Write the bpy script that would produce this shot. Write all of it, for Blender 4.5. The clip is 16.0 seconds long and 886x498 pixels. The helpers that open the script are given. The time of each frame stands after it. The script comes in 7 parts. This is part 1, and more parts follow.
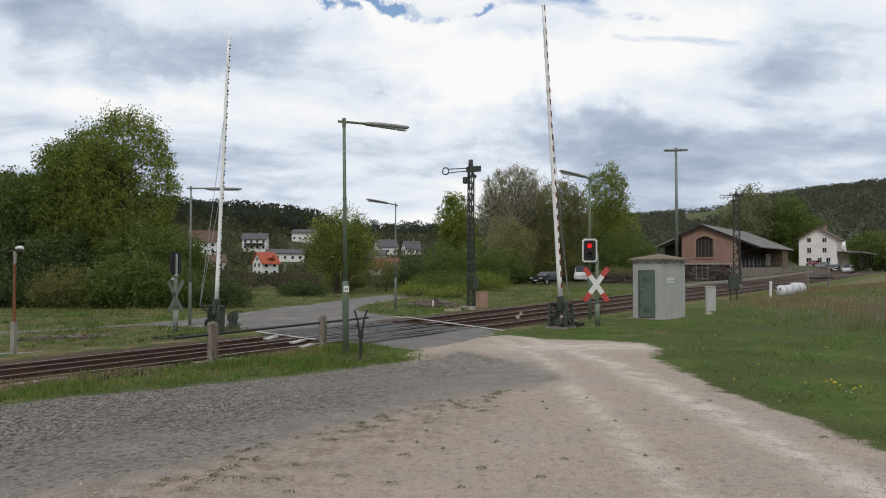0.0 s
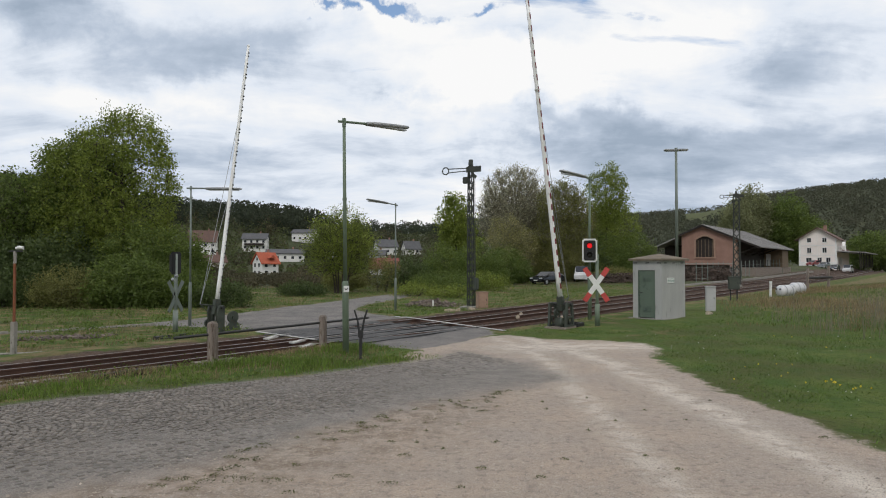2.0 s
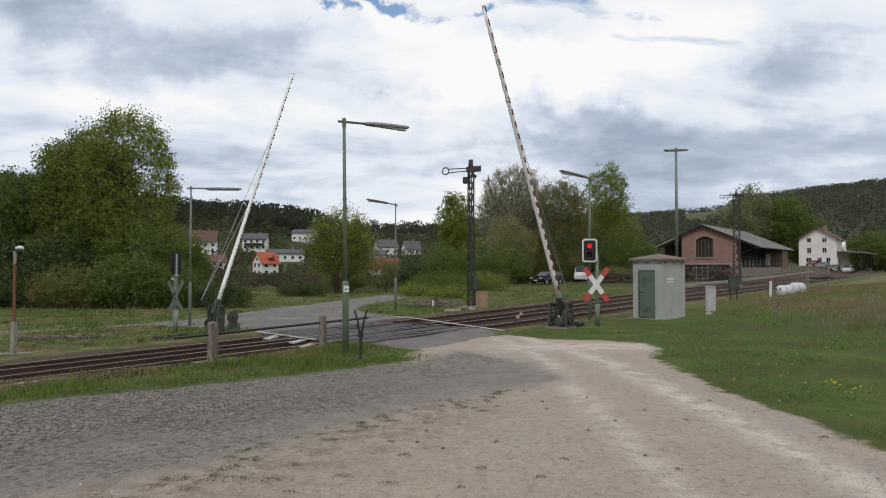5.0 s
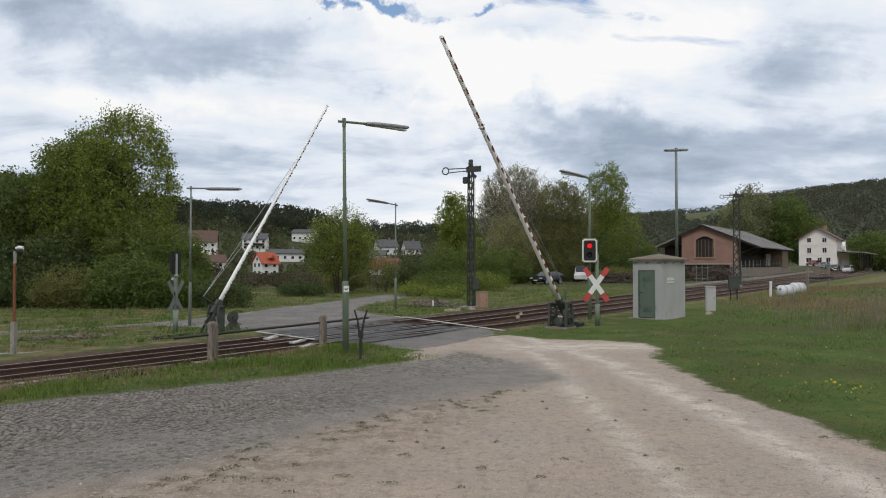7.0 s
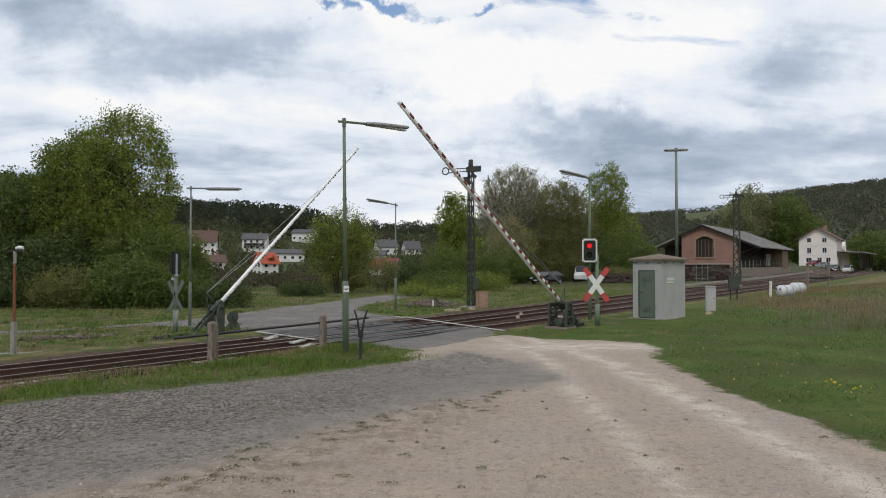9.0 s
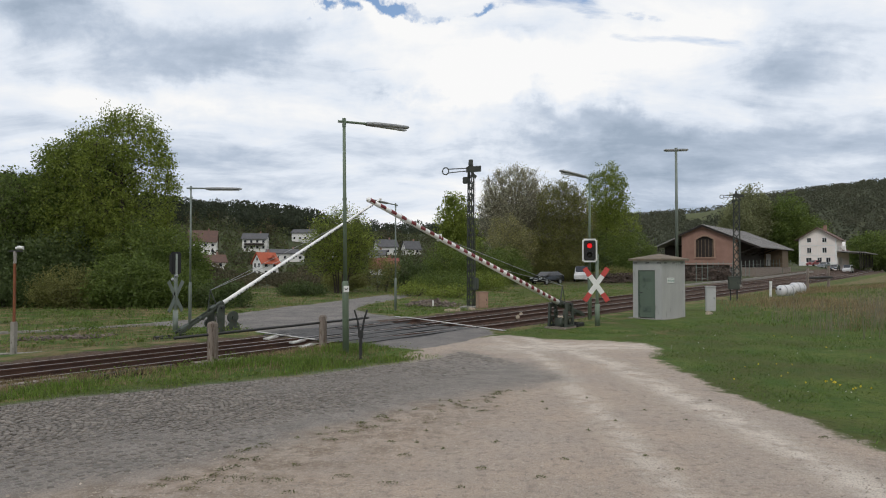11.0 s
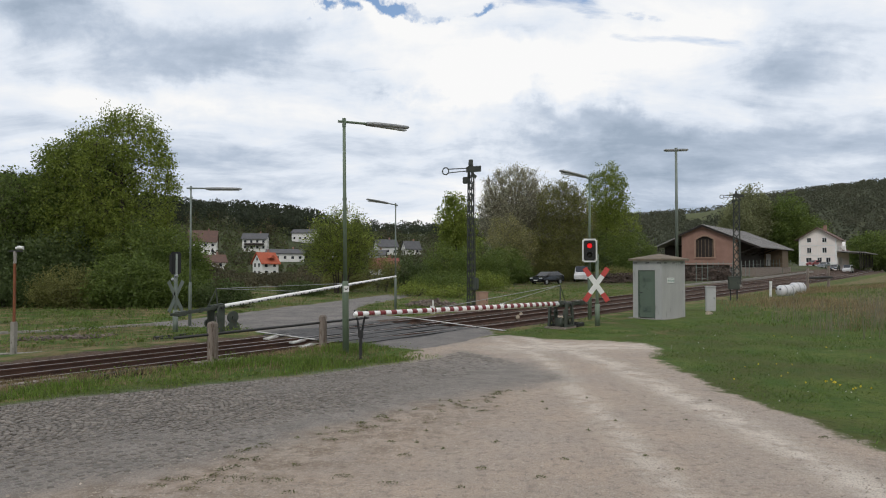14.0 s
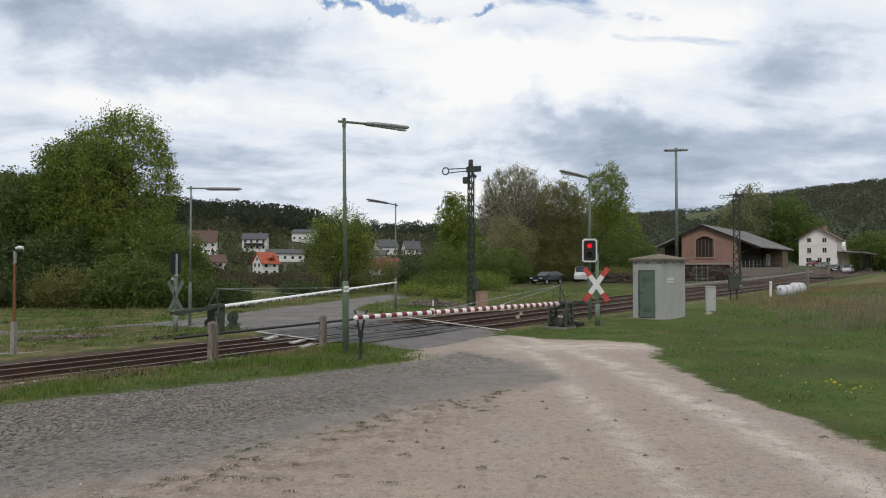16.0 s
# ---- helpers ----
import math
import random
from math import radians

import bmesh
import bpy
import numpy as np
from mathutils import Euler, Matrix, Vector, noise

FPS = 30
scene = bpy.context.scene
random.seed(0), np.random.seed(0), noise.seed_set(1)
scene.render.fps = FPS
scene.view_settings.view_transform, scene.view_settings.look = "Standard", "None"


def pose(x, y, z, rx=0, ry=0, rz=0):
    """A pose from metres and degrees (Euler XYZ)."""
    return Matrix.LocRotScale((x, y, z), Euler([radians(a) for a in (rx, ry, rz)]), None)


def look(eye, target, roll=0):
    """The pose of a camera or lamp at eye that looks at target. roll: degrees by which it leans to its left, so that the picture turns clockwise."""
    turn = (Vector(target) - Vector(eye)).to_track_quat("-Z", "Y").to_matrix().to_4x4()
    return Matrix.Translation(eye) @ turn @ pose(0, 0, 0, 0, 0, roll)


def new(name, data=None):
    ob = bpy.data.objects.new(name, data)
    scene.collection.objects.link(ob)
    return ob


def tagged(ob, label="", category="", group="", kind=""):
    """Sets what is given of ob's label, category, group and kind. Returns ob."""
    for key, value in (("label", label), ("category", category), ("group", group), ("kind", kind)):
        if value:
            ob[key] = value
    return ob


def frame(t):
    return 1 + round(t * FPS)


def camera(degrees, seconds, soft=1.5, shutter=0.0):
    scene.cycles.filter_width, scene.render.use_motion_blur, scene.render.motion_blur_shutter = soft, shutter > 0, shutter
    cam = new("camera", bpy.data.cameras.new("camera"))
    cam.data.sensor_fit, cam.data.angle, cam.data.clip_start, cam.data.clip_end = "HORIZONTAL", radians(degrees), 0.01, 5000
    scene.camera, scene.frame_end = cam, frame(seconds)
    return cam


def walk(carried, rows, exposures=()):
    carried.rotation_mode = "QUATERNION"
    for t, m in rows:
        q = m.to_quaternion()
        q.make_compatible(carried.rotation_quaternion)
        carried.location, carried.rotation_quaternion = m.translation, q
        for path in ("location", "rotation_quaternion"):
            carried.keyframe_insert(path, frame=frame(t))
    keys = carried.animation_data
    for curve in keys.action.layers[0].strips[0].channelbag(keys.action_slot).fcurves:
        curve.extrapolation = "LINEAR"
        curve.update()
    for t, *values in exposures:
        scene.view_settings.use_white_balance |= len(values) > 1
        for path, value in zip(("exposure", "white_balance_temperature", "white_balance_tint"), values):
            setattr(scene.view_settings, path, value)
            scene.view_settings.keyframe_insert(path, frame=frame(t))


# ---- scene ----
# World: x right, y forward from the camera, z up; the crossing lies at z = 0.
cam = camera(67.2, 16.0, soft=1.05)
walk(cam, [(0.0, pose(0, 0, 2.1, 91.31, 0, 0)), (16.0, pose(0, 0, 2.1, 91.31, 0, 0))])

# ---- sky and light ----
SUN_EL, SUN_AZ = radians(48), radians(200)


def make_world():
    w = bpy.data.worlds.new("sky")
    scene.world = w
    w.use_nodes = True
    nt = w.node_tree
    n, l = nt.nodes, nt.links
    n.clear()
    out = n.new("ShaderNodeOutputWorld")
    co = n.new("ShaderNodeTexCoord")
    sep = n.new("ShaderNodeSeparateXYZ")
    l.new(co.outputs["Generated"], sep.inputs[0])
    # direction projected on a flat cloud deck
    up = n.new("ShaderNodeMath"); up.operation = "MAXIMUM"; up.inputs[1].default_value = 0.0
    l.new(sep.outputs["Z"], up.inputs[0])
    den = n.new("ShaderNodeMath"); den.operation = "ADD"; den.inputs[1].default_value = 0.24
    l.new(up.outputs[0], den.inputs[0])
    comb = n.new("ShaderNodeCombineXYZ")
    for i, ax in enumerate("XY"):
        d = n.new("ShaderNodeMath"); d.operation = "DIVIDE"
        l.new(sep.outputs[ax], d.inputs[0]); l.new(den.outputs[0], d.inputs[1])
        l.new(d.outputs[0], comb.inputs[i])

    def cloud(scale, detail, rough, shift, stretch, distort=0.0):
        mp = n.new("ShaderNodeMapping")
        mp.inputs["Location"].default_value = shift
        mp.inputs["Scale"].default_value = stretch
        l.new(comb.outputs[0], mp.inputs[0])
        t = n.new("ShaderNodeTexNoise")
        t.inputs["Scale"].default_value = scale
        t.inputs["Detail"].default_value = detail
        t.inputs["Roughness"].default_value = rough
        t.inputs["Distortion"].default_value = distort
        l.new(mp.outputs[0], t.inputs["Vector"])
        return t.outputs["Fac"]

    big = cloud(0.95, 6, 0.52, (3.7, 1.3, 0), (0.8, 1.0, 1), 0.5)
    fine = cloud(3.1, 9, 0.62, (9.1, 4.0, 0), (0.7, 1.1, 1), 0.4)
    add = n.new("ShaderNodeMath"); add.operation = "MULTIPLY_ADD"; add.inputs[1].default_value = 0.46
    l.new(fine, add.inputs[0]); l.new(big, add.inputs[2])
    # the deck thickens low down towards the east
    low = n.new("ShaderNodeMath"); low.operation = "MULTIPLY_ADD"; low.inputs[1].default_value = -4.5; low.inputs[2].default_value = 1.0
    l.new(up.outputs[0], low.inputs[0])
    tilt = n.new("ShaderNodeMath"); tilt.operation = "MULTIPLY"
    east = n.new("ShaderNodeMath"); east.operation = "ADD"; east.inputs[1].default_value = 0.22
    l.new(sep.outputs["X"], east.inputs[0])
    l.new(east.outputs[0], tilt.inputs[0]); l.new(low.outputs[0], tilt.inputs[1])
    thick = n.new("ShaderNodeMath"); thick.operation = "MULTIPLY_ADD"; thick.inputs[1].default_value = -0.40
    l.new(tilt.outputs[0], thick.inputs[0]); l.new(add.outputs[0], thick.inputs[2])
    # single clouds and bright gaps, by bearing and height, with ragged rims
    ahead = n.new("ShaderNodeMath"); ahead.operation = "MAXIMUM"; ahead.inputs[1].default_value = 0.05
    l.new(sep.outputs["Y"], ahead.inputs[0])
    rag = n.new("ShaderNodeTexNoise")
    rag.inputs["Scale"].default_value, rag.inputs["Detail"].default_value, rag.inputs["Roughness"].default_value = 7.0, 8, 0.6
    l.new(co.outputs["Generated"], rag.inputs["Vector"])
    ragxyz = n.new("ShaderNodeSeparateColor")
    l.new(rag.outputs["Color"], ragxyz.inputs[0])

    def calc(kind, a, c):
        x = n.new("ShaderNodeMath"); x.operation = kind
        for sock, v in zip(x.inputs, (a, c)):
            if isinstance(v, (int, float)):
                sock.default_value = v
            else:
                l.new(v, sock)
        return x.outputs[0]
    east_u = calc("ADD", calc("DIVIDE", sep.outputs["X"], ahead.outputs[0]), calc("MULTIPLY", calc("SUBTRACT", ragxyz.outputs[0], 0.5), 0.42))
    high_v = calc("ADD", calc("DIVIDE", sep.outputs["Z"], ahead.outputs[0]), calc("MULTIPLY", calc("SUBTRACT", ragxyz.outputs[1], 0.5), 0.20))

    def bank(clouds):
        total = None
        for u0, v0, su, sv, amount in clouds:
            du, dv = calc("DIVIDE", calc("SUBTRACT", east_u, u0), su), calc("DIVIDE", calc("SUBTRACT", high_v, v0), sv)
            g = calc("MULTIPLY", calc("EXPONENT", calc("MULTIPLY", calc("ADD", calc("MULTIPLY", du, du), calc("MULTIPLY", dv, dv)), -1.0), 0.0), amount * 1.25)
            total = g if total is None else calc("ADD", total, g)
        return total
    clouds = bank(((-0.58, 0.375, 0.12, 0.045, -0.19), (-0.33, 0.325, 0.13, 0.05, -0.10), (-0.60, 0.30, 0.09, 0.03, -0.07), (-0.42, 0.25, 0.14, 0.03, 0.10), (0.10, 0.29, 0.26, 0.055, 0.16),
                   (-0.10, 0.375, 0.10, 0.03, 0.12), (0.17, 0.205, 0.15, 0.034, -0.15), (-0.03, 0.225, 0.06, 0.02, -0.09), (0.40, 0.16, 0.22, 0.04, -0.06), (0.55, 0.30, 0.10, 0.06, -0.11), (0.36, 0.34, 0.10, 0.03, 0.08),
                   (0.62, 0.20, 0.10, 0.04, -0.07), (0.10, 0.355, 0.10, 0.018, -0.07), (-0.60, 0.18, 0.10, 0.04, 0.06), (0.42, 0.225, 0.12, 0.02, 0.06)))
    thick = calc("ADD", thick.outputs[0], clouds).node
    ramp = n.new("ShaderNodeValToRGB")
    e = ramp.color_ramp.elements
    e[0].position, e[0].color = 0.47, (0.36, 0.44, 0.55, 1)
    e[1].position, e[1].color = 0.83, (1.0, 1.0, 1.0, 1)
    m1 = e.new(0.58); m1.color = (0.52, 0.60, 0.72, 1)
    m2 = e.new(0.69); m2.color = (0.80, 0.86, 0.95, 1)
    l.new(thick.outputs[0], ramp.inputs[0])
    sky = n.new("ShaderNodeTexSky")
    sky.sky_type = "NISHITA"
    sky.sun_disc = False
    sky.sun_elevation, sky.sun_rotation = SUN_EL, SUN_AZ
    # gaps in the deck where the blue shows
    hole = cloud(1.9, 7, 0.55, (1.84, 7.18, 0), (0.6, 1.3, 1), 0.3)
    hr = n.new("ShaderNodeValToRGB")
    hr.color_ramp.elements[0].position, hr.color_ramp.elements[1].position = 0.77, 0.86
    # more gaps higher up
    zmin = n.new("ShaderNodeMath"); zmin.operation = "MINIMUM"; zmin.inputs[1].default_value = 0.42
    l.new(up.outputs[0], zmin.inputs[0])
    gap = n.new("ShaderNodeMath"); gap.operation = "MULTIPLY_ADD"; gap.inputs[1].default_value = 0.55
    l.new(zmin.outputs[0], gap.inputs[0]); l.new(hole, gap.inputs[2])
    open_sky = bank(((-0.085, 0.398, 0.085, 0.014, 0.20), (-0.19, 0.372, 0.025, 0.012, 0.14), (0.29, 0.385, 0.05, 0.012, 0.06), (0.06, 0.396, 0.04, 0.01, 0.12), (-0.68, 0.16, 0.1, 0.1, -0.2)))
    l.new(calc("ADD", gap.outputs[0], open_sky), hr.inputs[0])
    bg_cloud = n.new("ShaderNodeBackground"); bg_cloud.inputs["Strength"].default_value = 0.95
    bg_sky = n.new("ShaderNodeBackground"); bg_sky.inputs["Strength"].default_value = 0.15
    l.new(ramp.outputs[0], bg_cloud.inputs[0]); l.new(sky.outputs[0], bg_sky.inputs[0])
    mix = n.new("ShaderNodeMixShader")
    l.new(hr.outputs[0], mix.inputs[0]); l.new(bg_cloud.outputs[0], mix.inputs[1]); l.new(bg_sky.outputs[0], mix.inputs[2])
    l.new(mix.outputs[0], out.inputs[0])


make_world()
sun = new("sun", bpy.data.lights.new("sun", "SUN"))
sun.data.energy, sun.data.angle, sun.data.color = 1.05, radians(12), (1, 0.96, 0.9)
sun.matrix_world = look((0, 0, 60), (0 - 40 * math.sin(SUN_AZ), 0 - 40 * math.cos(SUN_AZ), 60 - 40 * math.tan(SUN_EL)))
scene.view_settings.exposure = 0.0


# ---- materials ----
def mat(name, c1, c2=None, scale=4.0, rough=0.8, bump=0.2, fine=40.0, metal=0.0, c3=None, spots=0.62, island=0.0, obj=0.0, emit=None, streak=None, trans=0.0, coat=0.0):
    """Two-scale noise between c1 and c2, spots of c3, small relief; island/obj vary brightness piece by piece."""
    m = bpy.data.materials.new(name)
    m.use_nodes = True
    nt = m.node_tree
    n, l = nt.nodes, nt.links
    b = n["Principled BSDF"]
    b.inputs["Roughness"].default_value = rough
    b.inputs["Metallic"].default_value = metal
    if coat:
        b.inputs["Coat Weight"].default_value = coat
        b.inputs["Coat Roughness"].default_value = 0.08
    c2 = c2 or tuple(v * 0.75 for v in c1)
    co = n.new("ShaderNodeTexCoord")
    vec = co.outputs["Object"]
    if streak:
        mp = n.new("ShaderNodeMapping"); mp.inputs["Scale"].default_value = streak
        l.new(vec, mp.inputs[0]); vec = mp.outputs[0]

    def tex(s, d=5.0):
        t = n.new("ShaderNodeTexNoise"); t.inputs["Scale"].default_value = s; t.inputs["Detail"].default_value = d
        l.new(vec, t.inputs["Vector"]); return t.outputs["Fac"]

    def mixc(f, a, c):
        x = n.new("ShaderNodeMix"); x.data_type = "RGBA"
        l.new(f, x.inputs["Factor"])
        for sock, v in ((x.inputs["A"], a), (x.inputs["B"], c)):
            if isinstance(v, tuple):
                sock.default_value = (*v, 1)
            else:
                l.new(v, sock)
        return x.outputs["Result"]

    def ramp(f, a, c):
        r = n.new("ShaderNodeMapRange"); r.inputs["From Min"].default_value = a; r.inputs["From Max"].default_value = c
        l.new(f, r.inputs["Value"]); return r.outputs[0]
    big, small = tex(scale), tex(fine, 3.0)
    col = mixc(ramp(big, 0.35, 0.65), c1, c2)
    dark = tuple(0.72 * (p + q) / 2 for p, q in zip(c1, c2))
    f2 = n.new("ShaderNodeMath"); f2.operation = "MULTIPLY"; f2.inputs[1].default_value = 0.55
    l.new(ramp(small, 0.45, 0.75), f2.inputs[0])
    col = mixc(f2.outputs[0], col, dark)
    if c3:
        col = mixc(ramp(tex(scale * 2.3, 7.0), spots, spots + 0.1), col, c3)
    for amount, kind in ((island, "ShaderNodeNewGeometry"), (obj, "ShaderNodeObjectInfo")):
        if amount:
            g = n.new(kind)
            hs = n.new("ShaderNodeHueSaturation")
            src = g.outputs["Random Per Island"] if kind == "ShaderNodeNewGeometry" else g.outputs["Random"]
            r = n.new("ShaderNodeMapRange"); r.inputs["To Min"].default_value = 1 - amount; r.inputs["To Max"].default_value = 1 + amount
            l.new(src, r.inputs["Value"]); l.new(r.outputs[0], hs.inputs["Value"]); l.new(col, hs.inputs["Color"])
            col = hs.outputs[0]
    l.new(col, b.inputs["Base Color"])
    if bump:
        bp = n.new("ShaderNodeBump"); bp.inputs["Strength"].default_value = bump; bp.inputs["Distance"].default_value = 0.02
        l.new(small, bp.inputs["Height"]); l.new(bp.outputs[0], b.inputs["Normal"])
    if emit:
        b.inputs["Emission Color"].default_value = (*emit[:3], 1)
        b.inputs["Emission Strength"].default_value = emit[3]
    if trans:
        tr = n.new("ShaderNodeBsdfTranslucent"); l.new(col, tr.inputs[0])
        ms = n.new("ShaderNodeMixShader"); ms.inputs[0].default_value = trans
        l.new(b.outputs[0], ms.inputs[1]); l.new(tr.outputs[0], ms.inputs[2])
        l.new(ms.outputs[0], n["Material Output"].inputs[0])
    return m


M_WHITE = mat("white_paint", (0.78, 0.78, 0.75), (0.66, 0.66, 0.63), 3, 0.5, 0.05, c3=(0.4, 0.38, 0.33), spots=0.68)
M_BOOMWHITE = mat("boom_white_paint", (0.88, 0.88, 0.86), (0.82, 0.82, 0.80), 3, 0.45, 0.02, c3=(0.6, 0.58, 0.54), spots=0.7)
M_RED = mat("red_paint", (0.20, 0.018, 0.024), (0.15, 0.015, 0.02), 5, 0.5, 0.05)
M_CROSSRED = mat("cross_red", (0.52, 0.06, 0.05), (0.44, 0.06, 0.05), 5, 0.5, 0.05)
M_GREENPOLE = mat("green_pole_paint", (0.145, 0.19, 0.13), (0.115, 0.155, 0.105), 2, 0.55, 0.1, c3=(0.16, 0.17, 0.13), spots=0.66)
M_GREYPOLE = mat("grey_pole_paint", (0.20, 0.23, 0.20), (0.15, 0.18, 0.155), 2, 0.55, 0.1)
M_LAMP = mat("lamp_housing", (0.30, 0.31, 0.31), (0.22, 0.23, 0.24), 2, 0.5, 0.1, c3=(0.55, 0.56, 0.56), spots=0.58, streak=(2, 8, 8))
M_DIFF = mat("lamp_cover", (0.55, 0.56, 0.56), (0.45, 0.46, 0.46), 3, 0.35, 0.0)
M_MACH = mat("machine_green", (0.062, 0.074, 0.056), (0.042, 0.05, 0.04), 4, 0.6, 0.25, c3=(0.09, 0.06, 0.04), spots=0.64)
M_DARK = mat("dark_iron", (0.028, 0.028, 0.026), (0.02, 0.02, 0.02), 6, 0.6, 0.2)
M_BLACK = mat("black_plate", (0.012, 0.012, 0.012), None, 6, 0.45, 0.03)
M_CONC = mat("old_concrete", (0.33, 0.31, 0.28), (0.24, 0.225, 0.20), 3, 0.9, 0.5, c3=(0.15, 0.13, 0.10), spots=0.6, streak=(3, 3, 1))
M_STAIN = mat("stained_concrete_post", (0.30, 0.26, 0.22), (0.19, 0.15, 0.125), 6, 0.9, 0.6, c3=(0.12, 0.085, 0.06), spots=0.55, streak=(3, 3, 0.5))
M_HUT = mat("hut_concrete", (0.42, 0.42, 0.40), (0.36, 0.36, 0.345), 1.2, 0.9, 0.2, c3=(0.26, 0.27, 0.25), spots=0.63, streak=(2, 2, 0.6))
M_HUTDOOR = mat("hut_door_green", (0.115, 0.155, 0.115), (0.10, 0.135, 0.10), 2, 0.55, 0.1, c3=(0.06, 0.09, 0.07), spots=0.6)
M_HUTROOF = mat("hut_roof", (0.15, 0.125, 0.10), (0.20, 0.16, 0.11), 3, 0.95, 0.6, c3=(0.08, 0.09, 0.05), spots=0.6)
M_RAIL = mat("rail_side", (0.10, 0.052, 0.034), (0.06, 0.034, 0.025), 3, 0.85, 0.3)
M_RAILTOP = mat("rail_head", (0.30, 0.27, 0.25), (0.22, 0.19, 0.17), 2, 0.4, 0.1, metal=0.7)
M_SLEEPER = mat("wooden_sleeper", (0.075, 0.058, 0.047), (0.05, 0.04, 0.034), 6, 0.95, 0.5, obj=0.25)
M_STONE = mat("ballast_stone", (0.125, 0.085, 0.064), (0.08, 0.056, 0.043), 8, 0.95, 0.3, island=0.4)
M_SETT = mat("sett_stone", (0.20, 0.176, 0.15), (0.125, 0.11, 0.094), 9, 0.7, 0.4, island=0.3, obj=0.0)
M_SETTP = mat("sett_stone_single", (0.20, 0.176, 0.15), (0.125, 0.11, 0.094), 9, 0.7, 0.4, obj=0.3)
M_RUST = mat("rusty_post", (0.24, 0.085, 0.035), (0.17, 0.06, 0.03), 6, 0.85, 0.3)
M_BARK = mat("bark", (0.075, 0.06, 0.047), (0.05, 0.042, 0.034), 6, 0.95, 0.5)
M_GALV = mat("galvanised", (0.36, 0.37, 0.37), (0.28, 0.29, 0.30), 4, 0.5, 0.05, metal=0.4)
M_TANK = mat("white_tank", (0.62, 0.62, 0.62), (0.5, 0.51, 0.52), 1.5, 0.4, 0.05, c3=(0.25, 0.23, 0.2), spots=0.68)
M_PLASTIC = mat("grey_cabinet", (0.45, 0.45, 0.44), (0.40, 0.40, 0.39), 2, 0.6, 0.03)
M_GLASSD = mat("dark_window_glass", (0.02, 0.023, 0.027), (0.03, 0.034, 0.04), 2, 0.12, 0.0)
M_TYRE = mat("tyre_rubber", (0.015, 0.015, 0.015), None, 10, 0.85, 0.1)
M_REDLIGHT = mat("lit_red_lens", (0.3, 0.01, 0.01), None, 10, 0.3, 0.0, emit=(1.0, 0.012, 0.02, 0.65))
M_LENS = mat("unlit_lens", (0.02, 0.018, 0.015), None, 10, 0.2, 0.0)


# ---- building helpers ----
def thing(name, m, label, category, group="", kind=""):
    ob = new(name)
    ob.matrix_basis = m
    return tagged(ob, label, category, group, kind)


def finish(bm, name, material, smooth=False):
    me = bpy.data.meshes.new(name)
    bmesh.ops.recalc_face_normals(bm, faces=bm.faces)
    bm.to_mesh(me)
    bm.free()
    me.materials.append(material)
    if smooth:
        for p in me.polygons:
            p.use_smooth = True
    return me


def part(name, bm, material, parent, label="", smooth=False):
    ob = new(name, finish(bm, name, material, smooth))
    ob.parent = parent
    return tagged(ob, label)


def whole(name, bm, material, m, label, category, group="", kind="", smooth=False):
    ob = new(name, finish(bm, name, material, smooth))
    ob.matrix_basis = m
    return tagged(ob, label, category, group, kind)


def box(bm, c, s, rz=0.0, bevel=0.0, ry=0.0, rx=0.0):
    m = Matrix.Translation(c) @ Euler((radians(rx), radians(ry), radians(rz))).to_matrix().to_4x4() @ Matrix.Diagonal((*s, 1))
    r = bmesh.ops.create_cube(bm, size=1, matrix=m)
    if bevel:
        es = list({e for v in r["verts"] for e in v.link_edges})
        bmesh.ops.bevel(bm, geom=es, offset=bevel, segments=2, affect="EDGES")
    return bm


def tube(bm, pts, radii, seg=10, cap=True):
    """A tapered tube along a line of points."""
    pts = [Vector(p) for p in pts]
    if not isinstance(radii, (list, tuple)):
        radii = [radii] * len(pts)
    rings = []
    for i, p in enumerate(pts):
        d = (pts[min(i + 1, len(pts) - 1)] - pts[max(i - 1, 0)]).normalized()
        a = d.cross(Vector((0.31, 0.17, 1) if abs(d.z) < 0.9 else (1, 0.2, 0))).normalized()
        b = d.cross(a)
        rings.append([bm.verts.new(p + radii[i] * (math.cos(k * math.tau / seg) * a + math.sin(k * math.tau / seg) * b)) for k in range(seg)])
    for r0, r1 in zip(rings, rings[1:]):
        for k in range(seg):
            bm.faces.new((r0[k], r0[(k + 1) % seg], r1[(k + 1) % seg], r1[k]))
    if cap:
        bm.faces.new(rings[0][::-1])
        bm.faces.new(rings[-1])
    return bm


def B():
    return bmesh.new()


def prism(bm, poly, y0, y1):
    """A polygon of (x, z) drawn out from y0 to y1."""
    a = [bm.verts.new((x, y0, z)) for x, z in poly]
    b = [bm.verts.new((x, y1, z)) for x, z in poly]
    bm.faces.new(a)
    bm.faces.new(b[::-1])
    for i in range(len(poly)):
        j = (i + 1) % len(poly)
        bm.faces.new((a[j], a[i], b[i], b[j]))
    return bm


def raw_mesh(name, verts, faces, material, smooth=False):
    me = bpy.data.meshes.new(name)
    me.from_pydata(verts, [], faces)
    me.materials.append(material)
    if smooth:
        me.polygons.foreach_set("use_smooth", [True] * len(me.polygons))
    return me


# ---- the lie of the land ----
TRACK = 53.35
DX, DY = math.cos(radians(TRACK)), math.sin(radians(TRACK))


def tw(s, off):
    """World place from the run along the track and the distance across it (negative: beyond)."""
    return (s * DX + off * DY, s * DY - off * DX)


def smooth01(x):
    x = np.clip(x, 0, 1)
    return x * x * (3 - 2 * x)


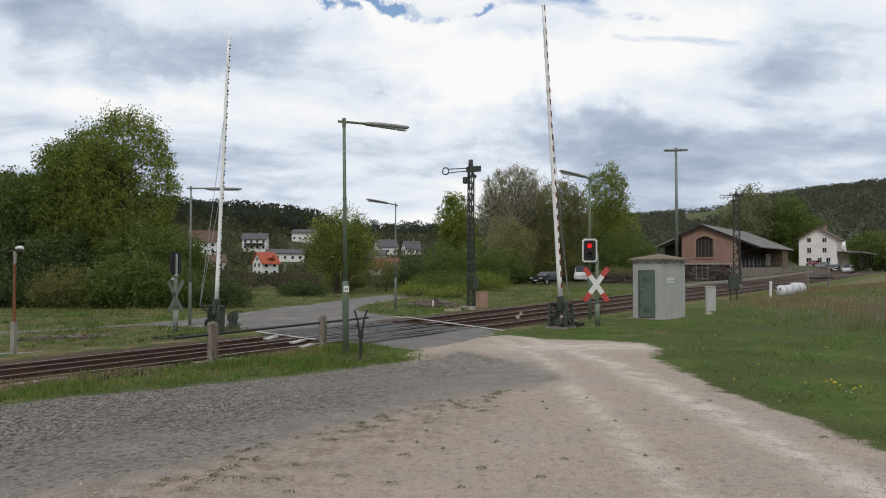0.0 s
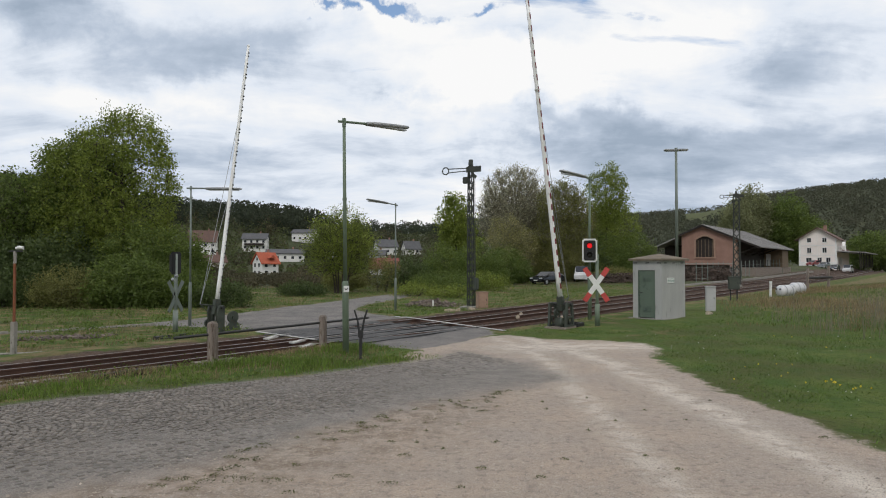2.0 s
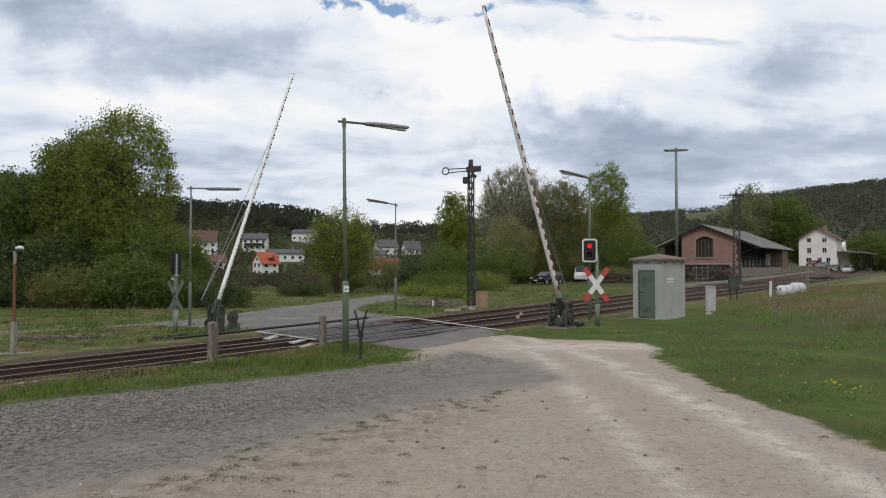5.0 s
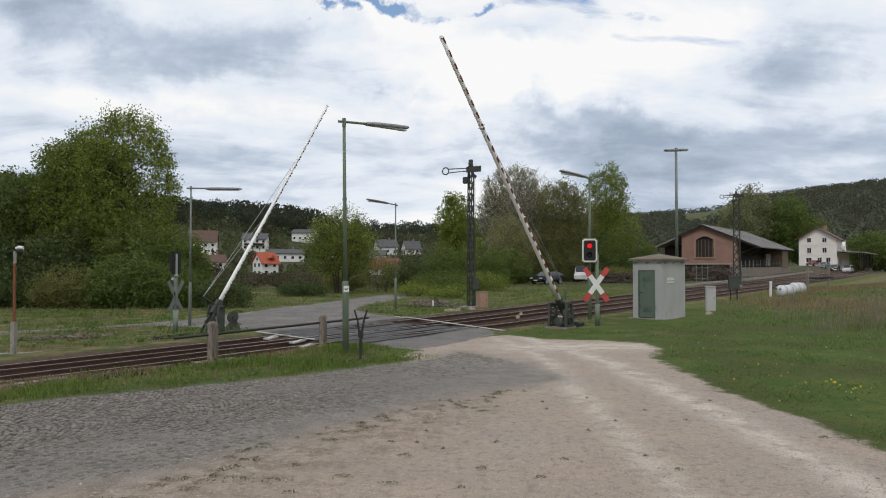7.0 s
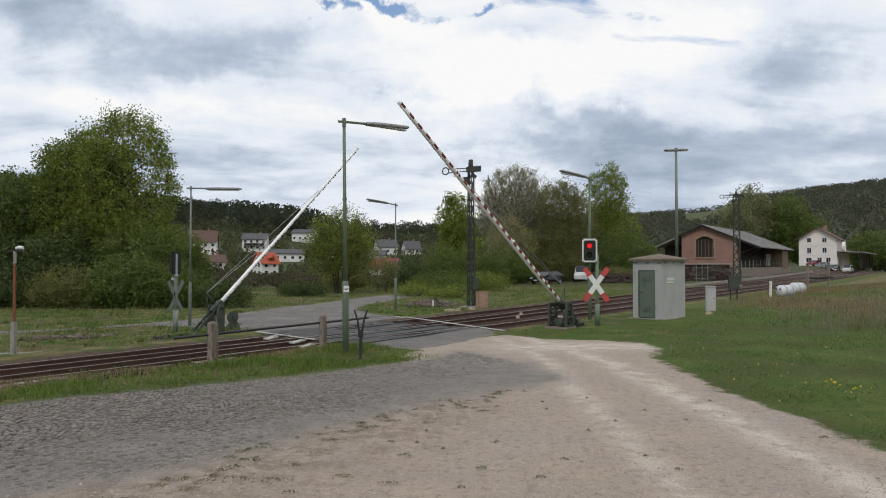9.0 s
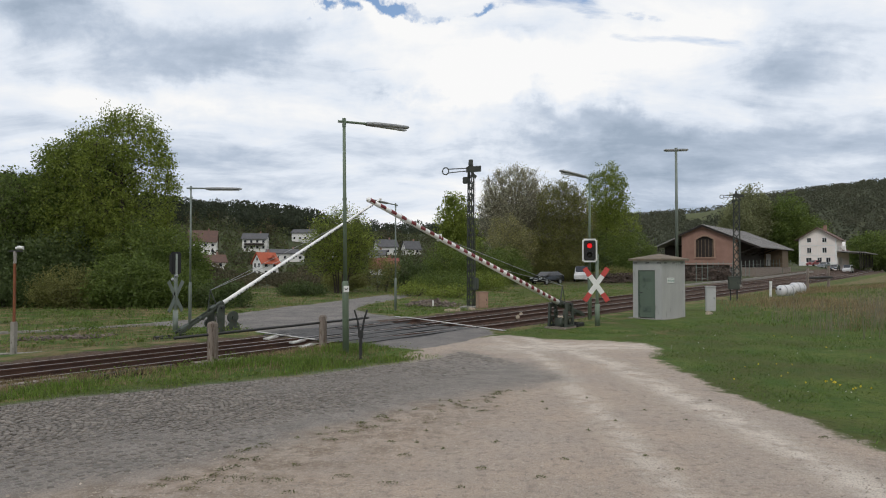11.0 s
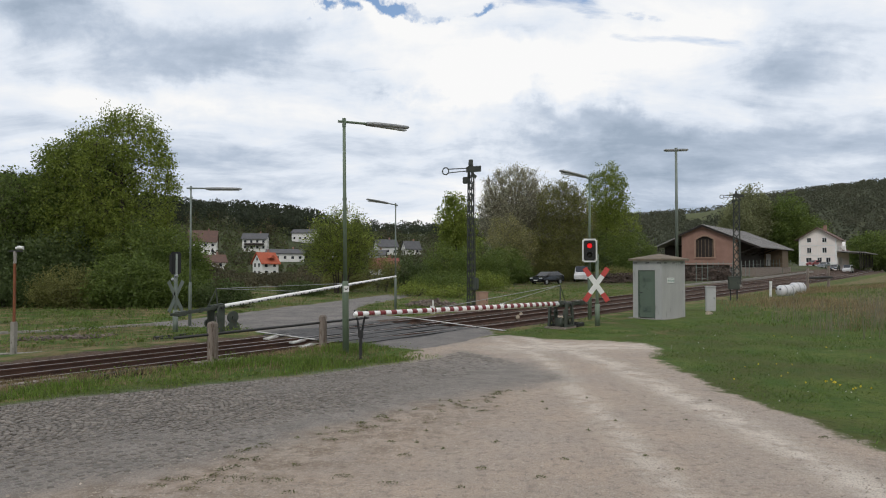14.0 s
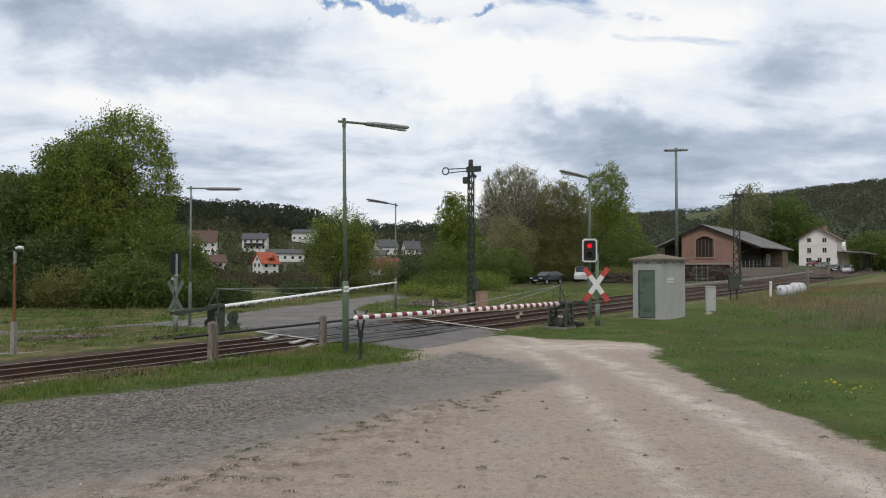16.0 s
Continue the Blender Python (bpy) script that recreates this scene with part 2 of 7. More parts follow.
SKY_U = [-3, -0.75, -0.66, -0.38, -0.24, -0.19, -0.12, -0.07, -0.02, 0.014, 0.1, 0.285, 0.395, 0.446, 0.52, 0.565, 0.664, 0.78, 3]
SKY_E = [0.07, 0.112, 0.112, 0.086, 0.080, 0.072, 0.048, 0.049, 0.052, 0.060, 0.068, 0.071, 0.077, 0.088, 0.095, 0.098, 0.1025, 0.110, 0.11]
SKY_D = [450, 450, 450, 450, 450, 480, 700, 800, 1200, 1300, 1600, 1600, 1600, 1500, 1500, 1500, 1500, 1500, 1500]


def land(x, y):
    """Height of the ground."""
    x, y = np.asarray(x, float), np.asarray(y, float)
    r = np.hypot(x, y)
    off, s = x * DY - y * DX, x * DX + y * DY
    u = np.where(y > 1, x / np.maximum(y, 1), np.sign(x) * 3)
    u = np.clip(u, -3, 3)
    left = 1 - smooth01((u - 0.0) / 0.25)
    z = np.zeros_like(r)
    # lower beyond the line, falling into the valley
    z = z - 0.28 * smooth01((-16.6 - off) / 4) * (1 - smooth01((s - 40) / 40))
    z = z + left * (np.interp(r, [60, 150, 200, 250, 300, 350, 450], [0, -1.3, -1.1, 2, 6.5, 13, 20]) * (off < -17))
    # the station yard lies a little higher
    z = z + 1.75 * smooth01((s - 75) / 95) * smooth01((-16 - off) / 10) * (1 - left)
    # bank on the near side of the line
    z = z + (1 - left) * 0.55 * smooth01((off + 10) / 9) * smooth01((s - 22) / 16)
    e, d = np.interp(u, SKY_U, SKY_E), np.interp(u, SKY_U, SKY_D)
    crest = d * e - np.interp(d, [450, 700, 1500], [7, 8, 14]) + 2
    start = np.where(left > 0.5, 300, 330)
    g = smooth01((r - start) / (d - start))
    z = z * (1 - g) + crest * g
    return z


def gz(x, y):
    return float(land(x, y))


def sdf(poly, x, y):
    """Signed distance to a polygon, positive inside."""
    p = np.array(poly, float)
    inside = np.zeros(x.shape, bool)
    best = np.full(x.shape, 1e9)
    for a, b in zip(p, np.roll(p, -1, 0)):
        e = b - a
        t = np.clip(((x - a[0]) * e[0] + (y - a[1]) * e[1]) / (e @ e), 0, 1)
        best = np.minimum(best, np.hypot(x - a[0] - t * e[0], y - a[1] - t * e[1]))
        if a[1] != b[1]:
            hit = ((a[1] > y) != (b[1] > y)) & (x < (b[0] - a[0]) * (y - a[1]) / (b[1] - a[1]) + a[0])
            inside ^= hit
    return np.where(inside, best, -best)


COBBLE = [(-14, 4.4), (-6.5, 9.8), (-4.7, 11.1), (-3.8, 11.8), (-2.4, 12.8), (-1, 14), (0, 15.1), (0.4, 16.2), (1.7, 14.2), (2.2, 12.2), (0.6, 11.2),
          (-0.7, 9.8), (-1.6, 8.6), (-2.2, 7.8), (-2.9, 6.9), (-3.5, 6.5), (-4, 6), (-8, 2.5), (-14, -1.5)]
ASPHALT = [(-0.2, 17.0), (0.7, 18.4), (1.5, 20.0), (1.5, 21.4), (-1.9, 27.2), (-2.1, 29.8), (-3.5, 32.3), (-4.7, 35.2), (-4.5, 38.8), (-3.2, 45.2), (-2, 52), (-4.2, 53),
           (-6.3, 45.5), (-7.6, 40.2), (-8.9, 37.0), (-9.4, 34.2), (-10.4, 30.8), (-11.2, 28.0), (-12.0, 26.6), (-11.2, 26.0), (-8.7, 25.2), (-7.1, 24.2),
           (-6.3, 22.6), (-5.8, 20.7), (-3.5, 18.5), (-0.7, 16.5)]
GRAVEL = [(0, 15.1), (-0.6, 16.6), (0.6, 18.6), (1.9, 20.0), (2.8, 18.8), (4.3, 18.5), (5.4, 17.8), (5.3, 16.3), (4.7, 15.1), (4.62, 11.7), (4.8, 10), (4.9, 8.6), (5.0, 7.5),
          (5.6, 3), (7, -40), (-30, -40), (-14, -1.5), (-8, 2.5), (-4, 6), (-2.9, 6.9), (-1.6, 8.6), (0.6, 11.2), (2.2, 12.2), (1.6, 14)]


def bed_distance(x, y):
    off, s = x * DY - y * DX, x * DX + y * DY
    far = np.interp(s, [-40, 13, 20, 40, 110], [-16.4, -16.4, -16.9, -18.2, -21.5])
    d = np.minimum(-11.3 - 0.9 * (s < 13) - off, off - far)
    return np.minimum(d, np.abs(s - 15.6) - 2.7)


def ground_material():
    m = bpy.data.materials.new("ground_surface")
    m.use_nodes = True
    nt = m.node_tree
    n, l = nt.nodes, nt.links
    b = n["Principled BSDF"]
    b.inputs["Roughness"].default_value = 0.95
    b.inputs["Specular IOR Level"].default_value = 0.2
    co = n.new("ShaderNodeTexCoord").outputs["Object"]

    def tex(s, d=5.0, vec=co, rough=0.55):
        t = n.new("ShaderNodeTexNoise"); t.inputs["Scale"].default_value = s; t.inputs["Detail"].default_value = d
        t.inputs["Roughness"].default_value = rough
        l.new(vec, t.inputs["Vector"]); return t.outputs["Fac"]

    def rng(f, a, c, lo=0.0, hi=1.0):
        r = n.new("ShaderNodeMapRange"); r.interpolation_type = "SMOOTHSTEP"
        for k, v in (("From Min", a), ("From Max", c), ("To Min", lo), ("To Max", hi)):
            r.inputs[k].default_value = v
        l.new(f, r.inputs["Value"]); return r.outputs[0]

    def mixc(f, a, c):
        x = n.new("ShaderNodeMix"); x.data_type = "RGBA"
        l.new(f, x.inputs["Factor"])
        for sock, v in ((x.inputs["A"], a), (x.inputs["B"], c)):
            if isinstance(v, tuple):
                sock.default_value = (*v, 1)
            else:
                l.new(v, sock)
        return x.outputs["Result"]

    def op(kind, a, c):
        x = n.new("ShaderNodeMath"); x.operation = kind
        for sock, v in zip(x.inputs, (a, c)):
            if isinstance(v, (int, float)):
                sock.default_value = v
            else:
                l.new(v, sock)
        return x.outputs[0]

    def mask(attr, amp, width):
        a = n.new("ShaderNodeAttribute"); a.attribute_name = attr
        wob = op("MULTIPLY_ADD", tex(1.7, 8.0, rough=0.65), amp)
        wob.node.inputs[2].default_value = -amp / 2
        return rng(op("ADD", a.outputs["Fac"], wob), -width, width)

    n1, n2, n3, n4 = tex(0.35), tex(1.4, 6), tex(9, 6), tex(60, 4)
    # grass: green, yellow-green and dry
    grass = mixc(rng(n2, 0.35, 0.65), (0.060, 0.105, 0.018), (0.105, 0.135, 0.030))
    grass = mixc(rng(n1, 0.42, 0.62, 0, 0.75), grass, (0.072, 0.076, 0.024))
    grass = mixc(rng(n3, 0.5, 0.75), grass, (0.035, 0.055, 0.015))
    dry = n.new("ShaderNodeAttribute"); dry.attribute_name = "dry"
    grass = mixc(rng(op("ADD", dry.outputs["Fac"], op("MULTIPLY", op("SUBTRACT", n2, 0.5), 1.6)), 0.35, 0.75), grass, (0.19, 0.145, 0.075))
    # far woods and meadows
    wood = n.new("ShaderNodeAttribute"); wood.attribute_name = "wood"
    far = mixc(rng(tex(0.05, 8), 0.4, 0.6), (0.042, 0.052, 0.027), (0.075, 0.08, 0.042))
    grass = mixc(wood.outputs["Fac"], grass, far)
    # gravel yard: sandy with grey stones and pale wheel tracks
    mp = n.new("ShaderNodeMapping"); mp.inputs["Rotation"].default_value = (0, 0, radians(-12)); mp.inputs["Scale"].default_value = (1.7, 0.18, 1)
    l.new(co, mp.inputs[0])
    tracks = tex(0.9, 4, mp.outputs[0])
    sand = mixc(rng(n2, 0.3, 0.7), (0.47, 0.372, 0.292), (0.385, 0.318, 0.26))
    sand = mixc(rng(n1, 0.4, 0.65, 0, 0.6), sand, (0.40, 0.345, 0.30))
    sand = mixc(rng(tracks, 0.50, 0.66, 0, 0.7), sand, (0.43, 0.36, 0.29))
    sand = mixc(rng(n3, 0.50, 0.68, 0, 0.65), sand, (0.225, 0.188, 0.158))
    sand = mixc(rng(tex(24, 5, rough=0.7), 0.52, 0.66, 0, 0.5), sand, (0.41, 0.34, 0.27))
    soil = n.new("ShaderNodeAttribute"); soil.attribute_name = "soil"
    sand = mixc(op("MULTIPLY", soil.outputs["Fac"], rng(tex(3.2, 8, rough=0.7), 0.40, 0.62, 0.1, 0.9)), sand, (0.20, 0.152, 0.108))
    pale = n.new("ShaderNodeAttribute"); pale.attribute_name = "pale"
    sand = mixc(op("MULTIPLY", pale.outputs["Fac"], rng(tex(2.6, 8, rough=0.65), 0.36, 0.58, 0.12, 1)), sand, (0.68, 0.61, 0.525))
    sand = mixc(rng(tex(30, 7, rough=0.85), 0.51, 0.62, 0, 0.45), sand, (0.235, 0.192, 0.155))
    sand = mixc(rng(tex(17, 7, rough=0.85), 0.53, 0.63, 0, 0.6), sand, (0.60, 0.525, 0.445))
    sand = mixc(rng(n4, 0.50, 0.64, 0, 0.5), sand, (0.22, 0.19, 0.165))
    sand = mixc(rng(tex(85, 2), 0.62, 0.68, 0, 0.7), sand, (0.58, 0.54, 0.49))
    # dust between the setts, paler where it lies thick towards the yard
    dust = mixc(rng(n2, 0.35, 0.65), (0.155, 0.139, 0.122), (0.115, 0.104, 0.092))
    silt = n.new("ShaderNodeAttribute"); silt.attribute_name = "silt"
    dust = mixc(op("MULTIPLY", silt.outputs["Fac"], rng(tex(1.9, 7, rough=0.65), 0.33, 0.6, 0.45, 1)), dust, (0.295, 0.266, 0.234))
    dust = mixc(rng(n4, 0.45, 0.6, 0, 0.7), dust, (0.115, 0.108, 0.10))
    dust = mixc(rng(tex(85, 2), 0.58, 0.66, 0, 0.8), dust, (0.38, 0.365, 0.345))
    # worn asphalt
    asp = mixc(rng(n2, 0.3, 0.7), (0.235, 0.218, 0.203), (0.165, 0.155, 0.147))
    asp = mixc(rng(tex(0.6, 7, rough=0.7), 0.45, 0.62, 0, 0.6), asp, (0.28, 0.255, 0.23))
    asp = mixc(rng(tex(160, 2), 0.5, 0.7), asp, (0.10, 0.098, 0.096))
    dark = n.new("ShaderNodeAttribute"); dark.attribute_name = "panel"
    asp = mixc(op("MULTIPLY", dark.outputs["Fac"], rng(n2, 0.2, 0.6, 0.6, 1)), asp, (0.10, 0.098, 0.098))
    # ballast fines
    bed = mixc(rng(n3, 0.4, 0.65), (0.105, 0.072, 0.053), (0.062, 0.043, 0.033))
    bed = mixc(rng(n4, 0.5, 0.65), bed, (0.125, 0.10, 0.085))
    col = mixc(mask("d_gravel", 1.1, 0.12), grass, sand)
    col = mixc(mask("d_cobble", 1.0, 0.42), col, dust)
    col = mixc(mask("d_asphalt", 0.7, 0.08), col, asp)
    col = mixc(mask("d_bed", 0.9, 0.1), col, bed)
    l.new(col, b.inputs["Base Color"])
    bp = n.new("ShaderNodeBump"); bp.inputs["Strength"].default_value = 1.0; bp.inputs["Distance"].default_value = 0.05
    l.new(op("ADD", op("MULTIPLY", n4, 0.5), op("MULTIPLY", n3, 1.0)), bp.inputs["Height"])
    l.new(bp.outputs[0], b.inputs["Normal"])
    return m


M_GROUND = ground_material()


def make_ground():
    fine = np.radians(np.arange(-44, 44.01, 0.4))
    rest = np.radians(np.arange(48, 316, 6.0))
    az = np.concatenate([fine, rest])
    rings = 1.6 * 1.0215 ** np.arange(0, 352)
    rings[-1] = 4200
    na, nr = len(az), len(rings)
    rr, aa = np.meshgrid(rings, az, indexing="ij")
    x, y = (rr * np.sin(aa)).ravel(), (rr * np.cos(aa)).ravel()
    x, y = np.append(x, 0), np.append(y, 0)
    z = land(x, y)
    near = np.hypot(x, y) < 60
    for i in np.nonzero(near)[0]:
        z[i] += 0.035 * noise.noise((x[i] * 0.6, y[i] * 0.6, 0)) * min(1, np.hypot(x[i], y[i]) / 8)
    dist = {"d_cobble": sdf(COBBLE, x, y), "d_asphalt": sdf(ASPHALT, x, y), "d_gravel": sdf(GRAVEL, x, y), "d_bed": bed_distance(x, y)}
    run = (x + 5.2) * 0.74 + (y - 7.6) * 0.67
    shade_d = dict(dist)
    shade_d["d_gravel"] = np.maximum.reduce([dist["d_gravel"], dist["d_cobble"], np.where(y < 21, dist["d_asphalt"], -3), np.minimum(dist["d_gravel"], dist["d_cobble"]) + 0.9])
    side = -(x + 5.2) * 0.67 + (y - 7.6) * 0.74
    shade_d["d_cobble"] = dist["d_cobble"] + 0.12
    silt = np.maximum(smooth01((run - 2.5) / 6), smooth01((0.5 - side) / 1.6))
    soil = smooth01((0.3 - dist["d_cobble"]) / 0.3) * smooth01((dist["d_cobble"] + 2.6) / 2.2) * smooth01((1.6 - x) / 1.4) * (side < 0.6)
    off, s = x * DY - y * DX, x * DX + y * DY
    # the road lies flat across the rails, the bed a little lower beside it
    z = z - 0.16 * smooth01(dist["d_bed"] / 0.5) * (dist["d_bed"] > 0)
    r = np.hypot(x, y)
    u = np.clip(np.where(y > 1, x / np.maximum(y, 1), 0), -2, 2)
    wood = np.maximum(smooth01((r - 330) / 60), 0.85 * smooth01((r - 58) / 25) * (off < -20))
    meadow = (np.abs(u - 0.40) < 0.045) & (r > 900) & (r < 1500)
    wood = np.where(meadow, 0.5, wood)
    dry = 0.62 * smooth01((s - 24) / 8) * smooth01((off + 10.5) / 3) * smooth01((y - 17) / 6) * smooth01((u - 0.41) / 0.09)
    dry = np.maximum(dry, 0.55 * smooth01((off + 14.2) / 0.8) * (1 - smooth01((off + 12.3) / 0.8)))
    dry = np.maximum(dry, 0.44 * (off < -16) * (r < 90))
    dry = np.maximum(dry, 0.42 * smooth01((-8.2 - off) / 1.5) * smooth01((s - 17) / 3))
    dry = np.maximum(dry, 0.6 * np.exp(-((dist["d_bed"] + 0.4) / 0.55) ** 2) * (r < 90))
    dry = np.maximum(dry, 0.42 * np.exp(-((x - 6.2) / 2.2) ** 2 - ((y - 20.6) / 1.7) ** 2))
    dry = np.maximum(dry, 0.5 * np.exp(-(dist["d_cobble"] / 0.3) ** 2) * (off < -8))
    pale = np.exp(-((x - np.interp(y, [5, 8, 11, 14, 17, 20], [4.0, 3.95, 3.75, 3.55, 3.0, 2.0])) / 0.27) ** 2) * smooth01((y - 1) / 4) * smooth01((21 - y) / 3)
    pale = np.maximum(pale, 0.7 * np.exp(-((x - np.interp(y, [5, 8, 11, 14, 17, 20], [2.2, 2.2, 2.2, 2.3, 2.0, 1.2])) / 0.22) ** 2) * smooth01((y - 1) / 4) * smooth01((21 - y) / 3))
    pale = np.maximum(pale, 0.95 * np.exp(-((y - 16.7 - 0.1 * x) / 0.75) ** 2) * smooth01((x - 0.6) / 1.5))
    panel = smooth01((-11.9 - off) / 0.5) * smooth01((off + 17) / 0.5)
    faces = []
    for i in range(nr - 1):
        a = i * na
        for k in range(na):
            k2 = (k + 1) % na
            faces.append((a + k, a + na + k, a + na + k2, a + k2))
    c = nr * na
    for k in range(na):
        faces.append((c, k, (k + 1) % na))
    idx = np.array([f if len(f) == 4 else (*f, f[2]) for f in faces])
    mid = {k: v[idx].mean(1) for k, v in dist.items()}
    kind = np.zeros(len(faces), int)
    kind[mid["d_gravel"] > 0] = 1
    kind[mid["d_cobble"] > 0] = 2
    kind[mid["d_asphalt"] > 0] = 3
    kind[mid["d_bed"] > 0] = 4
    info = [("ground", "spring grass and meadow with dry patches, wooded far hills", "ground"),
            ("gravel_yard", "sandy gravel yard with pale wheel tracks and weeds", "gravel"),
            ("cobbled_road", "grey cobbled road half covered with dust", "road"),
            ("asphalt_road", "worn grey asphalt road over the level crossing", "road"),
            ("track_bed", "brown ballast bed under the railway tracks", "track bed")]
    made = {}
    v = np.stack([x, y, z], 1)
    attrs = {**{k: np.clip(a, -3, 3) for k, a in shade_d.items()}, "wood": wood, "dry": dry, "pale": pale, "panel": panel, "silt": silt, "soil": soil}
    for k, (name, label, cat) in enumerate(info):
        sel = [faces[i] for i in np.nonzero(kind == k)[0]]
        used = np.unique(np.concatenate([np.array(f) for f in sel]))
        remap = np.full(len(x), -1)
        remap[used] = np.arange(len(used))
        me = raw_mesh(name, v[used].tolist(), [tuple(int(remap[q]) for q in f) for f in sel], M_GROUND, True)
        for an, av in attrs.items():
            at = me.attributes.new(an, "FLOAT", "POINT")
            at.data.foreach_set("value", av[used].astype(np.float32))
        made[name] = tagged(new(name, me), label, cat, kind="structure")
    return made


GROUND = make_ground()


# ---- railway tracks ----
RAIL_S = [-45, 4, 13, 20, 40, 70, 110, 190]
RAILS = {  # distances across, along the line: two tracks of a turnout, gauge 1.435
    "a": [-14.2, -14.2, -13.9, -13.1, -13.05, -13.05, -13.05, -13.05],
    "b": [-14.8, -14.8, -14.9, -15.4, -16.2, -17.4, -17.6, -17.6],
}


def make_tracks():
    for key, offs in RAILS.items():
        tr = thing("railway_track", Matrix(), "rusty rails on dark wooden sleepers in brown ballast" if key == "a" else "rusty diverging rails on dark wooden sleepers in brown ballast", "track", "railway tracks", "structure")
        ss = np.concatenate([np.arange(-45, 60, 1.5), np.arange(60, 191, 6.0)])
        for side in (-0.75, 0.75):
            bm = B()
            head = B()
            prev = prevh = None
            for s in ss:
                o = float(np.interp(s, RAIL_S, offs)) + side
                zt = 0.012 + 0.55 * float(smooth01((s - 120) / 70))
                prof = [(-0.065, -0.16), (-0.06, -0.14), (-0.012, -0.12), (-0.012, -0.04), (-0.036, -0.03), (-0.036, -0.004), (0.036, -0.004), (0.036, -0.03), (0.012, -0.04), (0.012, -0.12), (0.06, -0.14), (0.065, -0.16)]
                ring = [bm.verts.new((*tw(s, o + a), zt + b)) for a, b in prof]
                hr = [head.verts.new((*tw(s, o + a), zt + b)) for a, b in ((-0.03, -0.006), (-0.03, 0.001), (0.03, 0.001), (0.03, -0.006))]
                if prev:
                    for i in range(len(ring) - 1):
                        bm.faces.new((prev[i], prev[i + 1], ring[i + 1], ring[i]))
                    for i in range(3):
                        head.faces.new((prevh[i], prevh[i + 1], hr[i + 1], hr[i]))
                prev, prevh = ring, hr
            rail = part("rail", bm, M_RAIL, tr)
            part("rail_head", head, M_RAILTOP, rail, "worn shiny rail head")
        me = None
        for i, s in enumerate(np.arange(-20, 130, 0.65)):
            if 12.4 < s < 19.2:
                continue
            o = float(np.interp(s, RAIL_S, offs))
            if key == "b" and s < 13:
                continue
            if me is None:
                me = finish(box(B(), (0, 0, 0), (0.25, 2.5, 0.15), bevel=0.012), "sleeper", M_SLEEPER)
            sl = new("sleeper", me)
            sl.parent = tr
            sl.matrix_basis = pose(*tw(s, o), -0.225, 0, 0, TRACK + random.uniform(-1, 1))


make_tracks()


def make_ballast():
    rng = np.random.default_rng(5)
    ico = [(0, 0, 1), (0.9, 0, 0.1), (-0.4, 0.8, 0), (-0.5, -0.8, 0.1), (0.1, 0.1, -0.8)]
    tri = [(0, 1, 2), (0, 2, 3), (0, 3, 1), (4, 2, 1), (4, 3, 2), (4, 1, 3)]
    vs, fs = [], []
    for _ in range(15000):
        s = rng.uniform(-6, 60) if rng.random() < 0.85 else rng.uniform(60, 100)
        if 12.6 < s < 18.8:
            continue
        o = rng.uniform(-18.0, -11.6) if s > 13 else rng.uniform(-16.6, -12.4)
        px, py = tw(s, o)
        if float(bed_distance(np.array(px), np.array(py))) < rng.uniform(-0.3, 0.2):
            continue
        k = len(vs)
        sc = rng.uniform(0.025, 0.06)
        q = Euler(rng.uniform(0, 6.28, 3)).to_matrix()
        zc = gz(px, py) - 0.16 + 0.01
        for v in ico:
            w = q @ Vector(v) * sc
            vs.append((px + w.x, py + w.y, zc + w.z))
        fs += [(a + k, b + k, c + k) for a, b, c in tri]
    tagged(new("ballast_stones", raw_mesh("ballast_stones", vs, fs, M_STONE)), "loose brown track ballast stones between the rails", "ballast", kind="stuff")


make_ballast()


M_BOARD = mat("dirty_white_board", (0.52, 0.51, 0.48), (0.4, 0.385, 0.36), 6, 0.8, 0.2, c3=(0.2, 0.18, 0.15), spots=0.55)


def crossing_details():
    # painted edge lines of the crossing and pale boards at the rail ends
    for k, (a, b, w) in enumerate((((-1.95, 27.2), (1.95, 21.0), 0.16), ((-5.75, 20.7), (-3.55, 18.55), 0.14))):
        a, b = Vector(a), Vector(b)
        d = (b - a)
        bm = B()
        n = 9
        for i in range(n):
            p, q = a + d * (i / n), a + d * ((i + 0.9 + 0.08 * random.random()) / n)
            m = (p + q) / 2
            box(bm, (m.x, m.y, gz(m.x, m.y) + 0.004 + 0.012), ((q - p).length, w, 0.008), math.degrees(math.atan2(d.y, d.x)))
        whole("edge_line", bm, M_BOARD, Matrix(), "worn white painted line along the crossing edge", "road marking", "crossing edge lines", "structure")
    for s, o in ((12.35, -15.3), (12.15, -13.95), (11.7, -13.05)):
        x, y = tw(s, o)
        bm = box(B(), (0, 0, 0), (0.42, 0.22, 0.04), 0, 0.012, -6)
        whole("ramp_board", bm, M_BOARD, pose(x, y, 0.01, 0, 0, TRACK + random.uniform(-6, 6)), "white painted sloping board at the rail end of the crossing", "board", "boards at the crossing")
    # rubber and asphalt panels beside the rails
    for o in (-12.3, -13.05, -13.8, -14.45, -15.4, -16.05):
        x, y = tw(15.7, o)
        whole("flangeway_strip", box(B(), (0, 0, 0), (6.0, 0.09, 0.02), 0, 0.004), M_DARK, pose(x, y, gz(x, y) + 0.012, 0, 0, TRACK), "dark rubber strip beside the rail on the crossing", "strip", "strips on the crossing", "structure")


crossing_details()


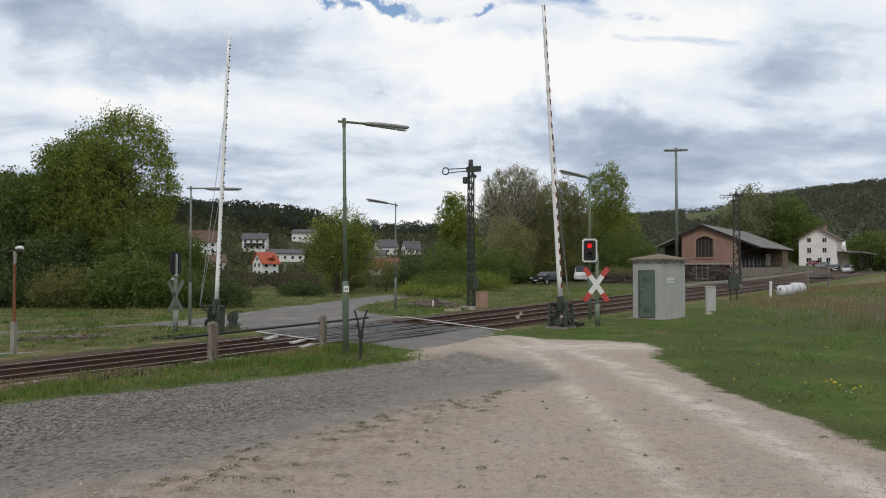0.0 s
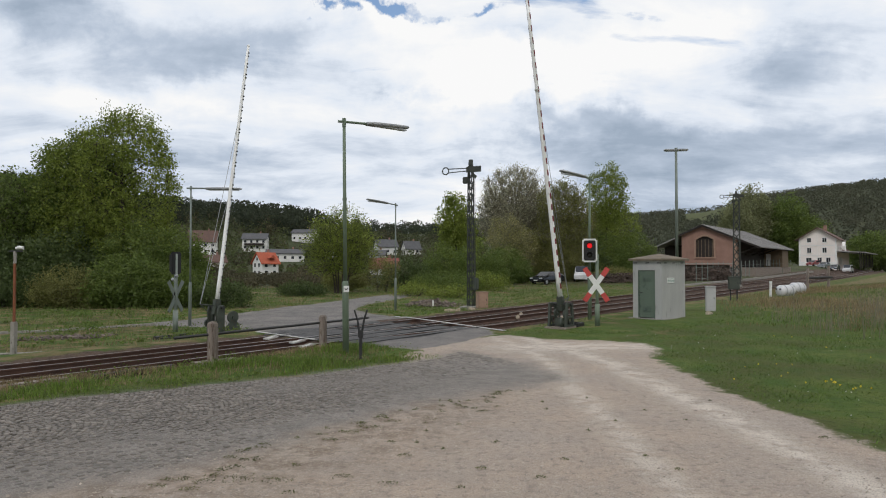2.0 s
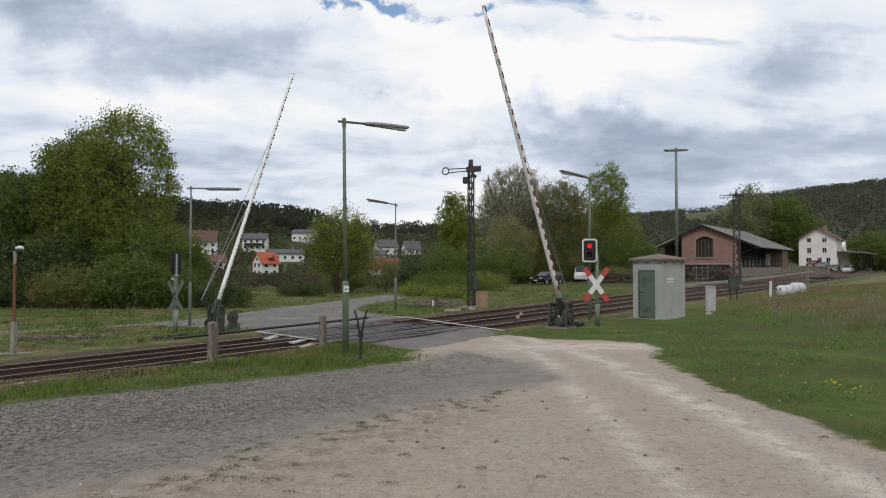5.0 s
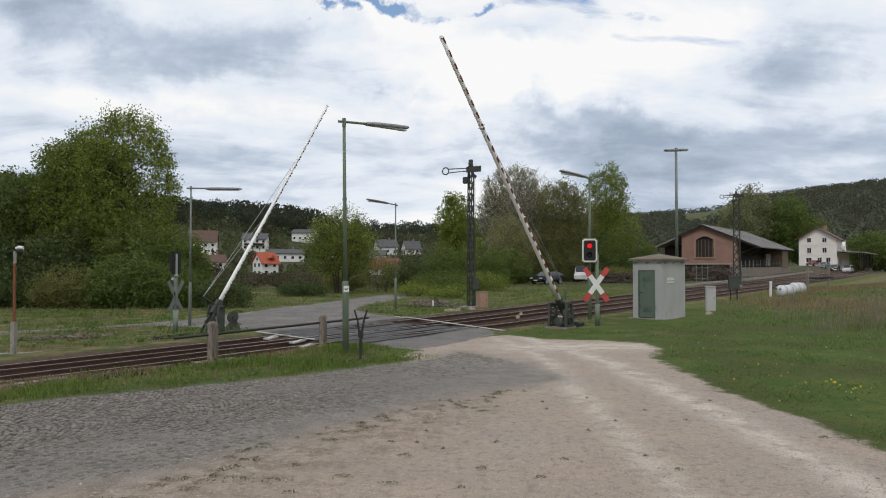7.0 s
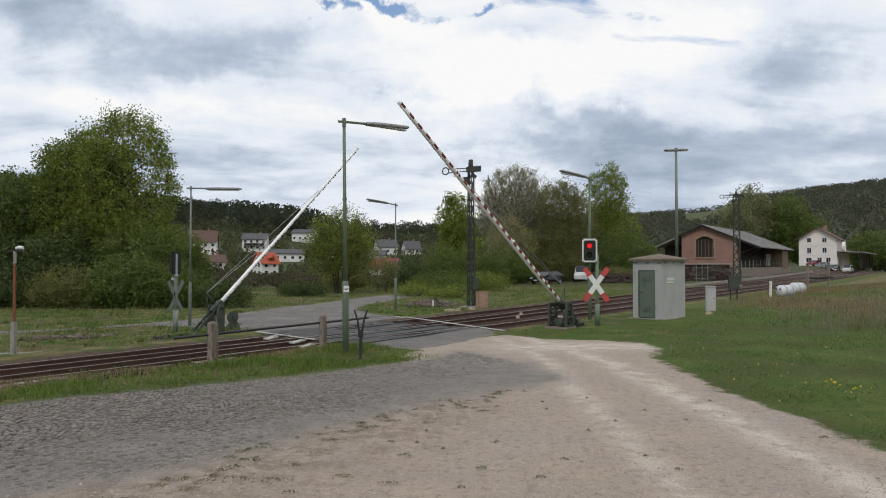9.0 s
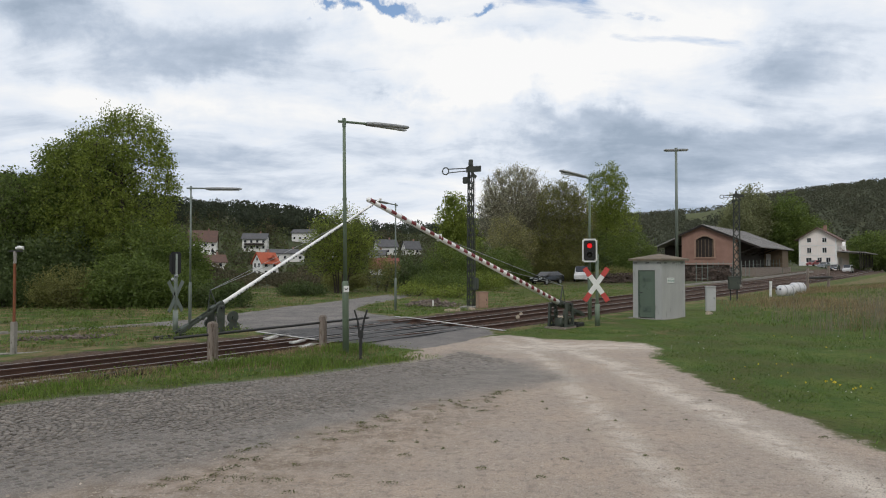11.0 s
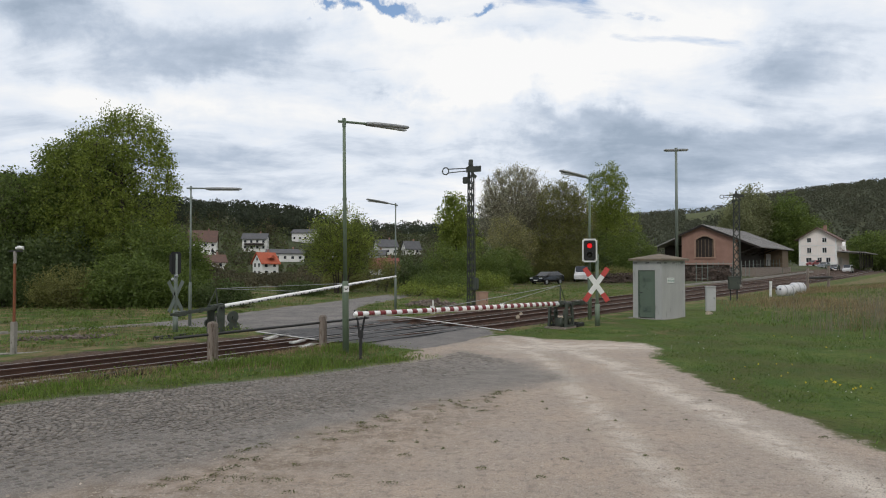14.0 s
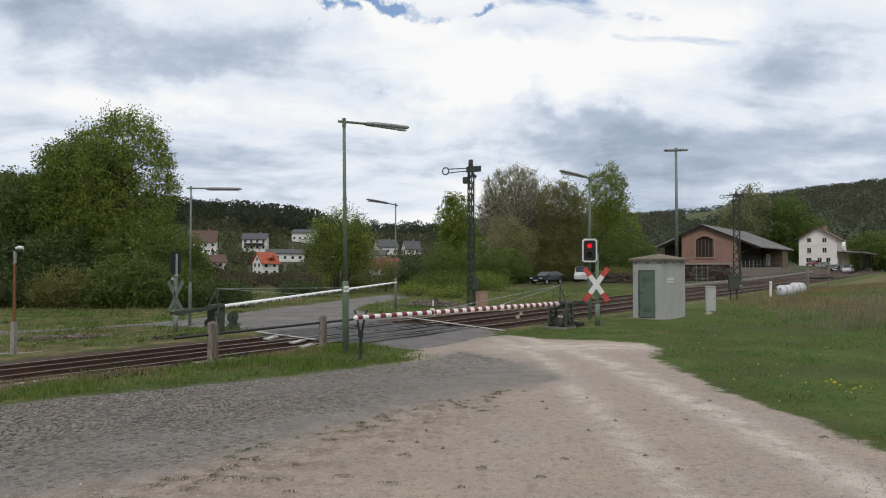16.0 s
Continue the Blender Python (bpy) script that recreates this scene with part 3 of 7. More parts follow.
# ---- level crossing barriers ----
def barrier(name_label, m, pivot, length, red, tail):
    th = thing("crossing_barrier", m, name_label, "barrier", "level crossing barriers")
    # concrete footing and pit rim for the counterweight
    bm = B()
    box(bm, (0.05, 0, 0.0), (0.9, 0.75, 0.1), 0, 0.02)
    part("footing", bm, M_STAIN, th)
    if red:
        tail_pit = 0.5
    else:
        tail_pit = tail
    bm = B()
    for sy in (-0.32, 0.32):
        box(bm, (-tail_pit / 2 - 0.55, sy, 0.05), (tail_pit, 0.08, 0.16), 0, 0.01)
    box(bm, (-tail_pit - 0.5, 0, 0.05), (0.08, 0.7, 0.16), 0, 0.01)
    box(bm, (-tail_pit / 2 - 0.55, 0, 0.01), (tail_pit, 0.6, 0.02))
    part("pit_frame", bm, M_DARK, th, "dark steel frame round the counterweight pit")
    if red:
        shape, where = None, (-0.3, 0.3)
    else:
        shape, where = [(-0.22, 0.0), (0.16, 0.0), (0.1, 0.35), (0.13, pivot - 0.1), (0.08, pivot + 0.08), (-0.1, pivot + 0.08), (-0.16, pivot - 0.15), (-0.1, 0.35)], (-0.27, 0.27)
    for sy in where:
        bm = B()
        if shape:
            prism(bm, shape, sy - 0.03, sy + 0.03)
            bmesh.ops.bevel(bm, geom=list(bm.edges), offset=0.012, segments=1, affect="EDGES")
        else:
            # open cast frame: two raked legs, sill, waist bar and bearing head
            for sx in (-1, 1):
                prism(bm, [(sx * 0.32, 0.0), (sx * 0.21, 0.0), (sx * 0.13, pivot - 0.06), (sx * 0.24, pivot - 0.06)], sy - 0.035, sy + 0.035)
            box(bm, (0, sy, 0.06), (0.44, 0.064, 0.12))
            box(bm, (0, sy, 0.36), (0.36, 0.05, 0.06))
            box(bm, (0, sy, pivot - 0.02), (0.50, 0.09, 0.12), 0, 0.02)
            box(bm, (0.02, sy, 0.22), (0.05, 0.04, 0.28), 0, 0, 28)
        part("side_plate", bm, M_MACH, th)
    bm = B()
    box(bm, (0.0, 0, 0.2 if red else 0.1), (0.34 if red else 0.4, 0.3 if red else 0.46, 0.26 if red else 0.22), 0, 0.03)
    part("gear_box", bm, M_MACH, th)
    bm = tube(B(), [(0, -0.4, pivot), (0, 0.4, pivot)], 0.05, 12)
    part("axle", bm, M_DARK, th)
    for px, pz, r, sy in (((0.3, 0.2, 0.16, 0.2), (-0.1, 0.46, 0.15, 0.12), (0.12, 0.5, 0.12, -0.12)) if red else ((0.38, 0.6, 0.2, -0.36), (0.4, 0.24, 0.24, -0.36), (-0.05, 0.4, 0.14, 0.36))):
        bm = tube(B(), [(px, sy - 0.03, pz), (px, sy + 0.03, pz)], r, 18)
        tube(bm, [(px, sy - 0.07, pz), (px, sy + 0.07, pz)], r * 0.3, 10)
        part("rope_wheel", bm, M_MACH, th)
    bm = B()
    tube(bm, [(0.2, 0.3, 0.15), (0.2, 0.3, 0.62)], 0.02, 6)
    box(bm, (0.2, 0.3, 0.66), (0.05, 0.03, 0.14), 0, 0.008)
    part("lever", bm, M_DARK, th)
    # the boom, along +x from the axle
    n = 12
    xs = [0.15 + (length - 0.15) * i / n for i in range(n + 1)]
    rad = lambda x: (0.086 - 0.034 * x / length) if red else (0.072 - 0.026 * x / length)
    bm = tube(B(), [(x, 0, 0) for x in xs], [rad(x) for x in xs], 14)
    boom = part("boom", bm, M_BOOMWHITE, th, "long tapered boom with red and white bands" if red else "long tapered white boom with dark fittings", True)
    bm = B()
    box(bm, (0.02, 0, 0), (0.5, 0.2, 0.2), 0, 0.02)
    for sy in (-0.13, 0.13):
        box(bm, (-tail / 2, sy * 0.8, 0), (tail + 0.3, 0.05, 0.085), 0, 0.012)
    box(bm, (-tail * 0.45, 0, -0.02), (0.1, 0.3, 0.09), 0, 0.01)
    part("tail_beam", bm, M_MACH, boom, "green steel counterweight beam")
    bm = box(B(), (-tail + 0.15, 0, 0), (0.34, 0.28, 0.15), 0, 0.03)
    part("counterweight", bm, M_MACH, boom)
    if red:
        k = 25
        step = (length - 0.35) / k
        for i in range(k):
            x0 = 0.35 + i * step + step * 0.48
            x1 = x0 + step * 0.5
            bm = B()
            seg = 10
            ra, rb = rad(x0) + 0.004, rad(x1) + 0.004
            # bands leave the underside white
            va, vb = [], []
            for j in range(seg + 1):
                a = radians(-38 + 256 * j / seg)
                va.append(bm.verts.new((x0, ra * math.cos(a), ra * math.sin(a))))
                vb.append(bm.verts.new((x1, rb * math.cos(a), rb * math.sin(a))))
            for j in range(seg):
                bm.faces.new((va[j], va[j + 1], vb[j + 1], vb[j]))
            part("red_band", bm, M_RED, boom, "dark red painted band")
        for x in (length * 0.72, length * 0.38):
            bm = B()
            box(bm, (x, 0, 0.01), (0.03, 0.13, 0.19), 0, 0.008)
            part("reflector", bm, M_WHITE, boom, "small white reflector plate")
    else:
        k = 22
        step = (length - 0.5) / k
        for i in range(k):
            for dx in (0.0, 0.12):
                x = 0.5 + i * step + dx
                bm = tube(B(), [(x, -rad(x) - 0.012, -rad(x) * 0.45), (x, -rad(x) + 0.03, -rad(x) * 0.45)], 0.028, 8)
                part("fitting", bm, M_BLACK, boom, "small black fitting")
    # strut and stay wires
    bm = tube(B(), [(0.05, 0, 0), (0.05, 0, 0.62)], 0.022, 6)
    tube(bm, [(-0.35, 0, 0.02), (0.05, 0, 0.6)], 0.014, 5)
    part("strut", bm, M_MACH, boom)
    for end in (0.40, 0.68):
        bm = tube(B(), [(0.05, 0, 0.61), (length * end, 0, rad(length * end))], 0.009, 5)
        part("stay_wire", bm, M_GALV, boom, "thin stay wire")
    tip = tube(B(), [(length - 0.02, 0, 0), (length + 0.03, 0, 0)], [rad(length) + 0.012, rad(length) * 0.6], 12)
    part("tip_cap", tip, M_BOOMWHITE, boom)
    return boom


PIV_R, PIV_L = 0.79, 0.92
BOOM_R = barrier("red and white level crossing barrier on a green lifting machine", pose(3.90, 22.1, 0, 0, 0, 180 + TRACK), PIV_R, 9.69, True, 1.5)
BOOM_L = barrier("white level crossing barrier on a green lifting machine beyond the tracks", pose(-7.4, 21.8, -0.23, 0, 0, TRACK), PIV_L, 9.0, False, 1.42)

# forked rest for the boom
th = thing("boom_rest", pose(-1.80, 14.62, gz(-1.8, 14.6)), "dark steel forked rest for the barrier boom", "boom rest")
part("post", tube(B(), [(0, 0, -0.1), (0, 0, 0.62)], 0.035, 8), M_DARK, th)
for sx in (-1, 1):
    part("prong", tube(B(), [(0.01 * sx, 0, 0.55), (0.05 * sx, 0, 0.72), (0.07 * sx, 0, 0.88), (0.14 * sx, 0, 1.1)], [0.028, 0.025, 0.022, 0.02], 7), M_DARK, th)
part("clamp", box(B(), (0, 0, 0.58), (0.11, 0.1, 0.18), 0, 0.015), M_DARK, th)


# ---- lamps ----
def lamp_post(m, height, arm, label, paint, head=0.95, lift=0.0, double=False, thick=0.075):
    th = thing("street_lamp", m, label, "street lamp", "street lamps")
    low = height * 0.31
    part("lower_pole", tube(B(), [(0, 0, -0.2), (0, 0, low - 0.05), (0, 0, low)], [thick, thick, thick * 0.8], 14), paint, th, smooth=True)
    part("upper_pole", tube(B(), [(0, 0, low - 0.02), (0, 0, height)], [thick * 0.66, thick * 0.5], 12), paint, th, smooth=True)
    part("collar", tube(B(), [(0, 0, height * 0.655), (0, 0, height * 0.665)], thick * 0.72, 12), paint, th)
    part("cap", tube(B(), [(0, 0, height - 0.16), (0, 0, height + 0.04)], thick * 0.62, 12), paint, th)
    a0 = -0.16 if not double else -arm
    part("arm", tube(B(), [(a0 if not double else -0.2, 0, height - 0.05), (arm - head + 0.1 if not double else 0.2, 0, height - 0.05 + lift * 0.4)], 0.032, 8), paint, th)
    for x0, x1 in (((arm - head, arm),) if not double else ((-arm, 0.0), (0.0, arm))):
        z0, z1 = height - 0.06 + lift * 0.45, height - 0.06 + lift
        bm = B()
        rows = []
        for t, w, h in ((0, 0.05, 0.03), (0.03, 0.10, 0.05), (0.25, 0.115, 0.062), (0.8, 0.105, 0.055), (0.97, 0.08, 0.04), (1, 0.04, 0.02)):
            x, z = x0 + (x1 - x0) * t, z0 + (z1 - z0) * t
            rows.append([bm.verts.new((x, w * math.cos(k * math.tau / 12), z + h * math.sin(k * math.tau / 12))) for k in range(12)])
        for r0, r1 in zip(rows, rows[1:]):
            for k in range(12):
                bm.faces.new((r0[k], r0[(k + 1) % 12], r1[(k + 1) % 12], r1[k]))
        bm.faces.new(rows[0][::-1]); bm.faces.new(rows[-1])
        hd = part("lamp_head", bm, M_LAMP, th, "weathered grey fluorescent lamp head", True)
        part("lamp_cover", box(B(), ((x0 + x1) / 2, 0, (z0 + z1) / 2 - 0.05), ((x1 - x0) * 0.86, 0.13, 0.04), 0, 0.015), M_DIFF, hd, "pale translucent lamp cover")
    return th


L1 = lamp_post(pose(-2.28, 15.7, 0, -0.0, -0.75, 42), 5.5, 1.95, "green steel street lamp with a long weathered head on the verge", M_GREENPOLE, 1.32, 0.12, thick=0.075)
bm = box(B(), (0, 0, 0), (0.125, 0.012, 0.15), 0, 0.003)
plate = part("sign_plate", bm, M_WHITE, L1, "small white plate with dark marks")
plate.matrix_basis = pose(-0.03, -0.082, 1.52, 0, 0, -42)
bm = B()
for dx, dz, w, ry in ((-0.018, 0.0, 0.05, 40), (0.022, 0.01, 0.05, -50)):
    box(bm, (dx, -0.008, dz), (w, 0.006, 0.02), 0, 0, ry)
mk = part("mark", bm, M_BLACK, plate)
lamp_post(pose(-2.42, 34.0, gz(-2.4, 34), 0, 0, 180 + 58), 5.45, 2.35, "grey steel street lamp beside the road beyond the crossing", M_GREYPOLE, 1.7, 0.12, thick=0.062)
lamp_post(pose(-9.85, 26.0, gz(-9.85, 26), 0, 0, 4), 5.4, 1.95, "grey steel street lamp beyond the tracks", M_GREYPOLE, 1.4, thick=0.06)
lamp_post(pose(5.62, 25.6, 0, 0, -0.4, 180 + 40), 5.42, 1.75, "green steel street lamp behind the crossing signal", M_GREENPOLE, 1.5, 0.18)
lamp_post(pose(11.4, 32.5, 0, 0, 0, -8), 7.75, 0.58, "tall grey platform lamp with two short heads", M_GREYPOLE, 0.5, 0, True, 0.115)


# ---- crossing signal and saltire ----
def saltire(th, z, arm, back=False):
    for sg in (-1, 1):
        ang = 55.5 * sg
        bm = box(B(), (0, 0.012 * sg, z), (arm, 0.02, 0.165), 0, 0.008, ang)
        a = part("cross_arm", bm, M_GREYPOLE if back else M_WHITE, th, "grey back of a cross arm" if back else "white cross arm with red ends")
        if not back:
            for e in (-1, 1):
                c = Vector((math.cos(radians(ang)), 0, -math.sin(radians(ang)))) * (arm * 0.385 * e)
                part("red_end", box(B(), (c.x, 0.012 * sg - 0.006, z + c.z), (arm * 0.232, 0.0245, 0.169), 0, 0.006, ang), M_CROSSRED, a, "faded red arm end")


def signal_box(th, z, back=False):
    part("backplate", box(B(), (0, 0, z), (0.50, 0.05, 0.80), 0, 0.045), M_BLACK if back else M_WHITE, th, "" if back else "white-rimmed signal plate")
    if back:
        part("housing", box(B(), (0, 0.1, z), (0.3, 0.16, 0.62), 0, 0.03), M_BLACK, th)
        return
    part("black_face", box(B(), (0, -0.03, z), (0.40, 0.03, 0.68), 0, 0.03), M_BLACK, th)
    part("housing", box(B(), (0, 0.12, z), (0.34, 0.2, 0.66), 0, 0.03), M_MACH, th)
    for dz, lens in ((0.16, M_REDLIGHT), (-0.16, M_LENS)):
        ln = part("lens", tube(B(), [(0, -0.035, z + dz), (0, -0.06, z + dz), (0, -0.075, z + dz)], [0.088, 0.085, 0.05], 18), lens, th, "glowing red lens" if dz > 0 else "dark unlit lens")
        bm = B()
        va = []
        for j in range(13):
            a = radians(-10 + 200 * j / 12)
            va.append([bm.verts.new((0.118 * math.cos(a), y, z + dz + 0.118 * math.sin(a))) for y in (-0.04, -0.2)])
        for p, q in zip(va, va[1:]):
            bm.faces.new((p[0], q[0], q[1], p[1]))
        part("hood", bm, M_BLACK, ln)


sg = thing("crossing_signal", pose(5.20, 22.65, 0, 0, 0, -14), "level crossing light showing red above a red and white cross", "traffic signal", "crossing signals")
part("post", tube(B(), [(0.03, 0.09, -0.1), (0.03, 0.09, 2.45)], 0.055, 12), M_GREENPOLE, sg, smooth=True)
part("sleeve", tube(B(), [(0.03, 0.09, -0.05), (0.03, 0.09, 0.75)], 0.085, 12), M_GREENPOLE, sg, smooth=True)
signal_box(sg, 2.57)
for o in list(sg.children):
    if o.name.split(".")[0] in ("backplate", "black_face", "housing", "lens"):
        o.matrix_basis = pose(-0.21, 0, 0)
saltire(sg, 1.41, 1.36)
sg2 = thing("crossing_signal", pose(-9.45, 23.6, gz(-9.45, 23.6), 0, 0, TRACK + 20), "back of a level crossing light and cross beyond the tracks", "traffic signal", "crossing signals")
part("post", tube(B(), [(0, 0, -0.1), (0, 0, 2.75)], 0.06, 12), M_GREYPOLE, sg2, smooth=True)
part("base_sleeve", tube(B(), [(0, 0, -0.05), (0, 0, 0.75)], 0.09, 12), M_GREYPOLE, sg2, smooth=True)
signal_box(sg2, 2.42, True)
saltire(sg2, 1.25, 1.3, True)
part("bracket", box(B(), (0, 0.03, 1.25), (0.16, 0.12, 0.3), 0, 0.015), M_DARK, sg2)
for dx, dz in ((-0.22, 1.82), (-0.02, 1.95)):
    part("bell", tube(B(), [(dx - 0.06, -0.05, dz), (dx, -0.05, dz + 0.03), (dx + 0.06, -0.05, dz)], [0.03, 0.07, 0.03], 10), M_GALV, sg2)


# ---- semaphore signals ----
M_MAST = mat("mast_paint", (0.05, 0.056, 0.046), (0.035, 0.04, 0.034), 3, 0.7, 0.2, c3=(0.10, 0.085, 0.065), spots=0.6)


def semaphore(m, height, label, w0=0.14, w1=0.10):
    th = thing("semaphore_signal", m, label, "railway signal", "semaphore signals")
    for sx in (-1, 1):
        for sy in (-1, 1):
            part("mast_angle", tube(B(), [(sx * w0, sy * w0, -0.1), (sx * w1, sy * w1, height)], 0.03 + 0.06 * (w0 - 0.12), 4), M_MAST, th)
    k = 12
    for face in range(4):
        bm = B()
        for i in range(k):
            z0, z1 = height * i / k, height * (i + 1) / k
            wa, wb = w0 + (w1 - w0) * i / k, w0 + (w1 - w0) * (i + 1) / k
            c = [(-wa, z0, wb, z1), (wa, z0, -wb, z1)]
            for xa, za, xb, zb in c:
                pa, pb = (xa, -wa), (xb, -wb)
                q = Matrix.Rotation(face * math.pi / 2, 3, "Z")
                tube(bm, [q @ Vector((pa[0], pa[1], za)), q @ Vector((pb[0], pb[1], zb))], 0.012 + 0.1 * (w0 - 0.12), 4)
        part("lattice", bm, M_MAST, th)
    part("mast_head", box(B(), (0, 0, height + 0.03), (w1 * 2.5, w1 * 2.5, 0.22), 0, 0.04), M_MAST, th)
    part("finial", tube(B(), [(0, 0, height + 0.15), (0, 0, height + 0.42)], [0.13, 0.1], 10), M_MAST, th)
    # arm with ring, along -x
    z = height - 0.12
    bm = B()
    for dz in (-0.1, 0.1):
        box(bm, (-0.55, -0.3, z + dz * 0.8), (1.2, 0.03, 0.05), 0, 0.006, dz * 18)
    box(bm, (0.35, -0.3, z), (0.75, 0.03, 0.30), 0, 0.01)
    box(bm, (-0.05, -0.3, z), (0.12, 0.04, 0.28), 0, 0.01)
    arm = part("signal_arm", bm, M_MAST, th, "dark back of the horizontal signal arm")
    bm = B()
    pts = [(-1.30 + 0.18 * math.cos(a), -0.3, z + 0.18 * math.sin(a)) for a in np.linspace(0, math.tau, 25)]
    tube(bm, pts, 0.032, 6)
    part("arm_ring", bm, M_MAST, arm)
    bm = B()
    box(bm, (-0.26, 0.0, z - 0.5), (0.32, 0.26, 0.34), 0, 0.04)
    part("lantern", bm, M_MAST, th)
    part("spectacle", box(B(), (0.36, -0.3, z - 0.36), (0.24, 0.04, 0.18), 0, 0.03, 35), M_MAST, th)
    part("ladder", tube(tube(B(), [(w0 + 0.05, 0.0, 0.2), (w1 + 0.05, 0.0, height - 0.4)], 0.014, 4), [(w0 + 0.05, 0.16, 0.2), (w1 + 0.05, 0.16, height - 0.4)], 0.014, 4), M_MAST, th)
    part("drive_box", box(B(), (0.34, -0.1, 1.3), (0.2, 0.3, 0.62), 0, 0.04), M_MACH, th)
    part("base_plate", box(B(), (0, 0, 0.05), (0.9, 0.9, 0.24), 0, 0.03), M_CONC, th)
    return th


SEMA = semaphore(pose(1.42, 34, gz(1.42, 34), 0, 0, TRACK - 90 + 8), 7.22, "dark lattice semaphore signal with a ringed arm beside the tracks")
semaphore(pose(29.3, 66.5, -0.1, 0, 0, TRACK - 90 + 8), 9.1, "distant dark lattice semaphore signal between the tracks", 0.32, 0.24)


# ---- concrete hut, cabinets, posts ----
def hut():
    ang = math.degrees(math.atan2(0.655, 0.756))
    th = thing("signal_hut", pose(8.30, 25.3, 0, 0, 0, ang), "small pale concrete equipment hut with a green metal door", "hut")
    # local: x along the blank side, y along the door side
    a, b, h = 1.70, 1.27, 2.24
    t = 0.09
    bm = B()
    box(bm, (a / 2, t / 2, h / 2 - 0.05), (a, t, h + 0.1), 0, 0.012)
    part("side_wall", bm, M_HUT, th)
    part("back_wall", box(B(), (a - t / 2, b / 2, h / 2 - 0.05), (t, b - 2 * t, h + 0.1)), M_HUT, th)
    part("side_wall", box(B(), (a / 2, b - t / 2, h / 2 - 0.05), (a, t, h + 0.1), 0, 0.012), M_HUT, th)
    d0, d1, dh = 0.30, 1.02, 1.87
    bm = B()
    box(bm, (t / 2, (t + d0) / 2, h / 2 - 0.05), (t, d0 - t, h + 0.1))
    box(bm, (t / 2, (d1 + b - t) / 2, h / 2 - 0.05), (t, b - t - d1, h + 0.1))
    box(bm, (t / 2, (d0 + d1) / 2, (dh + h) / 2), (t, d1 - d0, h - dh))
    part("front_wall", bm, M_HUT, th)
    door = part("door", box(B(), (0.045, (d0 + d1) / 2, dh / 2 + 0.02), (0.035, d1 - d0 - 0.03, dh - 0.06), 0, 0.004), M_HUTDOOR, th, "green sheet metal door")
    part("door_handle", box(B(), (0.012, d1 - 0.12, 1.0), (0.03, 0.1, 0.03), 0, 0.006), M_DARK, door)
    for z in (0.35, 1.55):
        bm = B()
        for i in range(6):
            box(bm, (0.022, (d0 + d1) / 2, z + 0.045 * i - 0.11), (0.012, 0.34, 0.018), 0, 0, 25)
        part("vent", bm, M_HUTDOOR, door, "louvred vent in the door")
    for yy in (d0 + 0.006, d1 - 0.006):
        part("door_frame", box(B(), (0.0, yy, dh / 2), (0.03, 0.03, dh), 0, 0.004), M_HUTDOOR, th)
    for yy in (0.12, 0.62, 1.15):
        part("vent_slot", box(B(), (-0.004, yy, h - 0.09), (0.02, 0.16, 0.035), 0, 0.004), M_BLACK, th)
    for xx in (0.25, 0.85, 1.45):
        part("vent_slot", box(B(), (xx, -0.004, h - 0.09), (0.16, 0.02, 0.035), 0, 0.004), M_BLACK, th)
    bm = B()
    o = 0.12
    base = [(-o, -o), (a + o, -o), (a + o, b + o), (-o, b + o)]
    lo = [bm.verts.new((x, y, h)) for x, y in base]
    hi = [bm.verts.new((x, y, h + 0.075)) for x, y in base]
    top = bm.verts.new((a / 2, b / 2, h + 0.28))
    bm.faces.new(lo[::-1])
    for i in range(4):
        j = (i + 1) % 4
        bm.faces.new((lo[i], lo[j], hi[j], hi[i]))
        bm.faces.new((hi[i], hi[j], top))
    part("roof", bm, M_HUTROOF, th, "low mossy brown pyramid roof")
    bm = B()
    sign = part("sign", box(B(), (0.62, -0.008, 1.48), (0.5, 0.012, 0.20), 0, 0.003), M_WHITE, th, "white notice with unreadable lines")
    for i in range(3):
        for seg in range(3):
            box(bm, (0.46 + 0.16 * seg, -0.017, 1.535 - 0.055 * i), (0.11 + 0.03 * ((i + seg) % 2), 0.004, 0.022))
    part("text_bars", bm, mat("sign_text_green", (0.10, 0.26, 0.2), None, 9, 0.6, 0), sign)
    part("plinth", box(B(), (a / 2, b / 2, -0.03), (a + 0.3, b + 0.3, 0.1), 0, 0.02), M_CONC, th)


hut()


def simple_box(name, m, size, material, label, category, foot=None):
    th = thing(name, m, label, category)
    w, d, h = size
    z0 = 0.0
    if foot:
        for sx in (-1, 1):
            part("leg", box(B(), (sx * w * 0.3, 0, foot / 2 - 0.05), (0.07, 0.07, foot + 0.1), 0, 0.006), M_DARK, th)
        z0 = foot
    bd = part("body", box(B(), (0, 0, z0 + h / 2), (w, d, h), 0, 0.015), material, th)
    part("lid", box(B(), (0, 0, z0 + h + 0.015), (w + 0.05, d + 0.05, 0.05), 0, 0.012), material, th)
    dr = part("door", box(B(), (0, -d / 2 - 0.006, z0 + h / 2), (w * 0.86, 0.02, h * 0.86), 0, 0.004), material, th)
    part("lock", box(B(), (w * 0.3, -d / 2 - 0.02, z0 + h * 0.55), (0.03, 0.02, 0.08), 0, 0.004), M_DARK, dr)
    return th


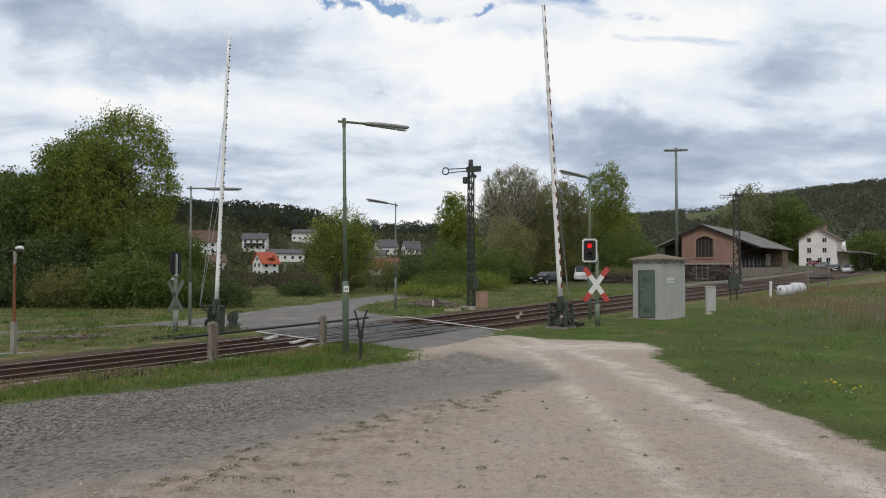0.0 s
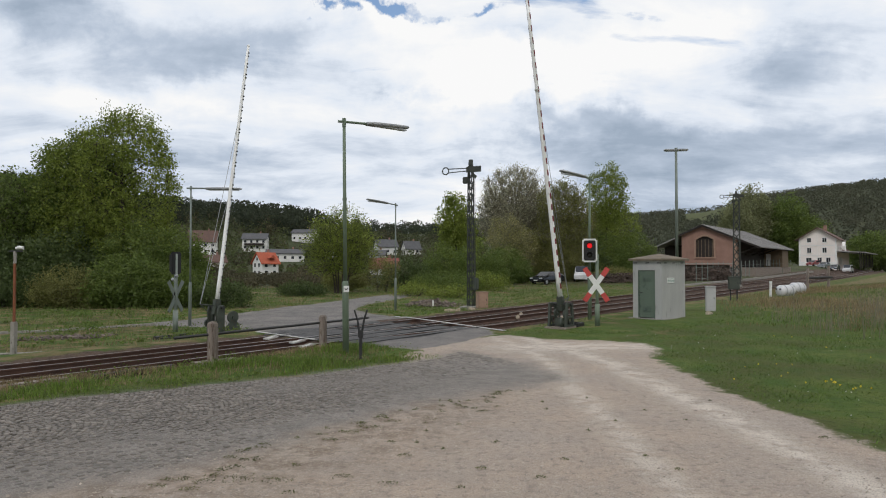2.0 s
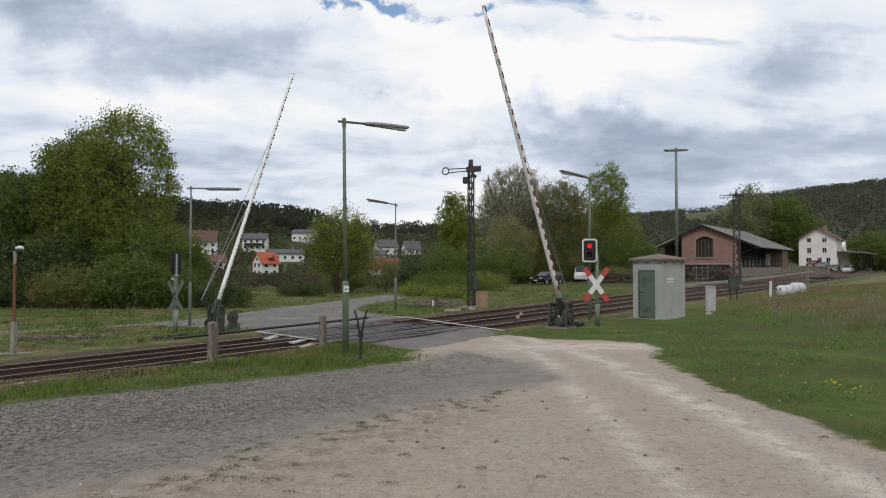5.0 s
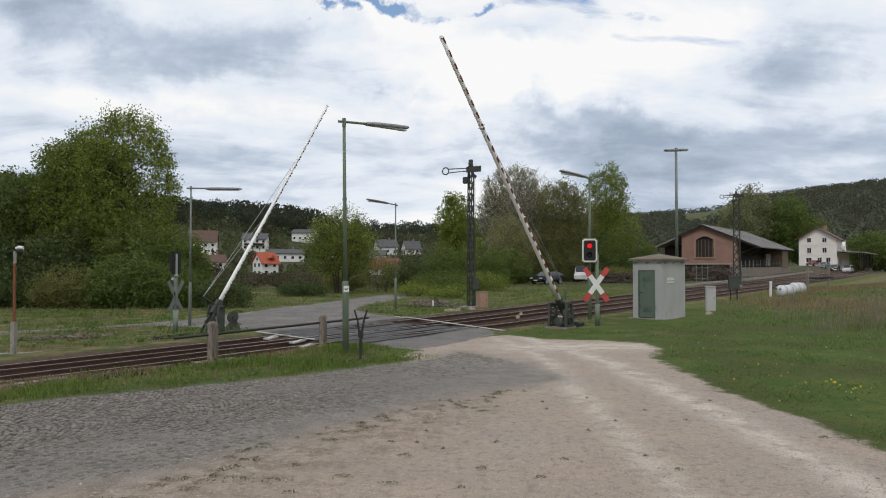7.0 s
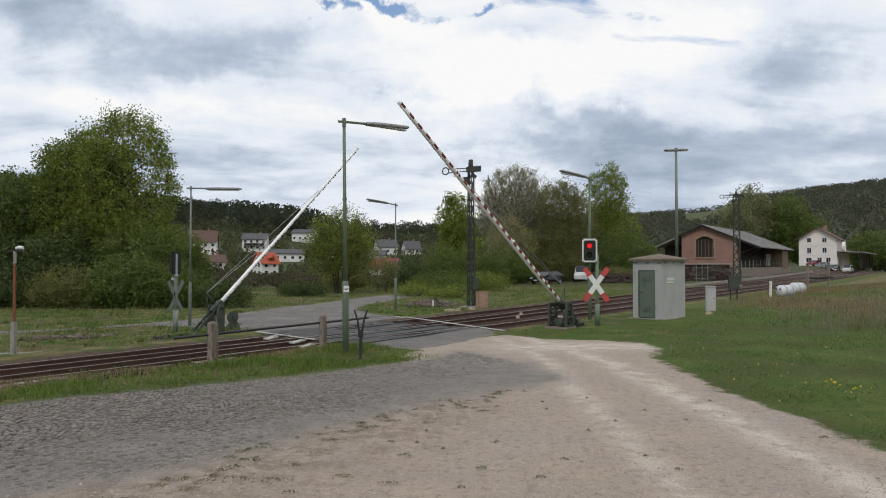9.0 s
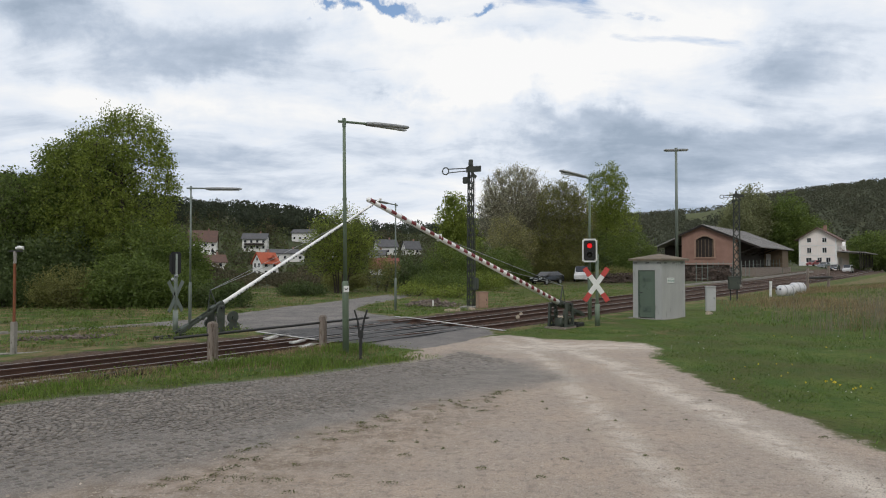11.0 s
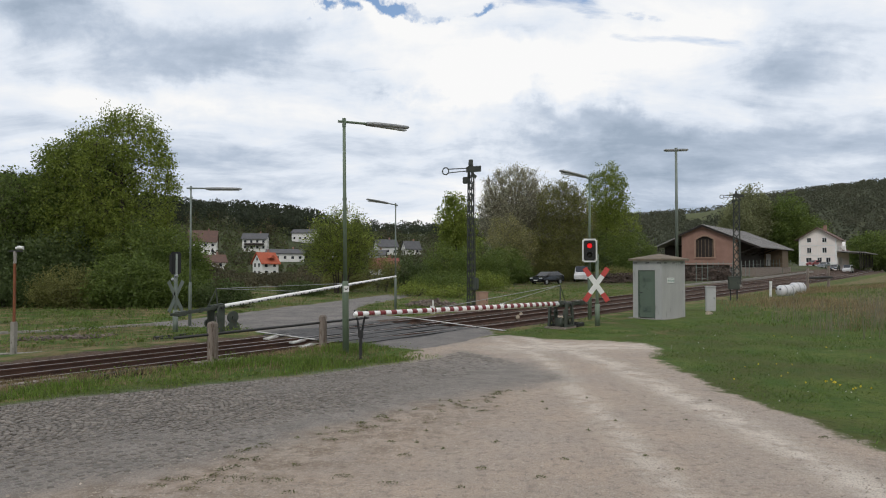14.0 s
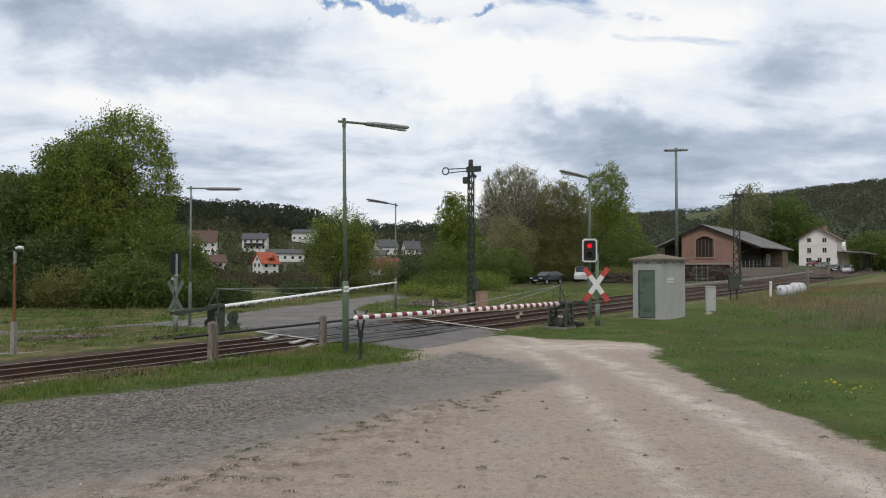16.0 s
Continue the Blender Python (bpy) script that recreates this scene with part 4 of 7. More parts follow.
simple_box("cable_cabinet", pose(11.78, 29.4, gz(11.8, 29.4) - 0.02, 0, 0, -12), (0.40, 0.26, 1.08), M_PLASTIC, "pale grey cable cabinet in the grass beside the track", "cabinet")
simple_box("relay_cabinet", pose(16.55, 38.0, gz(16.5, 38) - 0.05, 0, 0, -15), (0.58, 0.4, 0.68), M_MACH, "dark green relay cabinet on a post beside the track", "cabinet", 0.72)


def guard_rail():
    ang = math.degrees(math.atan2(17.0 - 14.3, -3.05 + 4.93))
    for x, y, h, w in ((-4.93, 14.3, 0.86, 0.25), (-3.05, 16.95, 0.80, 0.23)):
        th = thing("concrete_post", pose(x, y, gz(x, y) - 0.03, random.uniform(-2, 2), random.uniform(-2, 2), ang + 20), "stained old concrete guard rail post", "post", "guard rail posts")
        bm = box(B(), (0, 0, h / 2 - 0.1), (w * 0.72, w * 0.62, h + 0.2), 0, 0.02)
        part("shaft", bm, M_STAIN, th)
        part("head", box(B(), (0, 0, h - 0.03), (w * 0.8, w * 0.7, 0.14), 0, 0.03), M_STAIN, th)
        for sx in (-1, 1):
            part("rib", box(B(), (sx * w * 0.25, -w * 0.31, h / 2 - 0.1), (0.05, 0.03, h), 0, 0.01), M_STAIN, th)
    a, b = Vector((-5.45, 13.57, 0.60)), Vector((-2.06, 18.4, 0.63))
    bm = tube(B(), [a, a.lerp(b, 0.3), a.lerp(b, 0.6), b], 0.03, 10)
    whole("pipe_rail", bm, M_DARK, Matrix(), "dark steel pipe rail carried by the concrete posts", "rail", smooth=True)


guard_rail()

# rusty post with a white lamp, beyond the line
th = thing("rusty_post", pose(-10.4, 16.2, gz(-10.4, 16.2)), "rusty steel post on a concrete stub with a white camera", "post")
part("stub", box(B(), (0, 0, 0.3), (0.12, 0.12, 0.98), 0, 0.015), M_CONC, th)
part("post", tube(B(), [(0, 0, 0.75), (0, 0, 2.35)], 0.032, 10), M_RUST, th)
part("top_sleeve", tube(B(), [(0, 0, 2.2), (0, 0, 2.5)], 0.036, 10), M_CONC, th)
part("bracket", box(B(), (0.02, 0, 2.5), (0.34, 0.05, 0.04), 0, 0.008), M_DARK, th)
part("white_head", tube(B(), [(0.02, 0, 2.565), (0.1, 0, 2.585), (0.2, 0, 2.575)], [0.03, 0.046, 0.04], 10), M_WHITE, th)


def tanks():
    for i, (x, y, rz, ln, r) in enumerate(((21.55, 42.0, 22, 0.85, 0.37), (24.2, 45.6, 26, 0.8, 0.40))):
        th = thing("gas_tank", pose(x, y, gz(x, y) + r - 0.03, 0, 0, rz), "white steel tank lying in the grass beside the track", "tank", "white tanks")
        bm = B()
        prof = [(-ln / 2 - 0.2, 0.05), (-ln / 2 - 0.16, r * 0.55), (-ln / 2 - 0.08, r * 0.85), (-ln / 2, r), (ln / 2, r), (ln / 2 + 0.08, r * 0.85), (ln / 2 + 0.16, r * 0.55), (ln / 2 + 0.2, 0.05)]
        tube(bm, [(a, 0, 0) for a, _ in prof], [q for _, q in prof], 22)
        part("shell", bm, M_TANK, th, smooth=True)
        for a in (-ln * 0.3, ln * 0.3):
            part("band", tube(B(), [(a - 0.03, 0, 0), (a + 0.03, 0, 0)], r + 0.01, 22), M_GALV, th)
            part("saddle", box(B(), (a, 0, -r + 0.06), (0.12, r * 1.3, 0.2), 0, 0.02), M_CONC, th)
        for a in (-0.14, 0.14):
            part("port", tube(B(), [(-ln / 2 - 0.21, a, 0.12), (-ln / 2 - 0.13, a, 0.12)], 0.05, 10), M_DARK, th, "dark round port")


tanks()
for x, y, h, w, mt, lb in ((20.6, 42.0, 0.98, 0.12, M_WHITE, "white marker post in the grass"), (28.4, 52.0, 1.75, 0.16, M_STAIN, "weathered wooden post beside the track"), (30.6, 53.0, 1.8, 0.16, M_STAIN, "weathered wooden post beside the track")):
    th = thing("marker_post", pose(x, y, gz(x, y), 0, 2, 20), lb, "post", "posts beside the track")
    part("shaft", box(B(), (0, 0, h / 2 - 0.1), (w, w, h + 0.2), 0, 0.015), mt, th)
    part("cap", box(B(), (0, 0, h), (w * 1.1, w * 1.1, 0.05), 0, 0.01), mt, th)
whole("beam", tube(B(), [(28.4, 52.0, 0.95), (30.9, 53.0, 0.98)], 0.09, 8), M_DARK, pose(0, 0, gz(29, 52) - 0.0), "dark beam fixed between the wooden posts", "beam")


# ---- vegetation ----
M_LEAF = mat("leaf_fresh", (0.235, 0.285, 0.045), (0.17, 0.22, 0.036), 0.4, 0.6, 0, 3.0, island=0.35, trans=0.4)
M_LEAFMID = mat("leaf_mid", (0.145, 0.195, 0.038), (0.105, 0.155, 0.03), 0.35, 0.6, 0, 3.0, island=0.35, trans=0.4)
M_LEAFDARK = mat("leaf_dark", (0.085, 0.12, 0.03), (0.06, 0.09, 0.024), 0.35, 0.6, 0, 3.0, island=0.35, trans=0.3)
M_LEAFOLIVE = mat("leaf_olive", (0.235, 0.235, 0.072), (0.165, 0.17, 0.052), 0.35, 0.7, 0, 3.0, island=0.35, trans=0.45)
M_BLOSSOM = mat("blossom", (0.52, 0.50, 0.35), (0.37, 0.36, 0.22), 0.5, 0.8, 0, 3.0, island=0.35, trans=0.4)
M_YBLOSSOM = mat("yellow_blossom", (0.42, 0.40, 0.18), (0.26, 0.25, 0.09), 0.5, 0.8, 0, 3.0, island=0.45, trans=0.4)
M_PALELEAF = mat("pale_leaf", (0.25, 0.265, 0.13), (0.18, 0.195, 0.085), 0.3, 0.7, 0, 3.0, island=0.35, trans=0.4)
M_TWIG = mat("twig_bark", (0.225, 0.21, 0.15), (0.155, 0.145, 0.10), 3, 0.95, 0)
# greyer leaf colours for the far hills, with distance haze mixed into them
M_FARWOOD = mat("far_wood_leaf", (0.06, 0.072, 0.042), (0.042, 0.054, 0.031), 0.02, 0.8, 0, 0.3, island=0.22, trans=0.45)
M_HILLWOOD = mat("hazed_hill_wood_leaf", (0.105, 0.108, 0.07), (0.072, 0.082, 0.052), 0.006, 0.85, 0, 0.1, island=0.25, trans=0.45)
M_FARTREE = mat("far_tree_leaf", (0.115, 0.135, 0.05), (0.07, 0.085, 0.034), 0.03, 0.8, 0, 0.3, island=0.4, trans=0.45)


M_FAROLIVE = mat("far_olive_leaf", (0.115, 0.10, 0.055), (0.06, 0.06, 0.032), 0.03, 0.8, 0, 0.3, island=0.4, trans=0.45)


def quads(rng, centres, size, aspect=0.6, flat=0.0):
    """Leaf blades: one kite-shaped quad round each centre, turned at random."""
    n = len(centres)
    a = rng.normal(size=(n, 3)); a[:, 2] *= 1 - flat
    a /= np.linalg.norm(a, axis=1, keepdims=True)
    b = np.cross(a, rng.normal(size=(n, 3)))
    b /= np.linalg.norm(b, axis=1, keepdims=True) + 1e-9
    s = size * rng.uniform(0.6, 1.3, (n, 1))
    c = np.cross(a, b) * s * 0.18
    v = np.stack([centres - a * s * 0.5, centres + b * s * aspect * 0.5 + c, centres + a * s * 0.5, centres - b * s * aspect * 0.5 + c], 1).reshape(-1, 3)
    f = np.arange(4 * n).reshape(n, 4)
    return v, f


def clumps(rng, lobes, count, per, spread, inner=0.45):
    vol = np.array([l[3] * l[4] * l[5] for l in lobes]) ** 0.8
    pick = rng.choice(len(lobes), count, p=vol / vol.sum())
    d = rng.normal(size=(count, 3))
    d /= np.linalg.norm(d, axis=1, keepdims=True)
    lob = np.array(lobes)[pick]
    r = rng.uniform(inner ** 3, 1, (count, 1)) ** (1 / 3) * rng.uniform(0.84, 1.0, (count, 1))
    cen = lob[:, :3] + d * lob[:, 3:] * r
    cen = cen[cen[:, 2] > 0.15]
    sub = np.repeat(cen, per, 0) + np.clip(rng.normal(size=(len(cen) * per, 3)), -1.5, 1.5) * spread * rng.uniform(0.5, 1.3, (len(cen), 1)).repeat(per, 0)
    return cen, sub


def tree(name, x, y, lobes, count, per, leaf, material, label, category="tree", seed=0, stems=1, trunk=0.2, spread=0.35, branches=90, inner=0.45, bark=None, group="", sink=0.0, twigs=0, twig_len=0.9):
    rng = np.random.default_rng(seed + 11)
    th = thing(name, pose(x, y, gz(x, y) - sink), label, category, group)
    cen, sub = clumps(rng, lobes, count, int(per * 1.5), spread * 0.85, inner)
    v, f = quads(rng, sub, leaf * 0.6, 0.7)
    v[:, 2] = np.maximum(v[:, 2], 0.02)
    crown = new("crown", raw_mesh("crown", v.tolist(), f.tolist(), material))
    crown.parent = th
    bm = B()
    top = max(l[2] + 0.45 * l[5] for l in lobes)
    nodes = []
    for k in range(stems):
        bx, by = (0, 0) if stems == 1 else rng.uniform(-0.5, 0.5, 2) * stems * 0.16
        lx, ly = lobes[k % len(lobes)][:2] if stems == 1 else (bx * 3.2, by * 3.2)
        pts = [(bx + (lx - bx) * t ** 1.5 + 0.12 * math.sin(5 * t + k) * t, by + (ly - by) * t ** 1.5, -0.2 + (top + 0.2) * t * (1 if k == 0 else rng.uniform(0.75, 1))) for t in np.linspace(0, 1, 7)]
        rad = trunk / (1 if stems == 1 else 1.8)
        tube(bm, pts, [rad * (1.25 if i == 0 else 1) * (1 - 0.85 * i / 6) for i in range(7)], 8 if stems == 1 else 6)
        nodes += [(Vector(p), rad * (1 - 0.85 * i / 6)) for i, p in enumerate(pts) if i >= 2]
    for c in cen[rng.permutation(len(cen))[:branches]]:
        c = Vector(c)
        below = [q for q in nodes if q[0].z < c.z - 0.15 * (c - q[0]).length] or nodes[:1]
        p, r0 = min(below, key=lambda q: (q[0] - c).length)
        mid = p.lerp(c, 0.5) + Vector((0, 0, 0.08 * (c - p).length))
        r = min(r0 * 0.6, 0.012 + 0.014 * (c - p).length)
        tube(bm, [p, mid, c], [r, r * 0.6, r * 0.2], 4, False)
        nodes.append((mid, r * 0.6))
    part("trunk", bm, bark or M_BARK, th)
    if twigs:
        # fine twigs fanning outwards from the branch ends
        base = cen[rng.integers(0, len(cen), twigs)]
        mid = np.mean(cen, 0) - np.array([0, 0, 0.35 * top])
        way = base - mid
        way /= np.linalg.norm(way, axis=1, keepdims=True)
        way += rng.normal(size=way.shape) * 0.45
        way /= np.linalg.norm(way, axis=1, keepdims=True)
        side = np.cross(way, rng.normal(size=way.shape))
        side *= 0.016 * twig_len / np.linalg.norm(side, axis=1, keepdims=True)
        ln = twig_len * rng.uniform(0.5, 1.2, (twigs, 1))
        a = base - way * ln * 0.6
        v = np.stack([a - side * 1.3, a + side * 1.3, base + way * ln * 0.4], 1).reshape(-1, 3)
        tw_ob = new("twig_spray", raw_mesh("twig_spray", v.tolist(), np.arange(3 * twigs).reshape(-1, 3).tolist(), bark or M_BARK))
        tw_ob.parent = th
        tagged(tw_ob, kind="stuff")
    return th


def lobe_pts(*ls):
    return [tuple(map(float, l)) for l in ls]


# the high trees and thicket beyond the line
tree("broadleaf_tree", -20.35, 42, lobe_pts((0.2, 0, 6.9, 3.5, 3.3, 5.65), (-2.3, 0.4, 6.3, 3.4, 3.0, 5.0)), 1700, 22, 0.23, M_LEAF, "tall domed deciduous tree with fresh green leaves", seed=1, trunk=0.3, branches=480, inner=0.78, twigs=2500, twig_len=0.8, spread=0.3)
tree("broadleaf_tree", -23.6, 43, lobe_pts((0, 0, 6.7, 3.0, 2.9, 4.2), (-1.2, 0, 4.6, 2.4, 2.4, 3.2)), 1000, 24, 0.26, M_LEAFMID, "deciduous tree with spring leaves in a dense row", seed=2, trunk=0.25, branches=130)
tree("broadleaf_tree", -27.0, 42, lobe_pts((0.4, 0, 4.9, 2.4, 2.6, 3.8), (-1.6, 0, 3.9, 2.6, 2.6, 3.2)), 800, 24, 0.26, M_LEAFMID, "smaller deciduous tree with airy outer twigs", seed=3, trunk=0.2, branches=160, twigs=2500, twig_len=0.9)
tree("broadleaf_tree", -31.5, 43, lobe_pts((0, 0, 4.0, 3.2, 2.6, 3.4),), 650, 24, 0.26, M_LEAFMID, "smaller deciduous tree with airy outer twigs", seed=4, trunk=0.2)
for i, (px, py, rx, h, mt, lb) in enumerate((
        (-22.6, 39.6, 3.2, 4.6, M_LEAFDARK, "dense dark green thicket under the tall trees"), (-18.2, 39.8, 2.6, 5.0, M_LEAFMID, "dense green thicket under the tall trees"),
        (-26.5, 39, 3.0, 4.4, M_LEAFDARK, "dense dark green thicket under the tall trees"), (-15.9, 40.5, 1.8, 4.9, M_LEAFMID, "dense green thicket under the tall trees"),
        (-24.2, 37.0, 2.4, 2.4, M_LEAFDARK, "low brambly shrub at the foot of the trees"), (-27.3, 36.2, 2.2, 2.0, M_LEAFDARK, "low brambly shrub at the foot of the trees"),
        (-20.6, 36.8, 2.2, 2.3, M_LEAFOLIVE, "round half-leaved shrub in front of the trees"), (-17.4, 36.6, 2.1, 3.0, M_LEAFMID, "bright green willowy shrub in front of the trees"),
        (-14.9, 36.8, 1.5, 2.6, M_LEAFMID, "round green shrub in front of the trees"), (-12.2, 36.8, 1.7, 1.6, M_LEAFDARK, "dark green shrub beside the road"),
        (-10.6, 50, 1.8, 1.1, M_LEAFDARK, "dark green shrub beyond the road"), (-8.8, 60, 2.0, 2.2, M_LEAFOLIVE, "half-bare olive shrub beyond the road"))):
    tree("shrub", px, py, lobe_pts((0, 0, h * 0.42, rx, rx * 0.8, h * 0.58), (rx * 0.4, 0, h * 0.3, rx * 0.7, rx * 0.7, h * 0.42), (-rx * 0.5, 0, h * 0.28, rx * 0.6, rx * 0.7, h * 0.4)),
         int(125 * rx * h ** 0.6), 16, 0.19 if h < 3 else 0.24, mt, lb, "shrub", 20 + i, 5, 0.06, 0.28, 60)
# many-stemmed tree behind the road
tree("broadleaf_tree", -8.3, 54, lobe_pts((0, 0, 4.6, 2.9, 2.6, 2.5), (-1.0, 0, 3.4, 2.2, 2.2, 2.2), (1.3, 0, 3.6, 2.0, 2.0, 2.2)), 900, 17, 0.2, M_LEAF, "many-stemmed tree with fresh yellow-green leaves beside the road", seed=5, stems=7, trunk=0.14, branches=260, inner=0.3, twigs=2500, twig_len=0.8)
tree("shrub", -5.2, 57, lobe_pts((0, 0, 1.5, 1.5, 1.4, 1.8),), 150, 14, 0.18, M_LEAFOLIVE, "bare brown shrub beside the road", "shrub", 41, 6, 0.06, 0.3, 120)
# trees round the far side of the yard
tree("broadleaf_tree", 1.4, 74, lobe_pts((0, 0, 7.2, 2.3, 2.2, 3.6), (0.6, 0, 4.6, 2.6, 2.4, 3.0)), 420, 16, 0.42, M_LEAF, "chestnut-like tree with large fresh leaves behind the signal", seed=6, trunk=0.2, branches=80, inner=0.35)
tree("blossoming_tree", 10.6, 90, lobe_pts((-0.8, 0, 11.0, 5.3, 4.6, 5.3), (-3.2, 0, 8.6, 3.2, 3.0, 4.4), (1.0, 0, 8.6, 3.4, 3.2, 4.6)), 1900, 10, 0.24, M_BLOSSOM, "large bare spring tree with pale buds on fine twigs", seed=7, trunk=0.36, branches=700, inner=0.3, bark=M_TWIG, spread=0.4, twigs=9000, twig_len=1.5)
tree("blossoming_tree", 7.4, 84, lobe_pts((0.6, 0, 5.0, 3.1, 3, 3.9), (2.4, 0, 4.0, 2.6, 2.6, 3.4)), 900, 13, 0.24, M_YBLOSSOM, "lower tree with yellowish white blossom", seed=8, trunk=0.2, branches=300, inner=0.4, bark=M_TWIG, spread=0.35, twigs=2500, twig_len=1.0)
tree("broadleaf_tree", 15.6, 88, lobe_pts((-0.6, -3, 9.2, 3.5, 3.2, 4.6), (0.9, -3, 7.4, 3.3, 3.0, 5.0), (-0.8, -3, 4.4, 3.9, 3.4, 4.2)), 1500, 15, 0.28, M_LEAFOLIVE, "half-bare brownish tree with opening leaves", seed=9, trunk=0.25, branches=420, inner=0.4, bark=M_TWIG, twigs=4000, twig_len=1.2)
tree("broadleaf_tree", 22.3, 91, lobe_pts((0, 0, 11.2, 3.2, 3.2, 5.2), (0.6, 0, 6.6, 4.2, 3.6, 5.4)), 1150, 17, 0.32, M_LEAF, "tall birch-like tree with light green leaves", seed=10, trunk=0.25, branches=260, inner=0.45)
k = 50
# some shrubs take the darker M_LEAFDARK, which lowers the tone of the row
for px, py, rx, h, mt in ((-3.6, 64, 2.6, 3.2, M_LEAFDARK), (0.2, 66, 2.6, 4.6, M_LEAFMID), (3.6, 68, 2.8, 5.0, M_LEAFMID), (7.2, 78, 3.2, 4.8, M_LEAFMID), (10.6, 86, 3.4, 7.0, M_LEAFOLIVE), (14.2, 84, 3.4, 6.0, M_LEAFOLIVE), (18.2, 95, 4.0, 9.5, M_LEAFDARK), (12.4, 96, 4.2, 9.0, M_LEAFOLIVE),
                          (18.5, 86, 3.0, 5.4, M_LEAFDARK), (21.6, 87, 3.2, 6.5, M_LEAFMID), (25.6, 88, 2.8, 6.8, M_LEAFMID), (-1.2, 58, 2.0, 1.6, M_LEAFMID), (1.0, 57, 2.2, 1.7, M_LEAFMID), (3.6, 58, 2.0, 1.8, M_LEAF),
                          (19.8, 78, 2.4, 1.9, M_LEAFOLIVE), (23.5, 77, 2.4, 1.7, M_LEAFOLIVE), (-2.2, 50, 1.5, 1.0, M_LEAF), (0.5, 47, 1.6, 0.8, M_LEAF)):
    k += 1
    lb = {M_LEAFMID: "dense green shrub beyond the tracks", M_LEAFDARK: "dark green thicket beyond the tracks", M_LEAFOLIVE: "brownish half-leaved shrub beyond the tracks", M_LEAF: "low bright green shrub beyond the tracks"}[mt]
    tree("shrub", px, py, lobe_pts((0, 0, h * 0.42, rx, rx * 0.8, h * 0.58), (rx * 0.45, 0, h * 0.3, rx * 0.7, rx * 0.7, h * 0.42), (-rx * 0.5, 0, h * 0.28, rx * 0.6, rx * 0.7, h * 0.4)),
         int(75 * rx * h ** 0.6), 15, 0.26 if h > 2.5 else 0.2, mt, lb, "shrub", k, 5, 0.07, 0.34, 60)
# trees behind the goods shed and the station
for i, (px, py, top, r, mt) in enumerate(((90, 196, 25.5, 7.0, M_PALELEAF), (84, 190, 19, 5.5, M_PALELEAF), (101, 196, 22.5, 7.4, M_LEAFMID), (110, 200, 16, 6.0, M_LEAFMID), (133, 206, 13.5, 8.5, M_LEAFMID), (147, 210, 13.5, 8.0, M_LEAFMID))):
    tree("broadleaf_tree", px, py, lobe_pts((0, 0, top * 0.6, r, r, top * 0.4), (r * 0.4, 0, top * 0.4, r * 0.8, r * 0.8, top * 0.36), (-r * 0.4, 0, top * 0.42, r * 0.8, r * 0.8, top * 0.36)), 900, 14, 0.85, mt, "distant full green tree behind the station yard", "tree", 80 + i, 1, 0.4, 0.8, 60, sink=1.0)


def wood(name, trees, per, leaf, material, label, seed):
    """Many far trees as one body of leaves: each a ragged crown."""
    rng = np.random.default_rng(seed)
    t = np.repeat(np.array(trees), per, 0)
    d = rng.normal(size=(len(t), 3))
    d /= np.linalg.norm(d, axis=1, keepdims=True)
    c = np.stack([t[:, 0] + d[:, 0] * t[:, 4], t[:, 1] + d[:, 1] * t[:, 4], t[:, 2] + t[:, 3] * (0.55 + 0.45 * d[:, 2])], 1)
    v, f = quads(rng, c, leaf, 0.8)
    return tagged(new(name, raw_mesh(name, v.tolist(), f.tolist(), material)), label, "woods", kind="stuff")


HOUSES = [  # place across over distance, distance, width, depth, wall height, roof height, roof colour, turn
    (-0.266, 200, 5.6, 5.2, 4.6, 2.7, "orange", 46), (-0.281, 300, 10.5, 9, 5.2, 2.4, "slate", 8), (-0.36, 280, 11.0, 9, 5.6, 4.4, "brown", 15), (-0.236, 258, 14.0, 7, 3.2, 1.4, "slate", 10),
    (-0.207, 330, 11.0, 8, 4.2, 1.6, "slate", -5), (-0.086, 300, 9.0, 8, 3.6, 3.0, "slate", 20), (-0.088, 200, 8.0, 7, 2.4, 2.6, "red", 10), (-0.048, 300, 7.0, 6, 2.8, 3.2, "slate", 25),
    (-0.098, 262, 6.0, 6, 2.8, 1.8, "slate", 0), (-0.345, 215, 7.0, 6, 2.6, 2.0, "brown", 30), (-0.16, 275, 9.0, 7, 4.6, 2.2, "slate", 5), (-0.49, 250, 10.0, 9, 5.2, 4.2, "brown", 25)]


